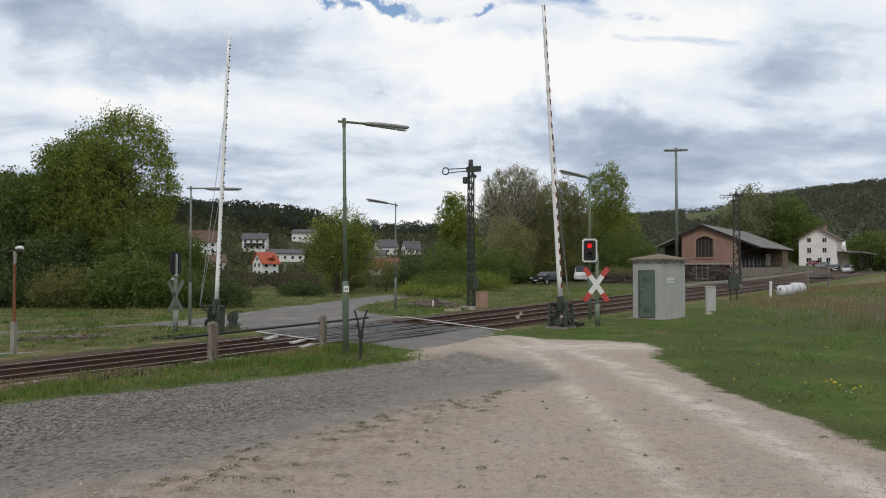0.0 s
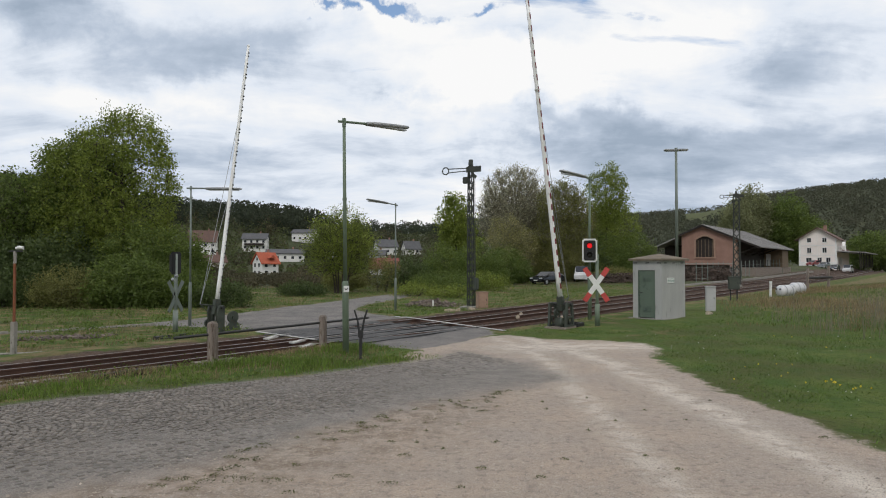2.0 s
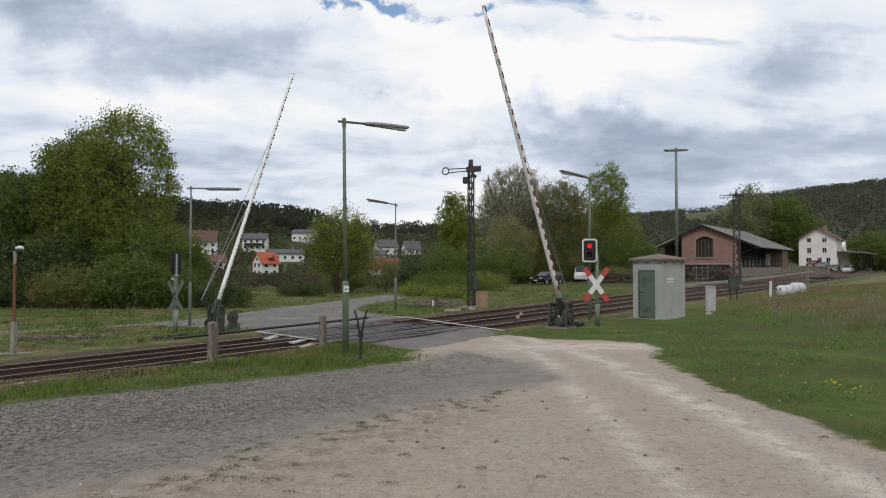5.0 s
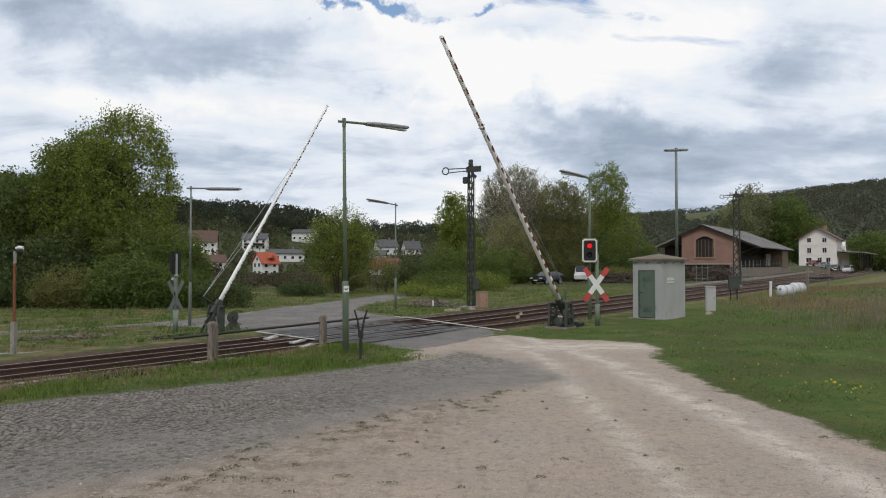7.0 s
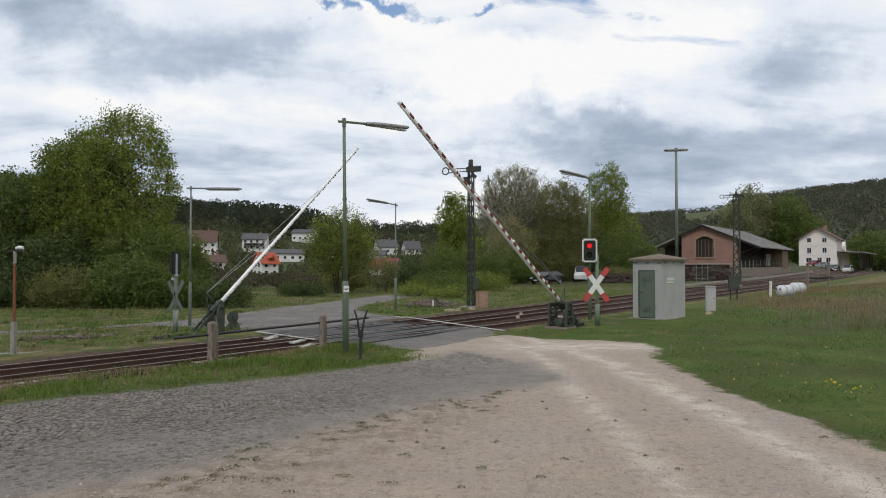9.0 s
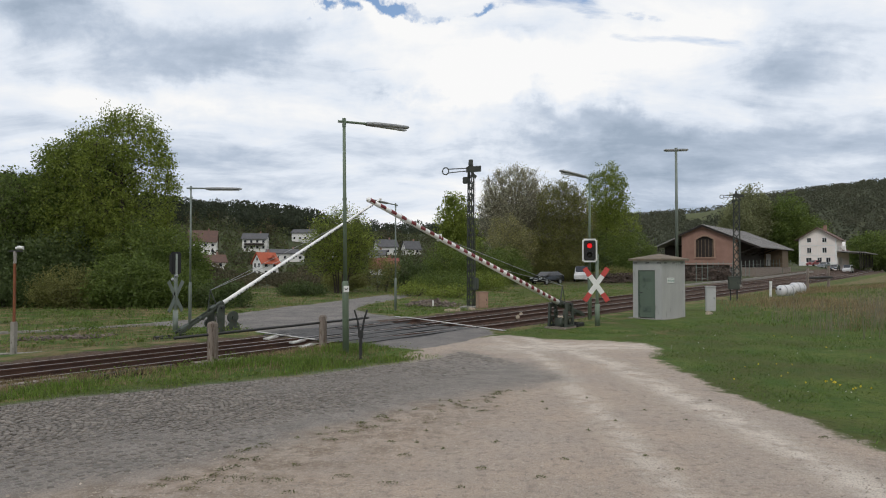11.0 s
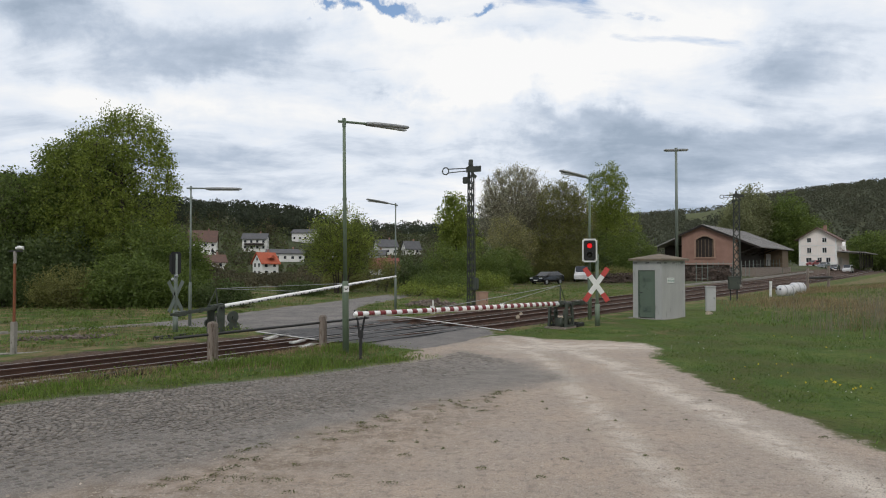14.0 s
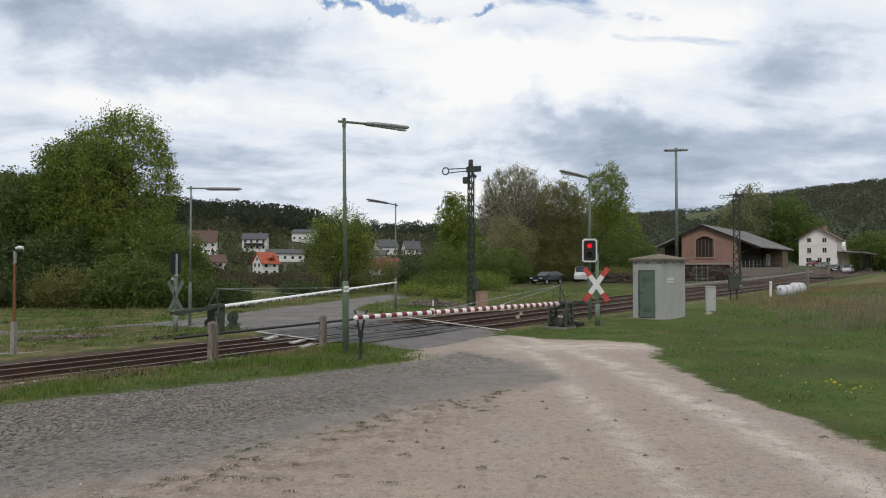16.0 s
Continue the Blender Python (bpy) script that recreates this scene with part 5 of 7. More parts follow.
def far_woods():
    rng = np.random.default_rng(3)
    near, crest, right = [], [], []
    while len(near) < 1500:
        u, r = rng.uniform(-0.75, 0.06), rng.uniform(110, 370)
        if any(abs(u - h[0]) < (h[2] * 0.62 + 3) / h[1] and h[1] - (95 if h[6] in ("orange", "red") else 42) < r < h[1] + 7 for h in HOUSES):
            continue
        x, y = u * r, r
        if r < 150 and rng.random() < 0.6:
            continue
        hgt = rng.uniform(2.6, 7.5) * (0.45 if r < 215 else 0.85 if r < 300 else 1)
        near.append((x, y, gz(x, y), hgt, hgt * rng.uniform(0.4, 0.6)))
    while len(crest) < 1500:
        u, r = rng.uniform(-0.8, 0.02), rng.uniform(335, 500)
        if u > -0.2:
            r = rng.uniform(380, 900)
        x, y = u * r, r
        hgt = rng.uniform(6.5, 10.5) if u < -0.19 else rng.uniform(6, 10)
        crest.append((x, y, gz(x, y), hgt, hgt * rng.uniform(0.26, 0.4)))
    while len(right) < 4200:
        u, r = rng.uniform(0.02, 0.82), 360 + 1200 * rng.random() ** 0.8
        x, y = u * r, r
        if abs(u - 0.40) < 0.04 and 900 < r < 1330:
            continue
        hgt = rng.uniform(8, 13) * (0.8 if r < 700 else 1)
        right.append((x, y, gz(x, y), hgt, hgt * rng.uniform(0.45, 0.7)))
    low = []
    while len(low) < 420:
        u, r = rng.uniform(-0.42, -0.02), rng.uniform(66, 150)
        x, y = u * r, r
        if float(sdf(ASPHALT, np.array(x), np.array(y))) > -2 or abs(u + 0.088) < 0.026:
            continue
        hgt = rng.uniform(0.7, 1.7)
        low.append((x, y, gz(x, y), hgt, hgt * rng.uniform(0.6, 0.9)))
    half = near[::2]
    wood("hillside_shrubs", near[1::2], 60, 0.8, M_FAROLIVE, "brownish half-leaved bushes and trees between the houses", 34)
    wood("low_scrub", low, 110, 0.28, M_FAROLIVE, "low brown and green scrub below the houses", 35)
    wood("hillside_trees", half, 60, 0.85, M_FARTREE, "garden trees and bushes between the houses on the slope", 31)
    wood("hill_forest", crest, 60, 1.25, M_FARWOOD, "dark mixed forest on the hill behind the village", 32)
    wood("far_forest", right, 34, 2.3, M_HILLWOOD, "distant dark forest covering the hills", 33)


far_woods()


# ---- grass and weeds ----
M_BLADE = mat("grass_blade", (0.15, 0.22, 0.035), (0.105, 0.17, 0.026), 0.8, 0.6, 0, 4.0, island=0.4, trans=0.35)
M_BLADE2 = mat("short_lawn_blade", (0.115, 0.175, 0.03), (0.085, 0.14, 0.024), 0.6, 0.6, 0, 4.0, island=0.4, trans=0.3)
M_DRY = mat("dry_grass", (0.29, 0.225, 0.12), (0.19, 0.145, 0.075), 0.8, 0.8, 0, 4.0, island=0.4, trans=0.3)
M_WEED = mat("weed_leaf", (0.13, 0.135, 0.05), (0.09, 0.10, 0.036), 5, 0.7, 0, 20, island=0.35, trans=0.2)
M_YELLOW = mat("yellow_petal", (0.75, 0.6, 0.05), (0.65, 0.5, 0.03), 5, 0.7, 0)
M_PETAL = mat("white_petal", (0.7, 0.7, 0.66), None, 5, 0.7, 0)


def blades(name, pts, heights, width, material, label, seed, lean=0.35):
    rng = np.random.default_rng(seed)
    n = len(pts)
    a = rng.uniform(0, math.tau, n)
    w = np.stack([np.cos(a), np.sin(a), np.zeros(n)], 1) * width * rng.uniform(0.6, 1.4, (n, 1))
    bend = rng.normal(size=(n, 3)) * lean
    bend[:, 2] = 1
    h = np.asarray(heights)[:, None]
    tip = pts + bend * h
    mid = pts + bend * np.array([0.35, 0.35, 0.6]) * h
    v = np.stack([pts - w, pts + w, mid + w * 0.7, mid - w * 0.7, tip], 1).reshape(-1, 3)
    k = np.arange(n)[:, None] * 5
    me = bpy.data.meshes.new(name)
    f = [tuple(q) for q in (k + np.array([0, 1, 2, 3])).tolist()] + [tuple(q) for q in (k + np.array([3, 2, 4])).tolist()]
    me.from_pydata(v.tolist(), [], f)
    me.materials.append(material)
    return tagged(new(name, me), label, "grass", kind="stuff")


VERGE = [(-14, 7.8), (-8.1, 12.1), (-6.6, 13.3), (-5.0, 14.8), (-3.3, 17.4), (-2.1, 17.7), (-0.7, 16.5), (0, 15.1), (-1, 14.0), (-2.4, 12.8), (-3.8, 11.8), (-4.7, 11.1), (-6.5, 9.8), (-14, 4.5)]


def grasses():
    rng = np.random.default_rng(8)

    def scatter(n, x0, x1, y0, y1, keep):
        x, y = rng.uniform(x0, x1, n), rng.uniform(y0, y1, n)
        ok = keep(x, y)
        x, y = x[ok], y[ok]
        return np.stack([x, y, land(x, y) - 0.01], 1)

    def patch(x, y, s, sh=0.0):
        return np.array([noise.noise((a * s + sh, b * s, 0.3)) for a, b in zip(x, y)])
    # verge beside the line: long near the middle, short at its rim
    p = scatter(90000, -12, 0.4, 6, 18, lambda x, y: sdf(VERGE, x, y) > rng.uniform(-0.12, 0.25, len(x)))
    d = np.clip(sdf(VERGE, p[:, 0], p[:, 1]) / 0.9, 0.12, 1)
    g = patch(p[:, 0], p[:, 1], 0.9)
    keep = g + 0.4 * d > rng.uniform(-0.12, 0.5, len(p))
    p, d, g = p[keep], d[keep], g[keep]
    edge = p[:, 0] * DY - p[:, 1] * DX < -12.25 + 0.5 * g
    blades("verge_grass", p[~edge], (0.025 + 0.16 * d * np.clip(0.5 + 1.9 * g, 0.1, 1.7))[~edge] * rng.uniform(0.5, 1.3, (~edge).sum()), 0.006, M_BLADE, "long green grass on the verge beside the tracks", 9)
    sel = edge | (rng.random(len(p)) < 0.12) | ((g < -0.12) & (rng.random(len(p)) < 0.5))
    blades("verge_dry_grass", p[sel], (0.04 + 0.10 * d[sel]) * rng.uniform(0.5, 1.2, sel.sum()), 0.006, M_DRY, "dry brown grass along the ballast edge", 10)
    # broad-leaved weeds in the verge and beyond the line
    wv, wf = [], []
    k0 = 0
    for _ in range(1000):
        if rng.random() < 0.16:
            x, y = rng.uniform(-9, 0), rng.uniform(9, 17.5)
            if float(sdf(VERGE, np.array(x), np.array(y))) < 0.15:
                continue
            sz, hh = 0.05, rng.uniform(0.06, 0.26)
        else:
            y = rng.uniform(18, 75)
            x = rng.uniform(-0.66, 0.3) * y
            if x * DY - y * DX > -17.3 or float(sdf(ASPHALT, np.array(x), np.array(y))) > -0.2:
                continue
            sz, hh = 0.085, rng.uniform(0.08, 0.42)
        n = 40
        q = rng.normal(size=(n, 3)) * np.array([1.0, 1.0, 0.5]) * hh * 0.8
        q[:, 2] = np.abs(q[:, 2]) + 0.01
        v, f = quads(rng, q + np.array([x, y, gz(x, y)]), sz, 0.55)
        wv.append(v); wf += (f + k0).tolist(); k0 += len(v)
    tagged(new("leafy_weeds", raw_mesh("leafy_weeds", np.concatenate(wv).tolist(), wf, M_LEAFMID)), "leafy green weeds in the rough grass along the line", "weeds", kind="stuff")
    # lawn on the near side
    lawn = lambda x, y: (sdf(GRAVEL, x, y) < rng.uniform(-0.25, 0.12, len(x))) & (x > 1.9) & (sdf(ASPHALT, x, y) < 0) & (x * DY - y * DX > -11.2) & (np.hypot(x - 9, y - 26) > 1.4)
    p = scatter(125000, 1.8, 21, 5.5, 31, lawn)
    keep = rng.random(len(p)) < np.clip(16 / np.hypot(p[:, 0], p[:, 1]), 0.3, 1)
    p = p[keep]
    blades("lawn_grass", p, rng.uniform(0.02, 0.05, len(p)) * (1 + 0.8 * np.clip(patch(p[:, 0], p[:, 1], 1.3), -0.5, 1)), 0.007, M_BLADE2, "short green lawn beside the gravel yard", 11, 0.8)
    # dry rough grass on the bank
    p = scatter(110000, 8, 46, 19, 60, lambda x, y: (x * DY - y * DX > -10.6) & (x * DX + y * DY > 24) & (x / y < 0.75) & (x / y > rng.uniform(0.40, 0.52, len(x))))
    g = patch(p[:, 0], p[:, 1], 0.28, 4.0)
    keep = g > rng.uniform(-0.02, 0.22, len(p))
    blades("rough_dry_grass", p[keep], rng.uniform(0.06, 0.22, keep.sum()) * (1 + 1.6 * np.clip(g[keep], 0, 0.6)), 0.009, M_DRY, "tall dry grass on the bank beside the track", 12)
    keep = rng.random(len(p)) < 0.45 - 0.5 * g
    blades("rough_green_grass", p[keep], rng.uniform(0.05, 0.18, keep.sum()), 0.010, M_BLADE2, "rough green grass on the bank beside the track", 13)
    # rough ground beyond the line
    p = scatter(110000, -34, 22, 17, 84, lambda x, y: (x * DY - y * DX < -16.3) & (sdf(ASPHALT, x, y) < -0.1) & (bed_distance(x, y) < -0.1) & (np.abs(x / y) < 0.72))
    g = patch(p[:, 0], p[:, 1], 0.25, 9.0)
    keep = g > 0.06
    blades("far_green_grass", p[keep], rng.uniform(0.05, 0.2, keep.sum()), 0.010, M_BLADE2, "rough green grass beyond the tracks", 14)
    blades("far_dry_grass", p[~keep][::2], rng.uniform(0.04, 0.2, len(p[~keep][::2])), 0.009, M_DRY, "dry brown grass beyond the tracks", 15)


grasses()


# ---- buildings ----
M_BRICKW = mat("old_brickwork", (0.33, 0.195, 0.15), (0.26, 0.15, 0.115), 0.8, 0.9, 0.2, 12, c3=(0.27, 0.17, 0.13), spots=0.6)
M_BRICKD = mat("brick_quoin", (0.38, 0.25, 0.18), (0.30, 0.19, 0.14), 1, 0.9, 0.2, 12)
M_ROOFGREY = mat("grey_roof_sheet", (0.31, 0.30, 0.29), (0.24, 0.23, 0.225), 0.5, 0.85, 0.15, 6, c3=(0.22, 0.21, 0.2), spots=0.6)
M_TIMBER = mat("weathered_timber", (0.20, 0.15, 0.095), (0.15, 0.11, 0.07), 2, 0.9, 0.2, c3=(0.28, 0.22, 0.15))
M_DARKWOOD = mat("dark_timber", (0.035, 0.026, 0.022), (0.025, 0.02, 0.018), 2, 0.9, 0.2)
M_CREAM = mat("cream_render", (0.82, 0.75, 0.70), (0.77, 0.70, 0.65), 0.5, 0.9, 0.05, 8)
M_OFFWHITE = mat("off_white_render", (0.76, 0.75, 0.72), (0.68, 0.67, 0.64), 0.5, 0.9, 0.05, 8)
M_ROOFBROWN = mat("brown_tile_roof", (0.13, 0.075, 0.055), (0.10, 0.06, 0.05), 1, 0.85, 0.2, 10)
M_ROOFRED = mat("red_tile_roof", (0.22, 0.07, 0.055), (0.17, 0.06, 0.05), 1, 0.85, 0.2, 10)
M_ROOFORANGE = mat("orange_tile_roof", (0.42, 0.10, 0.05), (0.35, 0.085, 0.045), 1, 0.85, 0.2, 10)
M_ROOFSLATE = mat("slate_roof", (0.10, 0.10, 0.105), (0.075, 0.076, 0.08), 1, 0.8, 0.2, 10)


def window(parent, x, y, z, w, h, axis="x", out=-1, frame_mat=None, bars=True):
    """A window in a wall: frame, pane, sill. axis: the wall runs along x or y; out: which way it faces."""
    fm = frame_mat or M_WHITE

    def bx(a, z0, la, lz, th, o):
        bm = B()
        if axis == "x":
            return box(bm, (x + a, y + out * o, z + z0), (la, th, lz), 0, 0)
        return box(bm, (x + out * o, y + a, z + z0), (th, la, lz), 0, 0)
    fr = B()
    for a, z0, la, lz in ((-w / 2, 0, 0.09, h), (w / 2, 0, 0.09, h), (0, h / 2, w + 0.09, 0.09), (0, -h / 2, w + 0.09, 0.09)) + (((0, 0, 0.06, h),) if bars else ()):
        if axis == "x":
            box(fr, (x + a, y + out * 0.05, z + z0), (la, 0.09, lz))
        else:
            box(fr, (x + out * 0.05, y + a, z + z0), (0.09, la, lz))
    win = part("window", fr, fm, parent)
    part("pane", bx(0, 0, w, h, 0.04, 0.025), M_GLASSD, win, "dark window pane")
    part("sill", bx(0, -h / 2 - 0.07, w + 0.25, 0.07, 0.16, 0.08), fm, win)
    return win


def gable_wall_mesh(w, d, h, rh, base=-1.0, ridge=None):
    ridge = w / 2 if ridge is None else ridge
    return prism(B(), [(0, base), (w, base), (w, h), (ridge, h + rh), (0, h)], 0, d)


def roof_slab(parent, x0, z0, x1, z1, y0, y1, material, t=0.16, label=""):
    """A sloping slab between two lines along y."""
    dx, dz = x1 - x0, z1 - z0
    n = math.hypot(dx, dz)
    nx, nz = -dz / n * t, dx / n * t
    if nz < 0:
        nx, nz = -nx, -nz
    return part("roof", prism(B(), [(x0, z0), (x1, z1), (x1 + nx, z1 + nz), (x0 + nx, z0 + nz)], y0, y1), material, parent, label)


def goods_shed():
    x, y = 37.6, 105.0
    base = gz(41, 112)
    th = thing("goods_shed", pose(x, y, base, 0, 0, TRACK - 90), "old red brick goods shed with a wide grey overhanging roof", "shed")
    L = 27.0
    rid, zr, sl = 3.2, 8.1 - base, 0.43
    zl = zr - rid * sl
    zrt = zr - (8.0 - rid) * sl
    # front gable with a large arched opening, built round it
    a0, a1, az, spring = 2.15, 4.85, 3.2 - base, 5.9 - base
    arch = [(a1 - (a1 - a0) * t, spring + 0.55 * math.sin(math.pi * t)) for t in np.linspace(0, 1, 9)]
    bm = B()
    prism(bm, [(0, -1.2), (a0, -1.2), (a0, spring), (a0, zl + a0 * sl), (0, zl)], 0, 0.4)
    prism(bm, [(a1, -1.2), (8.0, -1.2), (8.0, zrt), (a1, zr - (a1 - rid) * sl), (a1, spring)], 0, 0.4)
    prism(bm, [(a0, -1.2), (a1, -1.2), (a1, az), (a0, az)], 0, 0.4)
    prism(bm, arch + [(a0, zl + a0 * sl), (rid, zr), (a1, zr - (a1 - rid) * sl)], 0, 0.4)
    part("gable_wall", bm, M_BRICKW, th)
    bm = B()
    rim = [(p, 0.0) for p in arch]
    for (p, _), (q, _) in zip(rim, rim[1:]):
        m = Vector((p[0] + q[0], 0, p[1] + q[1])) / 2
        ang = math.degrees(math.atan2(q[1] - p[1], q[0] - p[0]))
        box(bm, (m.x, -0.04, m.z + 0.1), (0.42, 0.12, 0.26), 0, 0, -ang)
    for xx in (a0 - 0.1, a1 + 0.1):
        box(bm, (xx, -0.04, (az + spring) / 2), (0.26, 0.12, spring - az))
    box(bm, ((a0 + a1) / 2, -0.06, az - 0.1), (a1 - a0 + 0.6, 0.18, 0.22))
    part("arch_surround", bm, M_BRICKD, th, "paler brick arch surround and sill")
    part("shutter", prism(B(), [(a0, az), (a1, az)] + arch, 0.25, 0.33), M_DARKWOOD, th, "dark boarded opening")
    for i in range(5):
        part("shutter_batten", box(B(), (a0 + 0.3 + i * 0.53, 0.22, (az + spring) / 2), (0.07, 0.05, spring - az)), M_TIMBER, th)
    part("side_wall", box(B(), (7.8, L / 2 + 0.2, (zrt - 1.2) / 2), (0.4, L - 0.4, zrt + 1.2)), M_DARKWOOD, th, "dark timber and brick track side wall")
    part("corner_pier", box(B(), (7.85, 0.55, (zrt - 1.2) / 2), (0.55, 1.2, zrt + 1.15)), M_BRICKD, th)
    part("side_wall", box(B(), (0.2, L / 2 + 0.2, (zl - 1.2) / 2), (0.4, L - 0.4, zl + 1.2)), M_BRICKW, th)
    part("back_wall", prism(B(), [(0.4, -1.2), (7.6, -1.2), (7.6, zrt), (rid, zr - 0.05), (0.4, zl)], L - 0.4, L), M_BRICKW, th)
    e = 11.5
    roof_slab(th, -0.7, zl - 0.7 * sl, rid, zr, -0.5, L + 0.5, M_ROOFGREY)
    # open lean-to on the yard side
    roof_slab(th, -4.4, zl - 4.4 * sl, -0.7, zl - 0.7 * sl, 0.8, L - 1, M_ROOFGREY, label="lean-to roof on the yard side")
    # dark wall added set back below, standing in for the shade under this roof
    part("lean_to_wall", box(B(), (-2.2, 5.0, (zl - 2.6) / 2), (4.2, 0.2, zl - 0.4)), M_DARKWOOD, th, "dark wall standing in for the shade under the lean-to")
    for yy in (1.2, 8.0, 15.0, 22.0):
        part("lean_to_post", box(B(), (-4.1, yy, (zl - 4.1 * sl) / 2 - 0.1), (0.2, 0.2, zl - 4.1 * sl), 0, 0.02), M_DARKWOOD, th)
    rf = roof_slab(th, rid, zr, e, zr - (e - rid) * sl, -0.5, L + 0.5, M_ROOFGREY, label="weathered grey roof sheet over the loading side")
    for i in range(22):
        yy = -0.3 + i * (L + 0.6) / 21
        dx = e - rid
        bm = box(B(), ((rid + e) / 2 + 0.07, yy, zr - dx / 2 * sl + 0.17), (math.hypot(dx, dx * sl), 0.07, 0.06), 0, 0, math.degrees(math.atan(sl)))
        part("roof_seam", bm, M_ROOFGREY, rf)
    for sx, dx in ((-1, rid + 0.7), (1, e - rid)):
        part("verge_board", box(B(), (rid + sx * dx / 2, -0.52, zr - dx / 2 * sl + 0.0), (math.hypot(dx, dx * sl), 0.06, 0.28), 0, 0, math.degrees(math.atan(sl)) * sx), M_DARKWOOD, th)
    for i in range(6):
        yy = 0.6 + i * (L - 1.2) / 5
        zz = zr - (e - 0.4 - rid) * sl
        part("bracket", tube(B(), [(8.0, yy, zz - 1.1), (e - 0.5, yy, zz)], 0.09, 5), M_DARKWOOD, th)
        part("rafter", box(B(), ((8.0 + e) / 2, yy, zz + 0.55), (3.6, 0.14, 0.16), 0, 0, math.degrees(math.atan(sl))), M_DARKWOOD, th)
    part("platform", box(B(), (9.4, L / 2, 0.0), (3.0, L + 2, 1.9), 0, 0.03), M_STAIN, th)
    # timber annex at the far end of the platform
    ax = part("annex", prism(B(), [(8.1, 0.9), (11.0, 0.9), (11.0, 4.0 - base + 0.4), (9.5, 5.6 - base), (8.1, 4.6 - base)], 19.5, 25), M_TIMBER, th, "yellowish boarded annex")
    for xx in (8.8, 10.1):
        part("annex_door", box(B(), (xx, 19.46, 2.2), (0.75, 0.06, 2.0), 0, 0.01), M_OFFWHITE if xx < 9 else M_TIMBER, ax)


goods_shed()


def station():
    x, y = 90.9, 170.0
    base = 1.62
    th = thing("station_building", pose(x, y, base, 0, 0, TRACK - 90), "cream rendered station building with gabled roof and platform canopy", "station")
    w, d, h, rh = 8.1, 13.0, 7.0, 2.6
    part("main_wall", gable_wall_mesh(w, d, h, rh), M_CREAM, th)
    sl = rh / (w / 2)
    roof_slab(th, -0.9, h - 0.9 * sl, w / 2, h + rh, -0.9, d + 0.6, M_ROOFBROWN)
    roof_slab(th, w / 2, h + rh, w + 0.9, h - 0.9 * sl, -0.9, d + 0.6, M_ROOFBROWN)
    for xx in (0.05, w - 0.05):
        part("quoin", box(B(), (xx, -0.02, h / 2), (0.35, 0.12, h), 0, 0.01), M_OFFWHITE, th)
    for zz in (2.75, 5.2):
        part("string_course", box(B(), (w / 2, -0.05, zz), (w, 0.12, 0.2)), M_OFFWHITE, th)
    part("plinth", box(B(), (w / 2, -0.04, 0.35), (w + 0.1, 0.12, 1.4)), M_OFFWHITE, th)
    for zz, hh in ((6.55, 1.15), (4.0, 1.3)):
        for xx in (2.2, 5.6):
            window(th, xx, 0, zz, 0.95, hh)
    window(th, 2.1, 0, 1.55, 1.2, 1.1)
    for xx in (4.5, 6.4):
        window(th, xx, 0, 1.2, 0.95, 1.9)
    for yy in (2.2, 5.2, 8.2, 11.2):
        for zz in (1.4, 4.2):
            window(th, w, yy, zz, 0.95, 1.6, "y", 1)
    # lower wing
    part("wing_wall", gable_wall_mesh(7.0, 22, 4.2, 1.9), M_CREAM, th).matrix_basis = pose(0.6, d, 0)
    for a, b in (((0.1, 4.0), (4.1, 6.25)), ((4.1, 6.25), (8.2, 4.0))):
        roof_slab(th, a[0], a[1], b[0], b[1], d + 0.1, d + 22.4, M_ROOFBROWN)
    bm = prism(B(), [(0, 0), (3.4, 0), (3.4, 2.4), (1.7, 3.6), (0, 2.4)], 0, 5)
    part("dormer", bm, M_OFFWHITE, th).matrix_basis = pose(w + 0.2, d + 4, 3.0, 0, 0, 90)
    part("chimney", box(B(), (w / 2 + 0.9, 7, h + rh + 0.2), (0.7, 0.9, 1.5), 0, 0.03), M_BRICKW, th)
    can = part("canopy_roof", box(B(), (w + 2.9, d / 2 + 16, 3.55), (6.2, 44, 0.25), 0, 0.03, 3), M_ROOFGREY, th, "flat grey platform canopy")
    for i in range(9):
        yy = -2.5 + i * 4.6
        part("canopy_post", tube(B(), [(w + 5.2, yy, -0.4), (w + 5.2, yy, 3.4)], 0.1, 8), M_DARKWOOD, th)
    part("downpipe", tube(B(), [(4.0, -0.12, 0), (4.0, -0.12, h + 1.5)], 0.06, 6), M_OFFWHITE, th)


station()


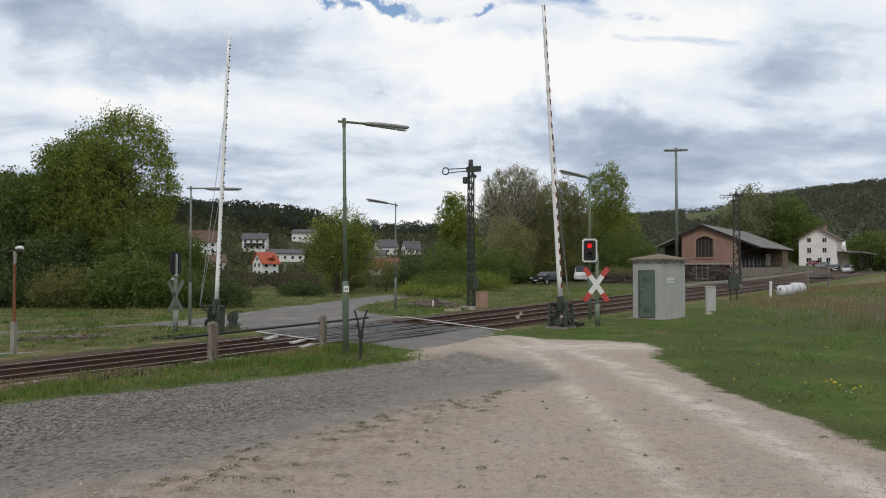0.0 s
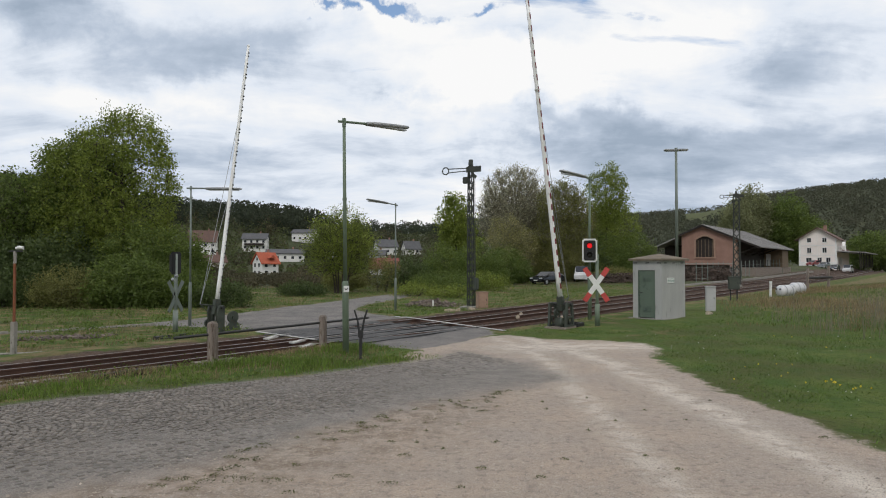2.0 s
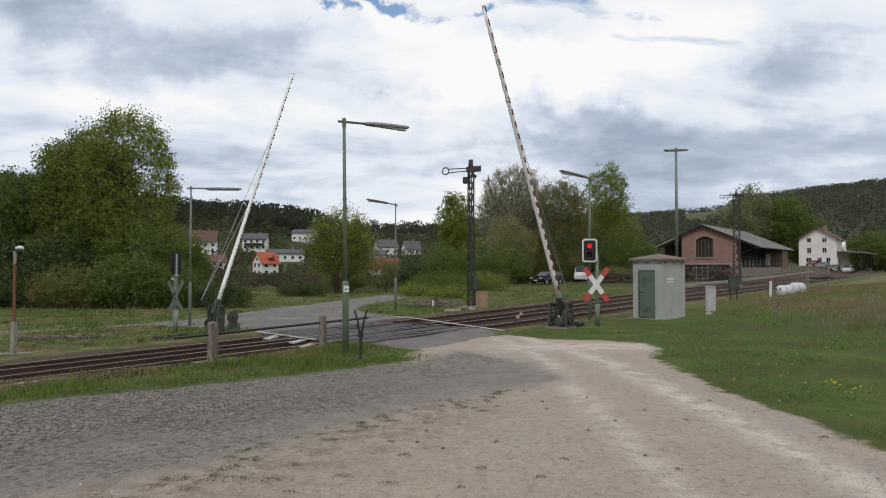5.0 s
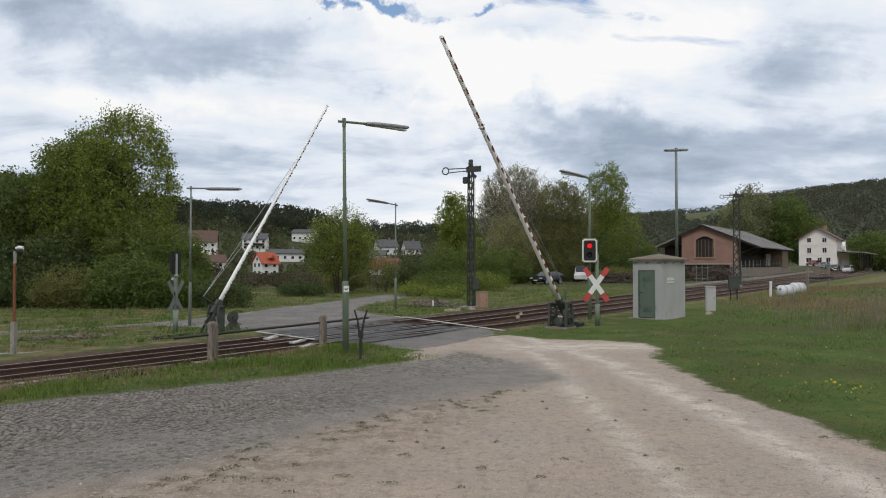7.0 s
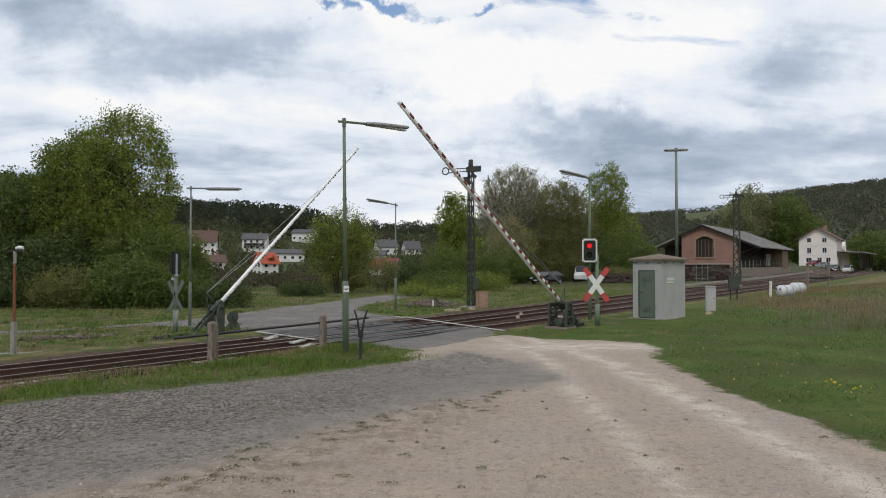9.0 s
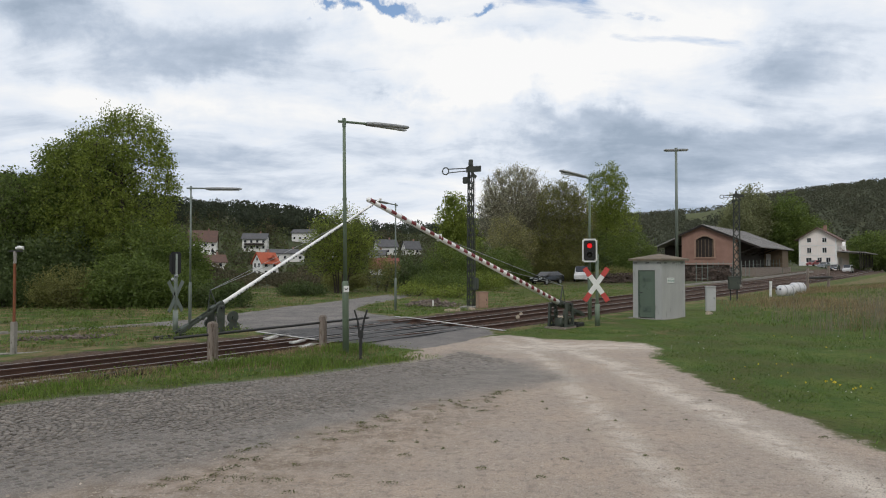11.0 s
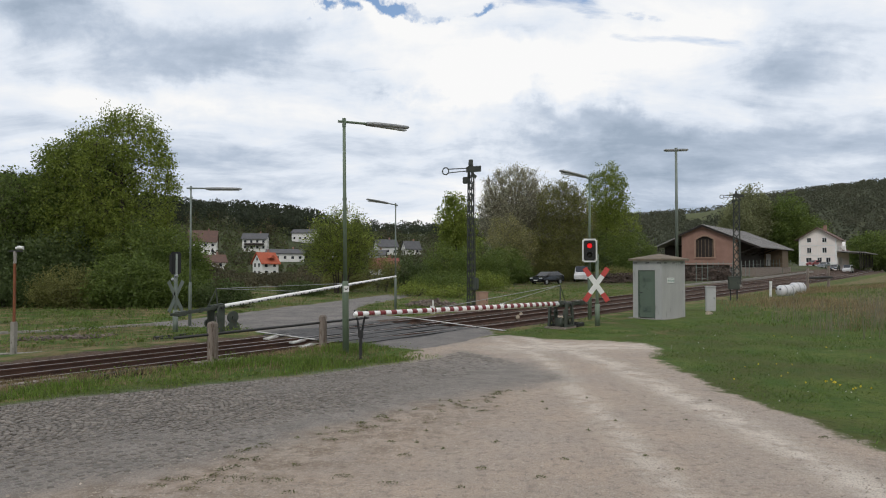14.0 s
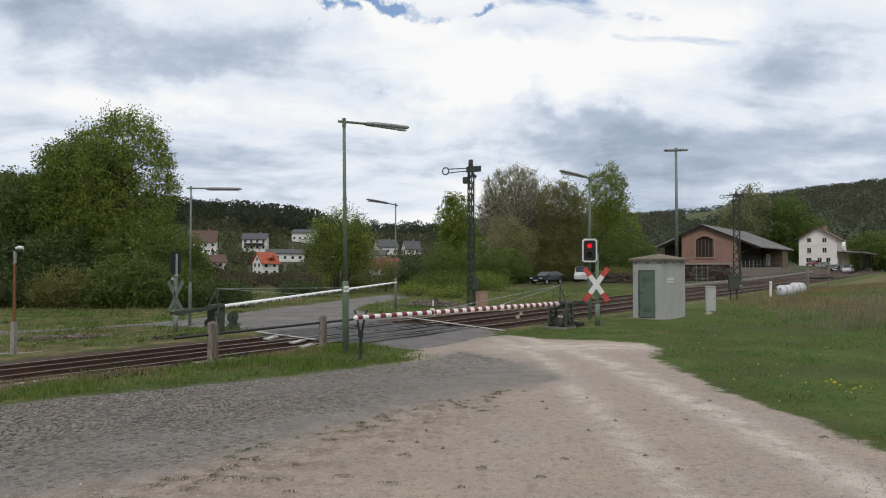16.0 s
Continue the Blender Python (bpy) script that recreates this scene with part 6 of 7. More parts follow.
def house(u, dist, w, d, h, rh, colour, turn):
    x = u * dist
    th = thing("house", pose(x, dist, gz(x, dist) - (1.2 if colour == "orange" else 0.2), 0, 0, turn), {"orange": "white house with a bright orange tiled roof on the slope", "red": "white timbered house with a dark red roof", "slate": "white house with a dark slate roof on the slope", "brown": "pale house with a brown tiled roof on the slope"}[colour], "house", "village houses")
    rm = {"orange": M_ROOFORANGE, "red": M_ROOFRED, "slate": M_ROOFSLATE, "brown": M_ROOFBROWN}[colour]
    body = part("wall", gable_wall_mesh(d, w, h, rh, -3), M_OFFWHITE, th)
    body.matrix_basis = pose(-w / 2, d / 2, 0, 0, 0, -90)
    sl = rh / (d / 2)
    for sgn in (-1, 1):
        bm = B()
        t = 0.22
        e = d / 2 + 0.6
        y0, y1 = 0.0, sgn * e
        z0, z1 = h + rh, h - 0.6 * sl
        vs = [bm.verts.new((xx, yy, zz)) for xx in (-w / 2 - 0.5, w / 2 + 0.5) for yy, zz in ((y0, z0), (y1, z1), (y1, z1 + t), (y0, z0 + t))]
        for q in ((0, 1, 2, 3), (7, 6, 5, 4), (0, 4, 5, 1), (1, 5, 6, 2), (2, 6, 7, 3), (3, 7, 4, 0)):
            bm.faces.new([vs[i] for i in q])
        part("roof", bm, rm, th)
    for zz in ((1.5,) if h < 4 else (1.5, 3.7) if h < 5 else (1.4, 4.0)):
        if zz + 0.6 > h:
            continue
        n = max(2, int(w / 2.6))
        for i in range(n):
            window(th, -w / 2 + (i + 0.5) * w / n, -d / 2, zz, 1.05, 1.15, bars=False)
        for yy in (-d * 0.22, d * 0.22):
            window(th, -w / 2, yy, zz, 1.0, 1.2, "y", -1, bars=False)
            window(th, w / 2, yy, zz, 1.0, 1.2, "y", 1, bars=False)
    if rh > 2.2:
        window(th, -w / 2, 0, h + rh * 0.35, 0.9, 1.0, "y", -1, bars=False)
    part("chimney", box(B(), (w * 0.2, 0.4, h + rh + 0.4), (0.6, 0.6, 1.3), 0, 0.03), M_BRICKW, th)
    if colour == "orange":
        part("dormer", prism(B(), [(-1.1, 0), (1.1, 0), (0, 1.1)], -2.2, 0.0), rm, th).matrix_basis = pose(0.6, -0.9, h + rh * 0.42)
    if colour == "slate" and h > 5:
        part("balcony", box(B(), (0, -d / 2 - 0.7, 2.7), (w * 0.8, 1.3, 0.9), 0, 0.04), M_DARKWOOD, th)
    if colour == "red":
        bm = B()
        for i in range(6):
            box(bm, (-w / 2 + i * w / 5, -d / 2 - 0.03, h / 2), (0.16, 0.06, h))
        part("timber_frame", bm, M_DARKWOOD, th)


for hrow in HOUSES:
    house(*hrow)


# ---- vehicles ----
def car(m, paint, label, kind="hatch"):
    th = thing("car", m, label, "car", "parked cars")
    if kind == "van":
        body = [(-2.3, 0.35), (2.2, 0.35), (2.28, 0.75), (2.1, 1.0), (1.5, 1.15), (0.95, 1.88), (-2.2, 1.95), (-2.32, 1.2)]
        glass = [(0.98, 1.2), (1.38, 1.2), (0.86, 1.78), (-2.0, 1.82), (-2.1, 1.25)]
    else:
        body = [(-2.2, 0.32), (2.15, 0.32), (2.25, 0.6), (2.12, 0.8), (1.0, 0.95), (0.25, 1.40), (-1.3, 1.45), (-2.0, 1.05), (-2.25, 0.95), (-2.28, 0.6)]
        glass = [(0.85, 0.97), (0.22, 1.33), (-1.25, 1.38), (-1.8, 1.02)]
    bm = prism(B(), body, -0.86, 0.86)
    for v in bm.verts:
        if v.co.z > 1.1:
            v.co.y *= 0.82
    bmesh.ops.bevel(bm, geom=list(bm.edges), offset=0.07, segments=2, affect="EDGES")
    bd = part("body", bm, paint, th)
    for sy in (-1, 1):
        bm = prism(B(), glass, sy * 0.8 - 0.02, sy * 0.8 + 0.02)
        for v in bm.verts:
            v.co.y += sy * (0.075 - 0.26 * max(0, v.co.z - 0.97))
        part("side_window", bm, M_GLASSD, th)
    if kind != "van":
        part("windscreen", box(B(), (0.66, 0, 1.19), (0.86, 1.3, 0.03), 0, 0.01, 31), M_GLASSD, th)
        part("rear_window", box(B(), (-1.68, 0, 1.27), (0.75, 1.25, 0.03), 0, 0.01, -30), M_GLASSD, th)
    else:
        part("windscreen", box(B(), (1.27, 0, 1.54), (0.86, 1.35, 0.03), 0, 0.01, 53), M_GLASSD, th)
    for sx in (-1.35, 1.38):
        for sy in (-0.8, 0.8):
            wh = part("wheel", tube(B(), [(sx, sy - 0.1, 0.31), (sx, sy + 0.1, 0.31)], 0.31, 18), M_TYRE, th, "black tyre")
            part("rim", tube(B(), [(sx, sy - 0.11, 0.31), (sx, sy + 0.11, 0.31)], 0.2, 14), M_GALV, wh, "grey wheel rim")
    for sy in (-0.62, 0.62):
        part("headlight", box(B(), (2.14, sy, 0.7), (0.16, 0.36, 0.14), 0, 0.03), M_DIFF, th)
        part("tail_light", box(B(), (-2.22, sy, 0.85), (0.12, 0.24, 0.2), 0, 0.03), M_CROSSRED, th)
    part("number_plate", box(B(), (2.25, 0, 0.48), (0.05, 0.5, 0.11), 0, 0.01), M_WHITE, th, "blank white plate")
    part("bumper", box(B(), (2.2, 0, 0.42), (0.14, 1.6, 0.22), 0, 0.05), paint, th)
    return th


P_BLACK = mat("car_black", (0.006, 0.007, 0.009), None, 1, 0.25, 0, coat=0.6)
P_WHITE = mat("car_white", (0.7, 0.7, 0.7), None, 1, 0.3, 0, coat=1.0)
P_RED = mat("car_red", (0.28, 0.02, 0.02), None, 1, 0.3, 0, coat=1.0)
P_GREY = mat("car_grey", (0.06, 0.07, 0.085), None, 1, 0.3, 0, coat=1.0)
P_SILVER = mat("car_silver", (0.35, 0.37, 0.39), None, 1, 0.3, 0, metal=0.6, coat=1.0)
CX, CY = 11.6, 74.5
car(pose(CX, CY, gz(CX, CY), 0, 0, 228), P_BLACK, "shiny black car parked beyond the tracks")
VX, VY = 17.0, 82.0
car(pose(VX, VY, gz(VX, VY), 0, 0, 258), P_WHITE, "white van parked behind the shrubs", "van")
for u, dd, a, p, kd, lb in ((0.556, 163, 215, P_RED, "hatch", "red car parked before the station"), (0.571, 160, 225, P_SILVER, "hatch", "silver car parked before the station"), (0.587, 158, 230, P_GREY, "hatch", "dark grey car parked before the station"),
                            (0.607, 157, 230, P_WHITE, "van", "white van parked under the platform canopy"), (0.42, 99, 230, P_SILVER, "hatch", "silver car parked before the goods shed"), (0.405, 98, 240, P_GREY, "hatch", "dark car parked before the goods shed"),
                            (0.488, 125, 235, P_SILVER, "hatch", "pale car parked beyond the shed")):
    car(pose(u * dd, dd, gz(u * dd, dd), 0, 0, a), p, lb, kd)


# ---- fence and loading ramp before the shed ----
def yard_fence():
    th = thing("yard_fence", Matrix(), "galvanised post fence between the tracks and the yard", "fence")
    pts = [(29.8 + 28.5 * t, 78.5 + 36 * t) for t in np.linspace(0, 1, 22)]
    for x, y in pts:
        z = gz(x, y)
        part("fence_post", tube(B(), [(x, y, z - 0.1), (x, y, z + 2.35)], 0.042, 6), M_GREYPOLE, th)
    for hz in (0.35, 1.7):
        part("fence_wire", tube(B(), [(x, y, gz(x, y) + hz) for x, y in pts], 0.014, 4), M_GREYPOLE, th)
    rp = thing("loading_ramp", pose(33.0, 86, gz(33, 86), 0, 0, 12), "dark stone loading ramp with a pale coping", "ramp")
    part("ramp_wall", box(B(), (0, 0.4, 0.85), (8.0, 2.2, 2.1), 0, 0.05), M_BARK, rp)
    part("coping", box(B(), (0, -0.1, 2.05), (8.3, 2.4, 0.14), 0, 0.03), M_CONC, rp)
    pf = thing("platform_edge", Matrix(), "low pale platform kerb beside the tracks", "platform", kind="structure")
    bm = B()
    for s0 in np.arange(62, 150, 4.0):
        xx, yy = tw(s0 + 2, -20.2)
        box(bm, (xx, yy, gz(xx, yy) + 0.02), (3.95, 0.4, 0.3), TRACK, 0.02)
    part("kerb", bm, M_CONC, pf)


yard_fence()

# ---- heaps, boxes and odd stones ----
M_BRUSH = mat("dead_brushwood", (0.13, 0.095, 0.075), (0.08, 0.06, 0.05), 2, 0.95, 0.2, island=0.45)


def brush_heap(x, y, rz, lx, ly, h, seed):
    """A long heap of dead branches."""
    rng = np.random.default_rng(seed)
    th = thing("brushwood_heap", pose(x, y, gz(x, y), 0, 0, rz), "long dark brown heap of dead brushwood", "heap", "brushwood heaps")
    bm = B()
    for _ in range(int(90 * lx)):
        a, b = rng.uniform(-1, 1), rng.uniform(-1, 1)
        top = h * (1 - abs(b) ** 2) * (0.75 + 0.25 * math.sin(a * 5 + seed)) * (1 - a ** 6)
        c = Vector((a * lx / 2, b * ly / 2, top * rng.uniform(0.15, 1)))
        w = Vector(rng.normal(size=3)) * Vector((1, 0.7, 0.45)).length * 0.32
        w.z *= 0.5
        tube(bm, [c - w, c + w * 0.2 + Vector((0, 0, 0.05)), c + w], [0.04, 0.03, 0.012], 3, False)
    tagged(part("branch_mass", bm, M_BRUSH, th), kind="stuff")
    v, f = quads(rng, np.stack([rng.uniform(-0.5, 0.5, 900) * lx, rng.uniform(-0.4, 0.4, 900) * ly, rng.uniform(0.1, 0.9, 900) * h], 1), 0.22, 0.7)
    lv = new("dead_leaves", raw_mesh("dead_leaves", v.tolist(), f.tolist(), M_BRUSH))
    lv.parent = th
    tagged(lv, kind="stuff")


brush_heap(19.2, 75.5, 12, 5.6, 2.2, 1.25, 4)
brush_heap(32.6, 83.6, 12, 8.4, 2.2, 1.9, 6)
rng5 = np.random.default_rng(77)
hp = thing("rubble_heap", pose(-0.6, 38.0, gz(-0.6, 38)), "low heap of grey-brown rubble and twigs", "heap")
bm = B()
for i in range(190):
    a, r = rng5.uniform(0, 6.28), rng5.uniform(0, 1) ** 0.6
    sz = rng5.uniform(0.06, 0.16)
    box(bm, (1.7 * r * math.cos(a), 1.0 * r * math.sin(a), 0.34 * (1 - r) * rng5.uniform(0.5, 1.1) + 0.02), (sz * 2.2, sz, sz), rng5.uniform(0, 180), 0, rng5.uniform(-40, 40), rng5.uniform(-30, 30))
part("rubble_mass", bm, mat("rubble", (0.17, 0.135, 0.115), (0.12, 0.095, 0.08), 3, 0.95, 0.3, island=0.4), hp)
simple_box("signal_drive", pose(1.95, 33.4, gz(1.95, 33.4), 0, 0, 20), (0.5, 0.4, 0.8), M_BRICKD, "rusty brown box at the foot of the signal", "box")
for x, y, sx, rz in ((0.5, 31.8, 0.55, 30), (0.75, 31.9, 0.4, 80), (1.35, 31.6, 0.35, 10), (4.55, 25.7, 0.32, 15), (3.25, 27.8, 0.2, 60), (2.95, 26.4, 0.16, 10), (11.0, 27.6, 0.35, 40), (0.2, 32.5, 0.3, 0)):
    bm = box(B(), (0, 0, 0.05), (sx, sx * 0.55, 0.18), 0, 0.04, 8)
    whole("pale_stone", bm, mat("pale_stone", (0.5, 0.42, 0.32), (0.4, 0.34, 0.27), 5, 0.9, 0.3) if "pale_stone" not in bpy.data.materials else bpy.data.materials["pale_stone"], pose(x, y, gz(x, y) - 0.03, 0, 0, rz), "pale cut stone lying beside the track", "stone", "pale stones")
st = thing("marker_stub", pose(-0.55, 37.0, gz(-0.55, 37)), "small white marker stub in the grass", "post")
part("shaft", box(B(), (0, 0, 0.15), (0.08, 0.08, 0.4), 0, 0.012), M_WHITE, st)
part("cap", box(B(), (0, 0, 0.36), (0.09, 0.09, 0.03), 0, 0.008), M_WHITE, st)
# old kerb of the side path and a strip of rubble beside it
kb = thing("path_kerb", Matrix(), "sunken pale kerb stones along an overgrown path", "kerb", kind="structure")
for i in range(14):
    t = (i + 0.5) / 14
    x, y = -17.5 + 6.3 * t, 20.4 + 5.6 * t
    part("kerb_stone", box(B(), (x, y, gz(x, y) + 0.03 + random.uniform(-0.02, 0.01)), (0.57, 0.13, 0.12), math.degrees(math.atan2(5.6, 6.3)) + random.uniform(-2, 2), 0.02), M_CONC, kb)
bm = B()
for i in range(260):
    t, q = rng5.uniform(0, 1), rng5.normal() * 0.28
    x, y = -13.2 + 2.2 * t + 0.3 * q, 21.0 + 1.0 * t + q
    sz = rng5.uniform(0.03, 0.09)
    box(bm, (x, y, gz(x, y) + sz * 0.4), (sz * 1.6, sz, sz), rng5.uniform(0, 180), 0, rng5.uniform(-30, 30))
whole("rubble_strip", bm, bpy.data.materials["rubble"], Matrix(), "strip of grey rubble in the grass beyond the line", "rubble", kind="stuff")
# low kerb pipe in the grass beyond the line
bm = tube(B(), [(-14.5, 15.5, -0.12), (-10.3, 16.9, -0.14), (-8.9, 17.9, -0.16)], 0.035, 6)
whole("cable_duct", bm, M_CONC, Matrix(), "pale narrow cable duct in the grass beyond the line", "duct")

# old timbers along the near edge of the ballast
for i, (s0, o0, ln) in enumerate(((4.6, -12.75, 2.2), (6.9, -12.62, 1.6), (8.6, -12.5, 1.1), (2.4, -12.9, 1.8))):
    x, y = tw(s0, o0)
    bm = box(B(), (0, 0, 0), (ln, 0.2, 0.16), 0, 0.025)
    whole("old_timber", bm, M_SLEEPER if i % 2 else M_STAIN, pose(x, y, gz(x, y) - 0.03, 3, random.uniform(-2, 2), TRACK + random.uniform(-4, 4)), "rotten timber lying along the ballast edge", "timber", "old timbers")


# ---- setts of the cobbled road ----
def setts():
    rng = np.random.default_rng(21)
    road = GROUND["cobbled_road"]
    d = Vector((0.74, 0.67))
    q = Vector((-0.67, 0.74))
    o = Vector((-5.2, 7.6))
    shapes = []
    for k in range(6):
        bm = box(B(), (0, 0, -0.03), (0.058 + 0.006 * (k % 3), 0.056 + 0.006 * (k % 2), 0.08))
        top = [v for v in bm.verts if v.co.z > 0]
        for v in top:
            v.co.x *= 0.86; v.co.y *= 0.84
            v.co.z += rng.uniform(-0.004, 0.004)
        shapes.append(finish(bm, "sett", M_SETTP))
    vs, fs, single = [], [], 0
    cells = []
    rows = np.arange(-6.5, 10.5, 0.076)
    for i, a in enumerate(rows):
        for b in np.arange(-3.6, 3.4, 0.073):
            bb = b + (0.036 if i % 2 else 0) + rng.normal() * 0.009
            arc = a + 0.30 * abs(math.sin(bb * 1.9)) + rng.normal() * 0.009
            p = o + d * arc + q * bb
            cells.append((p.x, p.y))
    cx, cy = np.array(cells).T
    sd = sdf(COBBLE, cx, cy)
    for (x, y), dist in zip(cells, sd):
        if dist < 0.02 or y < 4.5:
            continue
        # buried under dust towards the yard side and the crossing
        side = (Vector((x, y)) - o).dot(q)
        run = (Vector((x, y)) - o).dot(d)
        bury = 0.002 + 0.013 * noise.noise((x * 0.55, y * 0.55, 2.0)) + 0.009 * max(0.0, -side + 0.4) + 0.0024 * max(0.0, run - 1.5)
        z = gz(x, y) + 0.035 * noise.noise((x * 0.6, y * 0.6, 0)) * min(1, math.hypot(x, y) / 8) + 0.0165 - max(0, bury) * 1.0 + rng.normal() * 0.0045
        ang = math.atan2(d.y, d.x) + rng.normal() * 0.12
        if single < 300 and -4.2 < x < -2.8 and 8.0 < y < 9.6:
            ob = new("sett", shapes[int(rng.integers(6))])
            ob.parent = road
            ob.matrix_basis = pose(x, y, z - 0.01, rng.uniform(-3, 3), rng.uniform(-3, 3), math.degrees(ang))
            single += 1
            continue
        k = len(vs)
        c, s = math.cos(ang), math.sin(ang)
        hx, hy = rng.uniform(0.025, 0.036), rng.uniform(0.024, 0.033)
        tl = rng.normal(size=2) * 0.03
        for zz, f in ((-0.05, 1.0), (-0.004, 0.98), (0.004, 0.8)):
            for sx, sy in ((-1, -1), (1, -1), (1, 1), (-1, 1)):
                a, b = sx * hx * f, sy * hy * f
                vs.append((x + a * c - b * s, y + a * s + b * c, z + zz + tl[0] * a + tl[1] * b))
        for lv in (0, 4):
            for j in range(4):
                fs.append((k + lv + j, k + lv + (j + 1) % 4, k + lv + 4 + (j + 1) % 4, k + lv + 4 + j))
        fs.append((k + 8, k + 9, k + 10, k + 11))
    ob = new("setts", raw_mesh("setts", vs, fs, M_SETT))
    ob.parent = road
    tagged(ob, "worn grey stone setts", kind="stuff")


setts()


# ---- weeds, pebbles, flowers ----
def weeds():
    rng = np.random.default_rng(14)
    spots = [(-0.88, 8.62, 0.17), (-1.0, 6.62, 0.16), (-0.52, 6.42, 0.13), (-0.42, 7.35, 0.11), (-1.95, 6.55, 0.34), (-1.6, 6.5, 0.2), (-1.55, 7.0, 0.09), (-1.15, 8.35, 0.12), (-2.0, 7.25, 0.1), (-0.1, 9.0, 0.08),
             (0.4, 6.9, 0.09), (0.62, 7.9, 0.07), (0.95, 6.6, 0.09), (-1.4, 6.15, 0.12), (-2.35, 6.25, 0.14), (-0.85, 9.25, 0.14), (0.1, 10.3, 0.1), (-0.62, 7.9, 0.08), (0.0, 7.6, 0.07), (1.3, 7.2, 0.06), (4.85, 9.05, 0.2), (4.6, 8.1, 0.1)]
    rim = [(-3.1, 6.0), (-2.3, 7.8), (-1.3, 9.0), (0.0, 10.1), (1.3, 11.4)]
    for _ in range(60):
        t = rng.uniform(0, 3.999)
        (xa, ya), (xb, yb) = rim[int(t)], rim[int(t) + 1]
        q = abs(rng.normal()) * 0.45
        spots.append((xa + (xb - xa) * (t % 1) + 0.6 * q, ya + (yb - ya) * (t % 1) - 0.75 * q, rng.uniform(0.04, 0.15)))
    allv, allf = [], []
    for x, y, r in spots + [(rng.uniform(-3, 4.2), rng.uniform(5.8, 11.5), rng.uniform(0.02, 0.06)) for _ in range(26)]:
        if float(sdf(GRAVEL, np.array(x), np.array(y))) < 0.05:
            continue
        r *= 0.62
        n = int(14 + 330 * r)
        a, rr = rng.uniform(0, math.tau, n), rng.uniform(0, 1, n) ** 0.8 * r
        pts = np.stack([x + rr * np.cos(a) * 1.3, y + rr * np.sin(a) * 0.8, np.full(n, gz(x, y) + 0.008) + 0.03 * rng.random(n) * (1 - rr / r)], 1)
        v, f = quads(rng, pts, 0.022, 0.45)
        allf += (f + 4 * sum(len(q) // 4 for q in allv)).tolist()
        allv.append(v)
    tagged(new("weeds", raw_mesh("weeds", np.concatenate(allv).tolist(), allf, M_WEED)), "small green and brown weed tufts in the gravel yard", "weeds", kind="stuff")
    # pebbles
    n = 16000
    x, y = rng.uniform(-7, 6, n), 5.2 + 12 * rng.random(n) ** 1.6
    ok = sdf(GRAVEL, x, y) > -0.1
    x, y = x[ok], y[ok]
    vs, fs = [], []
    tri = [(0, 1, 2), (0, 2, 3), (0, 3, 4), (0, 4, 1)]
    for a, b in zip(x, y):
        s = rng.uniform(0.005, 0.014) * (1.7 if rng.random() < 0.05 else 1)
        k = len(vs)
        z = gz(a, b) + 0.035 * noise.noise((a * 0.6, b * 0.6, 0)) * min(1, math.hypot(a, b) / 8)
        t = rng.uniform(0, 1.5)
        vs.append((a, b, z + s * 0.8))
        for j in range(4):
            vs.append((a + s * 1.3 * math.cos(t + j * 1.57) * rng.uniform(0.7, 1.2), b + s * 1.3 * math.sin(t + j * 1.57), z - 0.003))
        fs += [(k + p, k + q, k + r) for p, q, r in tri]
    tagged(new("pebbles", raw_mesh("pebbles", vs, fs, mat("pebble", (0.40, 0.34, 0.28), (0.31, 0.265, 0.22), 9, 0.85, 0.1, island=0.35))), "loose pebbles and grit on the gravel yard", "gravel", kind="stuff")
    # dandelions and daisies in the lawn
    for name, mt, n, size, lb in (("dandelions", M_YELLOW, 26, 0.016, "yellow dandelions in the lawn"), ("daisies", M_PETAL, 60, 0.009, "small white daisies in the lawn")):
        cen = np.stack([rng.uniform(5, 12, n), rng.uniform(9, 20, n)], 1)
        if name == "dandelions":
            cen[:12] = np.array([6.7, 11.3]) + rng.normal(size=(12, 2)) * np.array([0.28, 0.35])
            cen[12:17] = np.array([6.6, 13.3]) + rng.normal(size=(5, 2)) * 0.3
        ok = sdf(GRAVEL, cen[:, 0], cen[:, 1]) < -0.2
        cen = cen[ok]
        pts = np.stack([cen[:, 0], cen[:, 1], land(cen[:, 0], cen[:, 1]) + 0.07], 1).repeat(6, 0)
        v, f = quads(rng, pts + rng.normal(size=pts.shape) * size * 0.3, size * 2, 0.8)
        tagged(new(name, raw_mesh(name, v.tolist(), f.tolist(), mt)), lb, "flowers", kind="stuff")
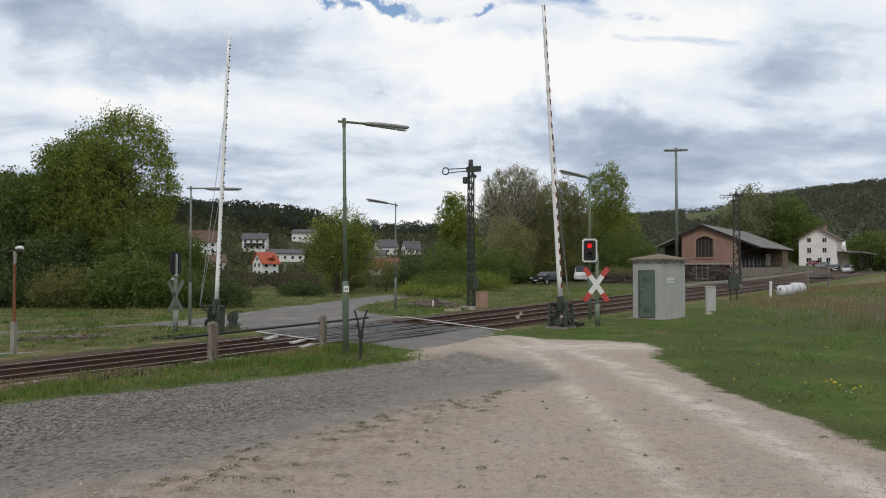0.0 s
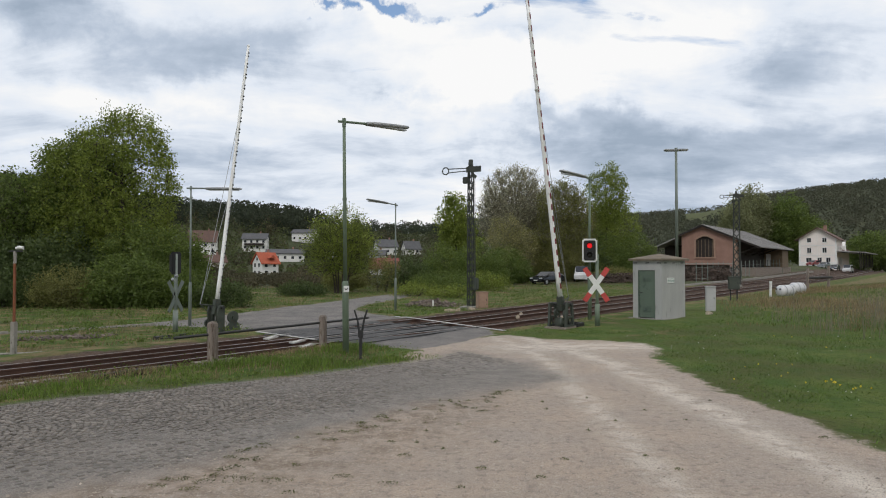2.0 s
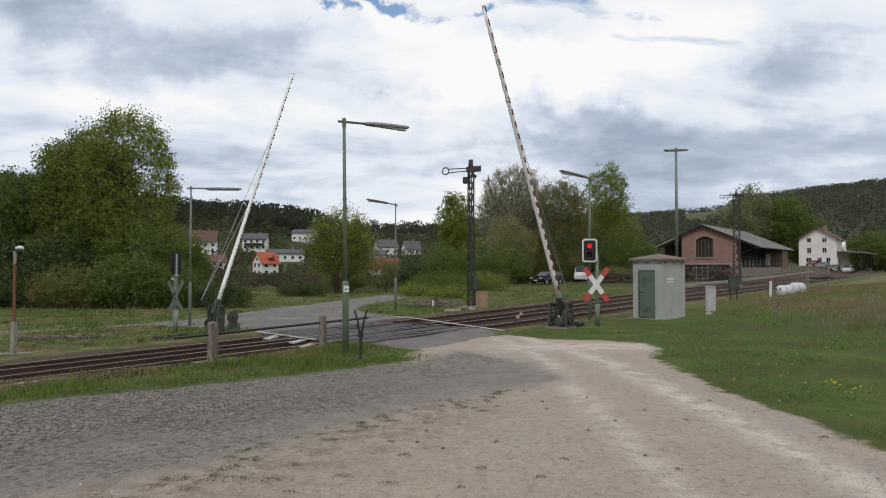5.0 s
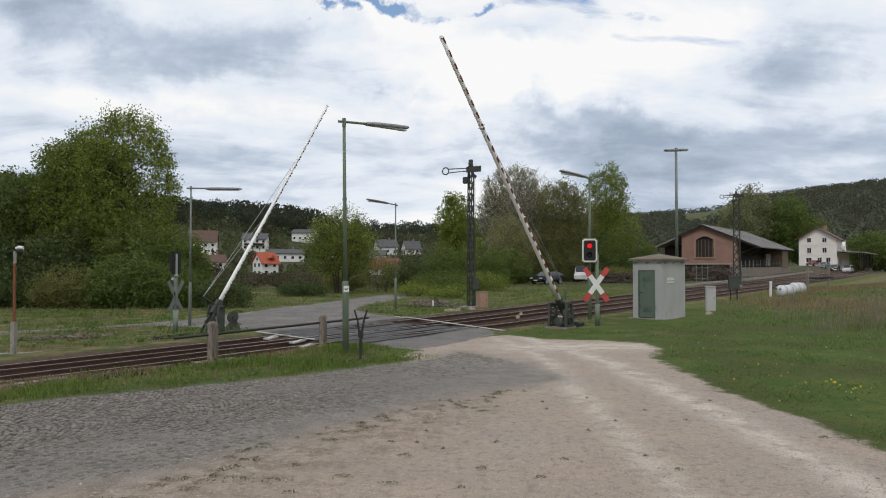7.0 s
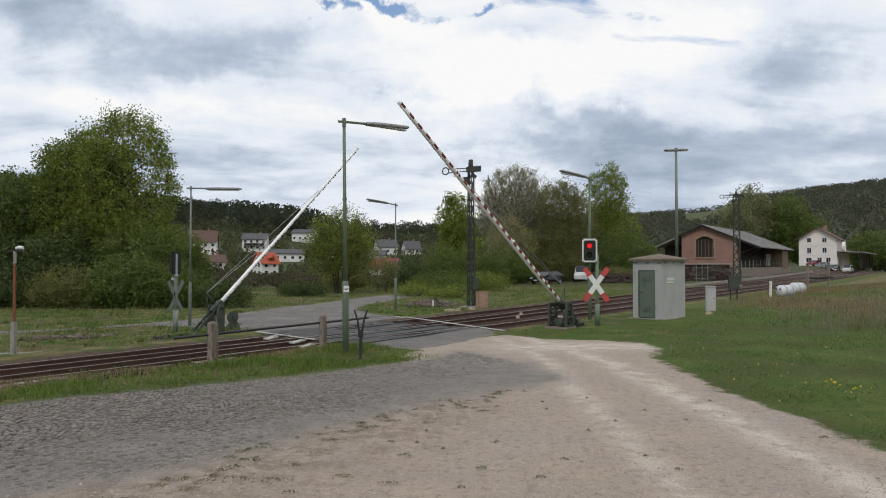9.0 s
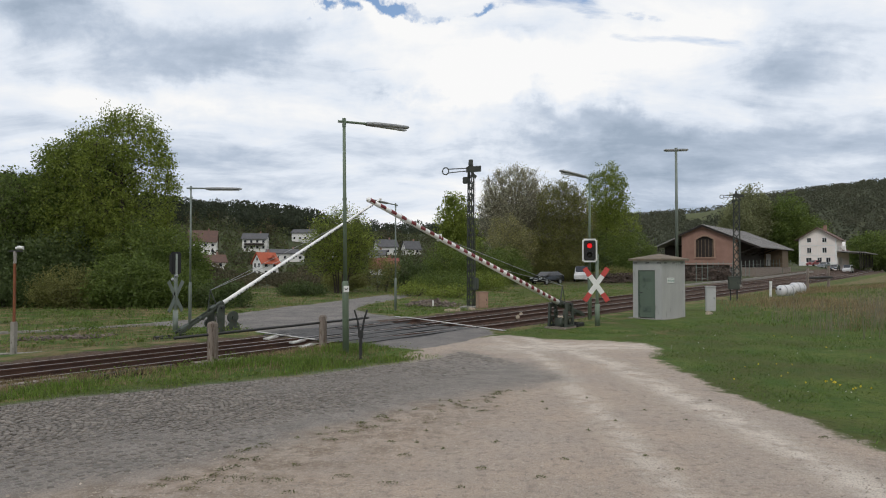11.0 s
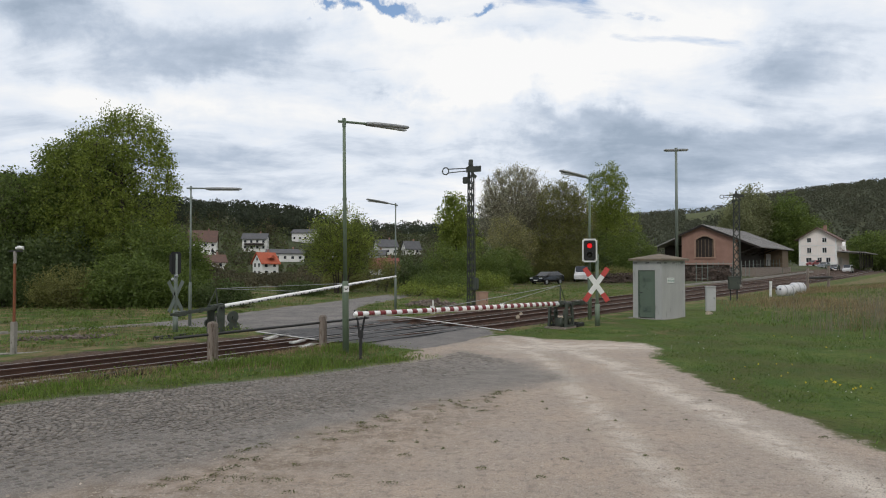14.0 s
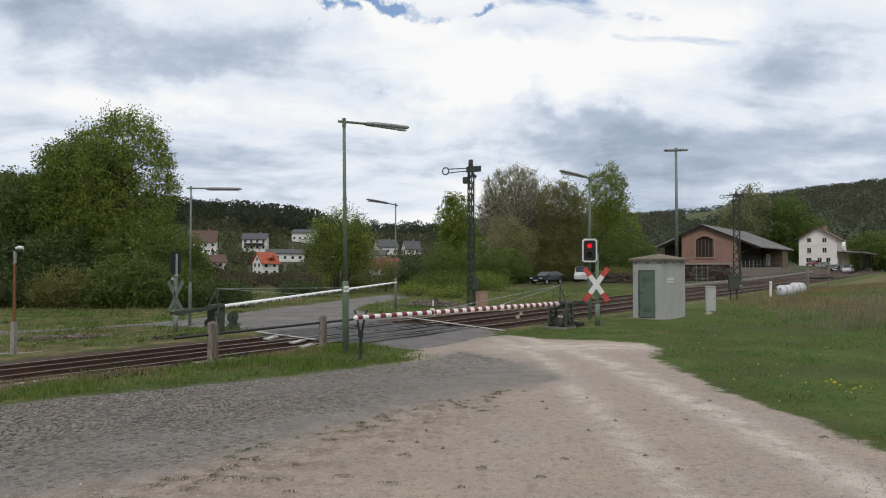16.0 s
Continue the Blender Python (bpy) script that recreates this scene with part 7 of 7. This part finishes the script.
    # tall bare weeds on the bank
    for k, (x, y) in enumerate(((12.4, 18.6), (13.6, 19.4), (14.8, 19.0), (11.4, 20.2), (13.0, 21.6), (14.6, 22.4), (15.6, 24.0), (12.2, 23.6), (17.0, 27.0))):
        bm = B()
        for i in range(26):
            a, b = rng.normal(size=2) * 0.35
            h = rng.uniform(0.5, 1.25)
            lx, ly = rng.normal(size=2) * 0.15
            z = gz(x, y)
            tube(bm, [(x + a, y + b, z - 0.05), (x + a + lx * 0.4, y + b + ly * 0.4, z + h * 0.6), (x + a + lx, y + b + ly, z + h)], [0.006, 0.005, 0.002], 3, False)
        whole("dry_weed", bm, M_TWIG, Matrix(), "tall bare dry weed stalks on the bank", "weed", kind="stuff")


weeds()


# ---- what moves ----
def motions():
    right = [(0.0, 83.2), (1.0, 80.4), (2.0, 76.9), (3.0, 72.4), (4.2, 66.3), (5.2, 59.9), (6.3, 51.9), (7.0, 47.0), (8.0, 39.5), (9.0, 31.7), (10.0, 23.9), (11.0, 16.4), (11.5, 12.9),
             (12.0, 9.4), (12.5, 5.9), (13.0, 3.0), (13.3, 1.35), (13.6, 0.2), (13.8, 0.45), (14.0, 1.4), (14.3, 2.6), (14.6, 3.0), (14.8, 2.85), (15.0, 2.3), (15.4, 1.05), (15.7, 0.3), (16.0, 0.95)]
    left = [(0.0, 87.4), (1.5, 84.0), (2.5, 80.6), (3.5, 76.7), (4.2, 73.7), (5.3, 67.6), (6.5, 60.3), (7.0, 57.1), (8.0, 50.0), (9.0, 43.0), (10.0, 35.4), (11.3, 25.3), (12.0, 19.9), (12.5, 15.8),
            (13.0, 12.3), (13.5, 8.9), (14.0, 5.6), (14.4, 3.3), (14.8, 1.3), (15.05, 0.75), (15.4, 2.0), (15.7, 3.2), (16.0, 3.9)]
    walk(BOOM_R, [(t, pose(0, 0, PIV_R, 0, -a, 0)) for t, a in right])
    walk(BOOM_L, [(t, pose(0, 0, PIV_L, 0, -a, 0)) for t, a in left])


motions()
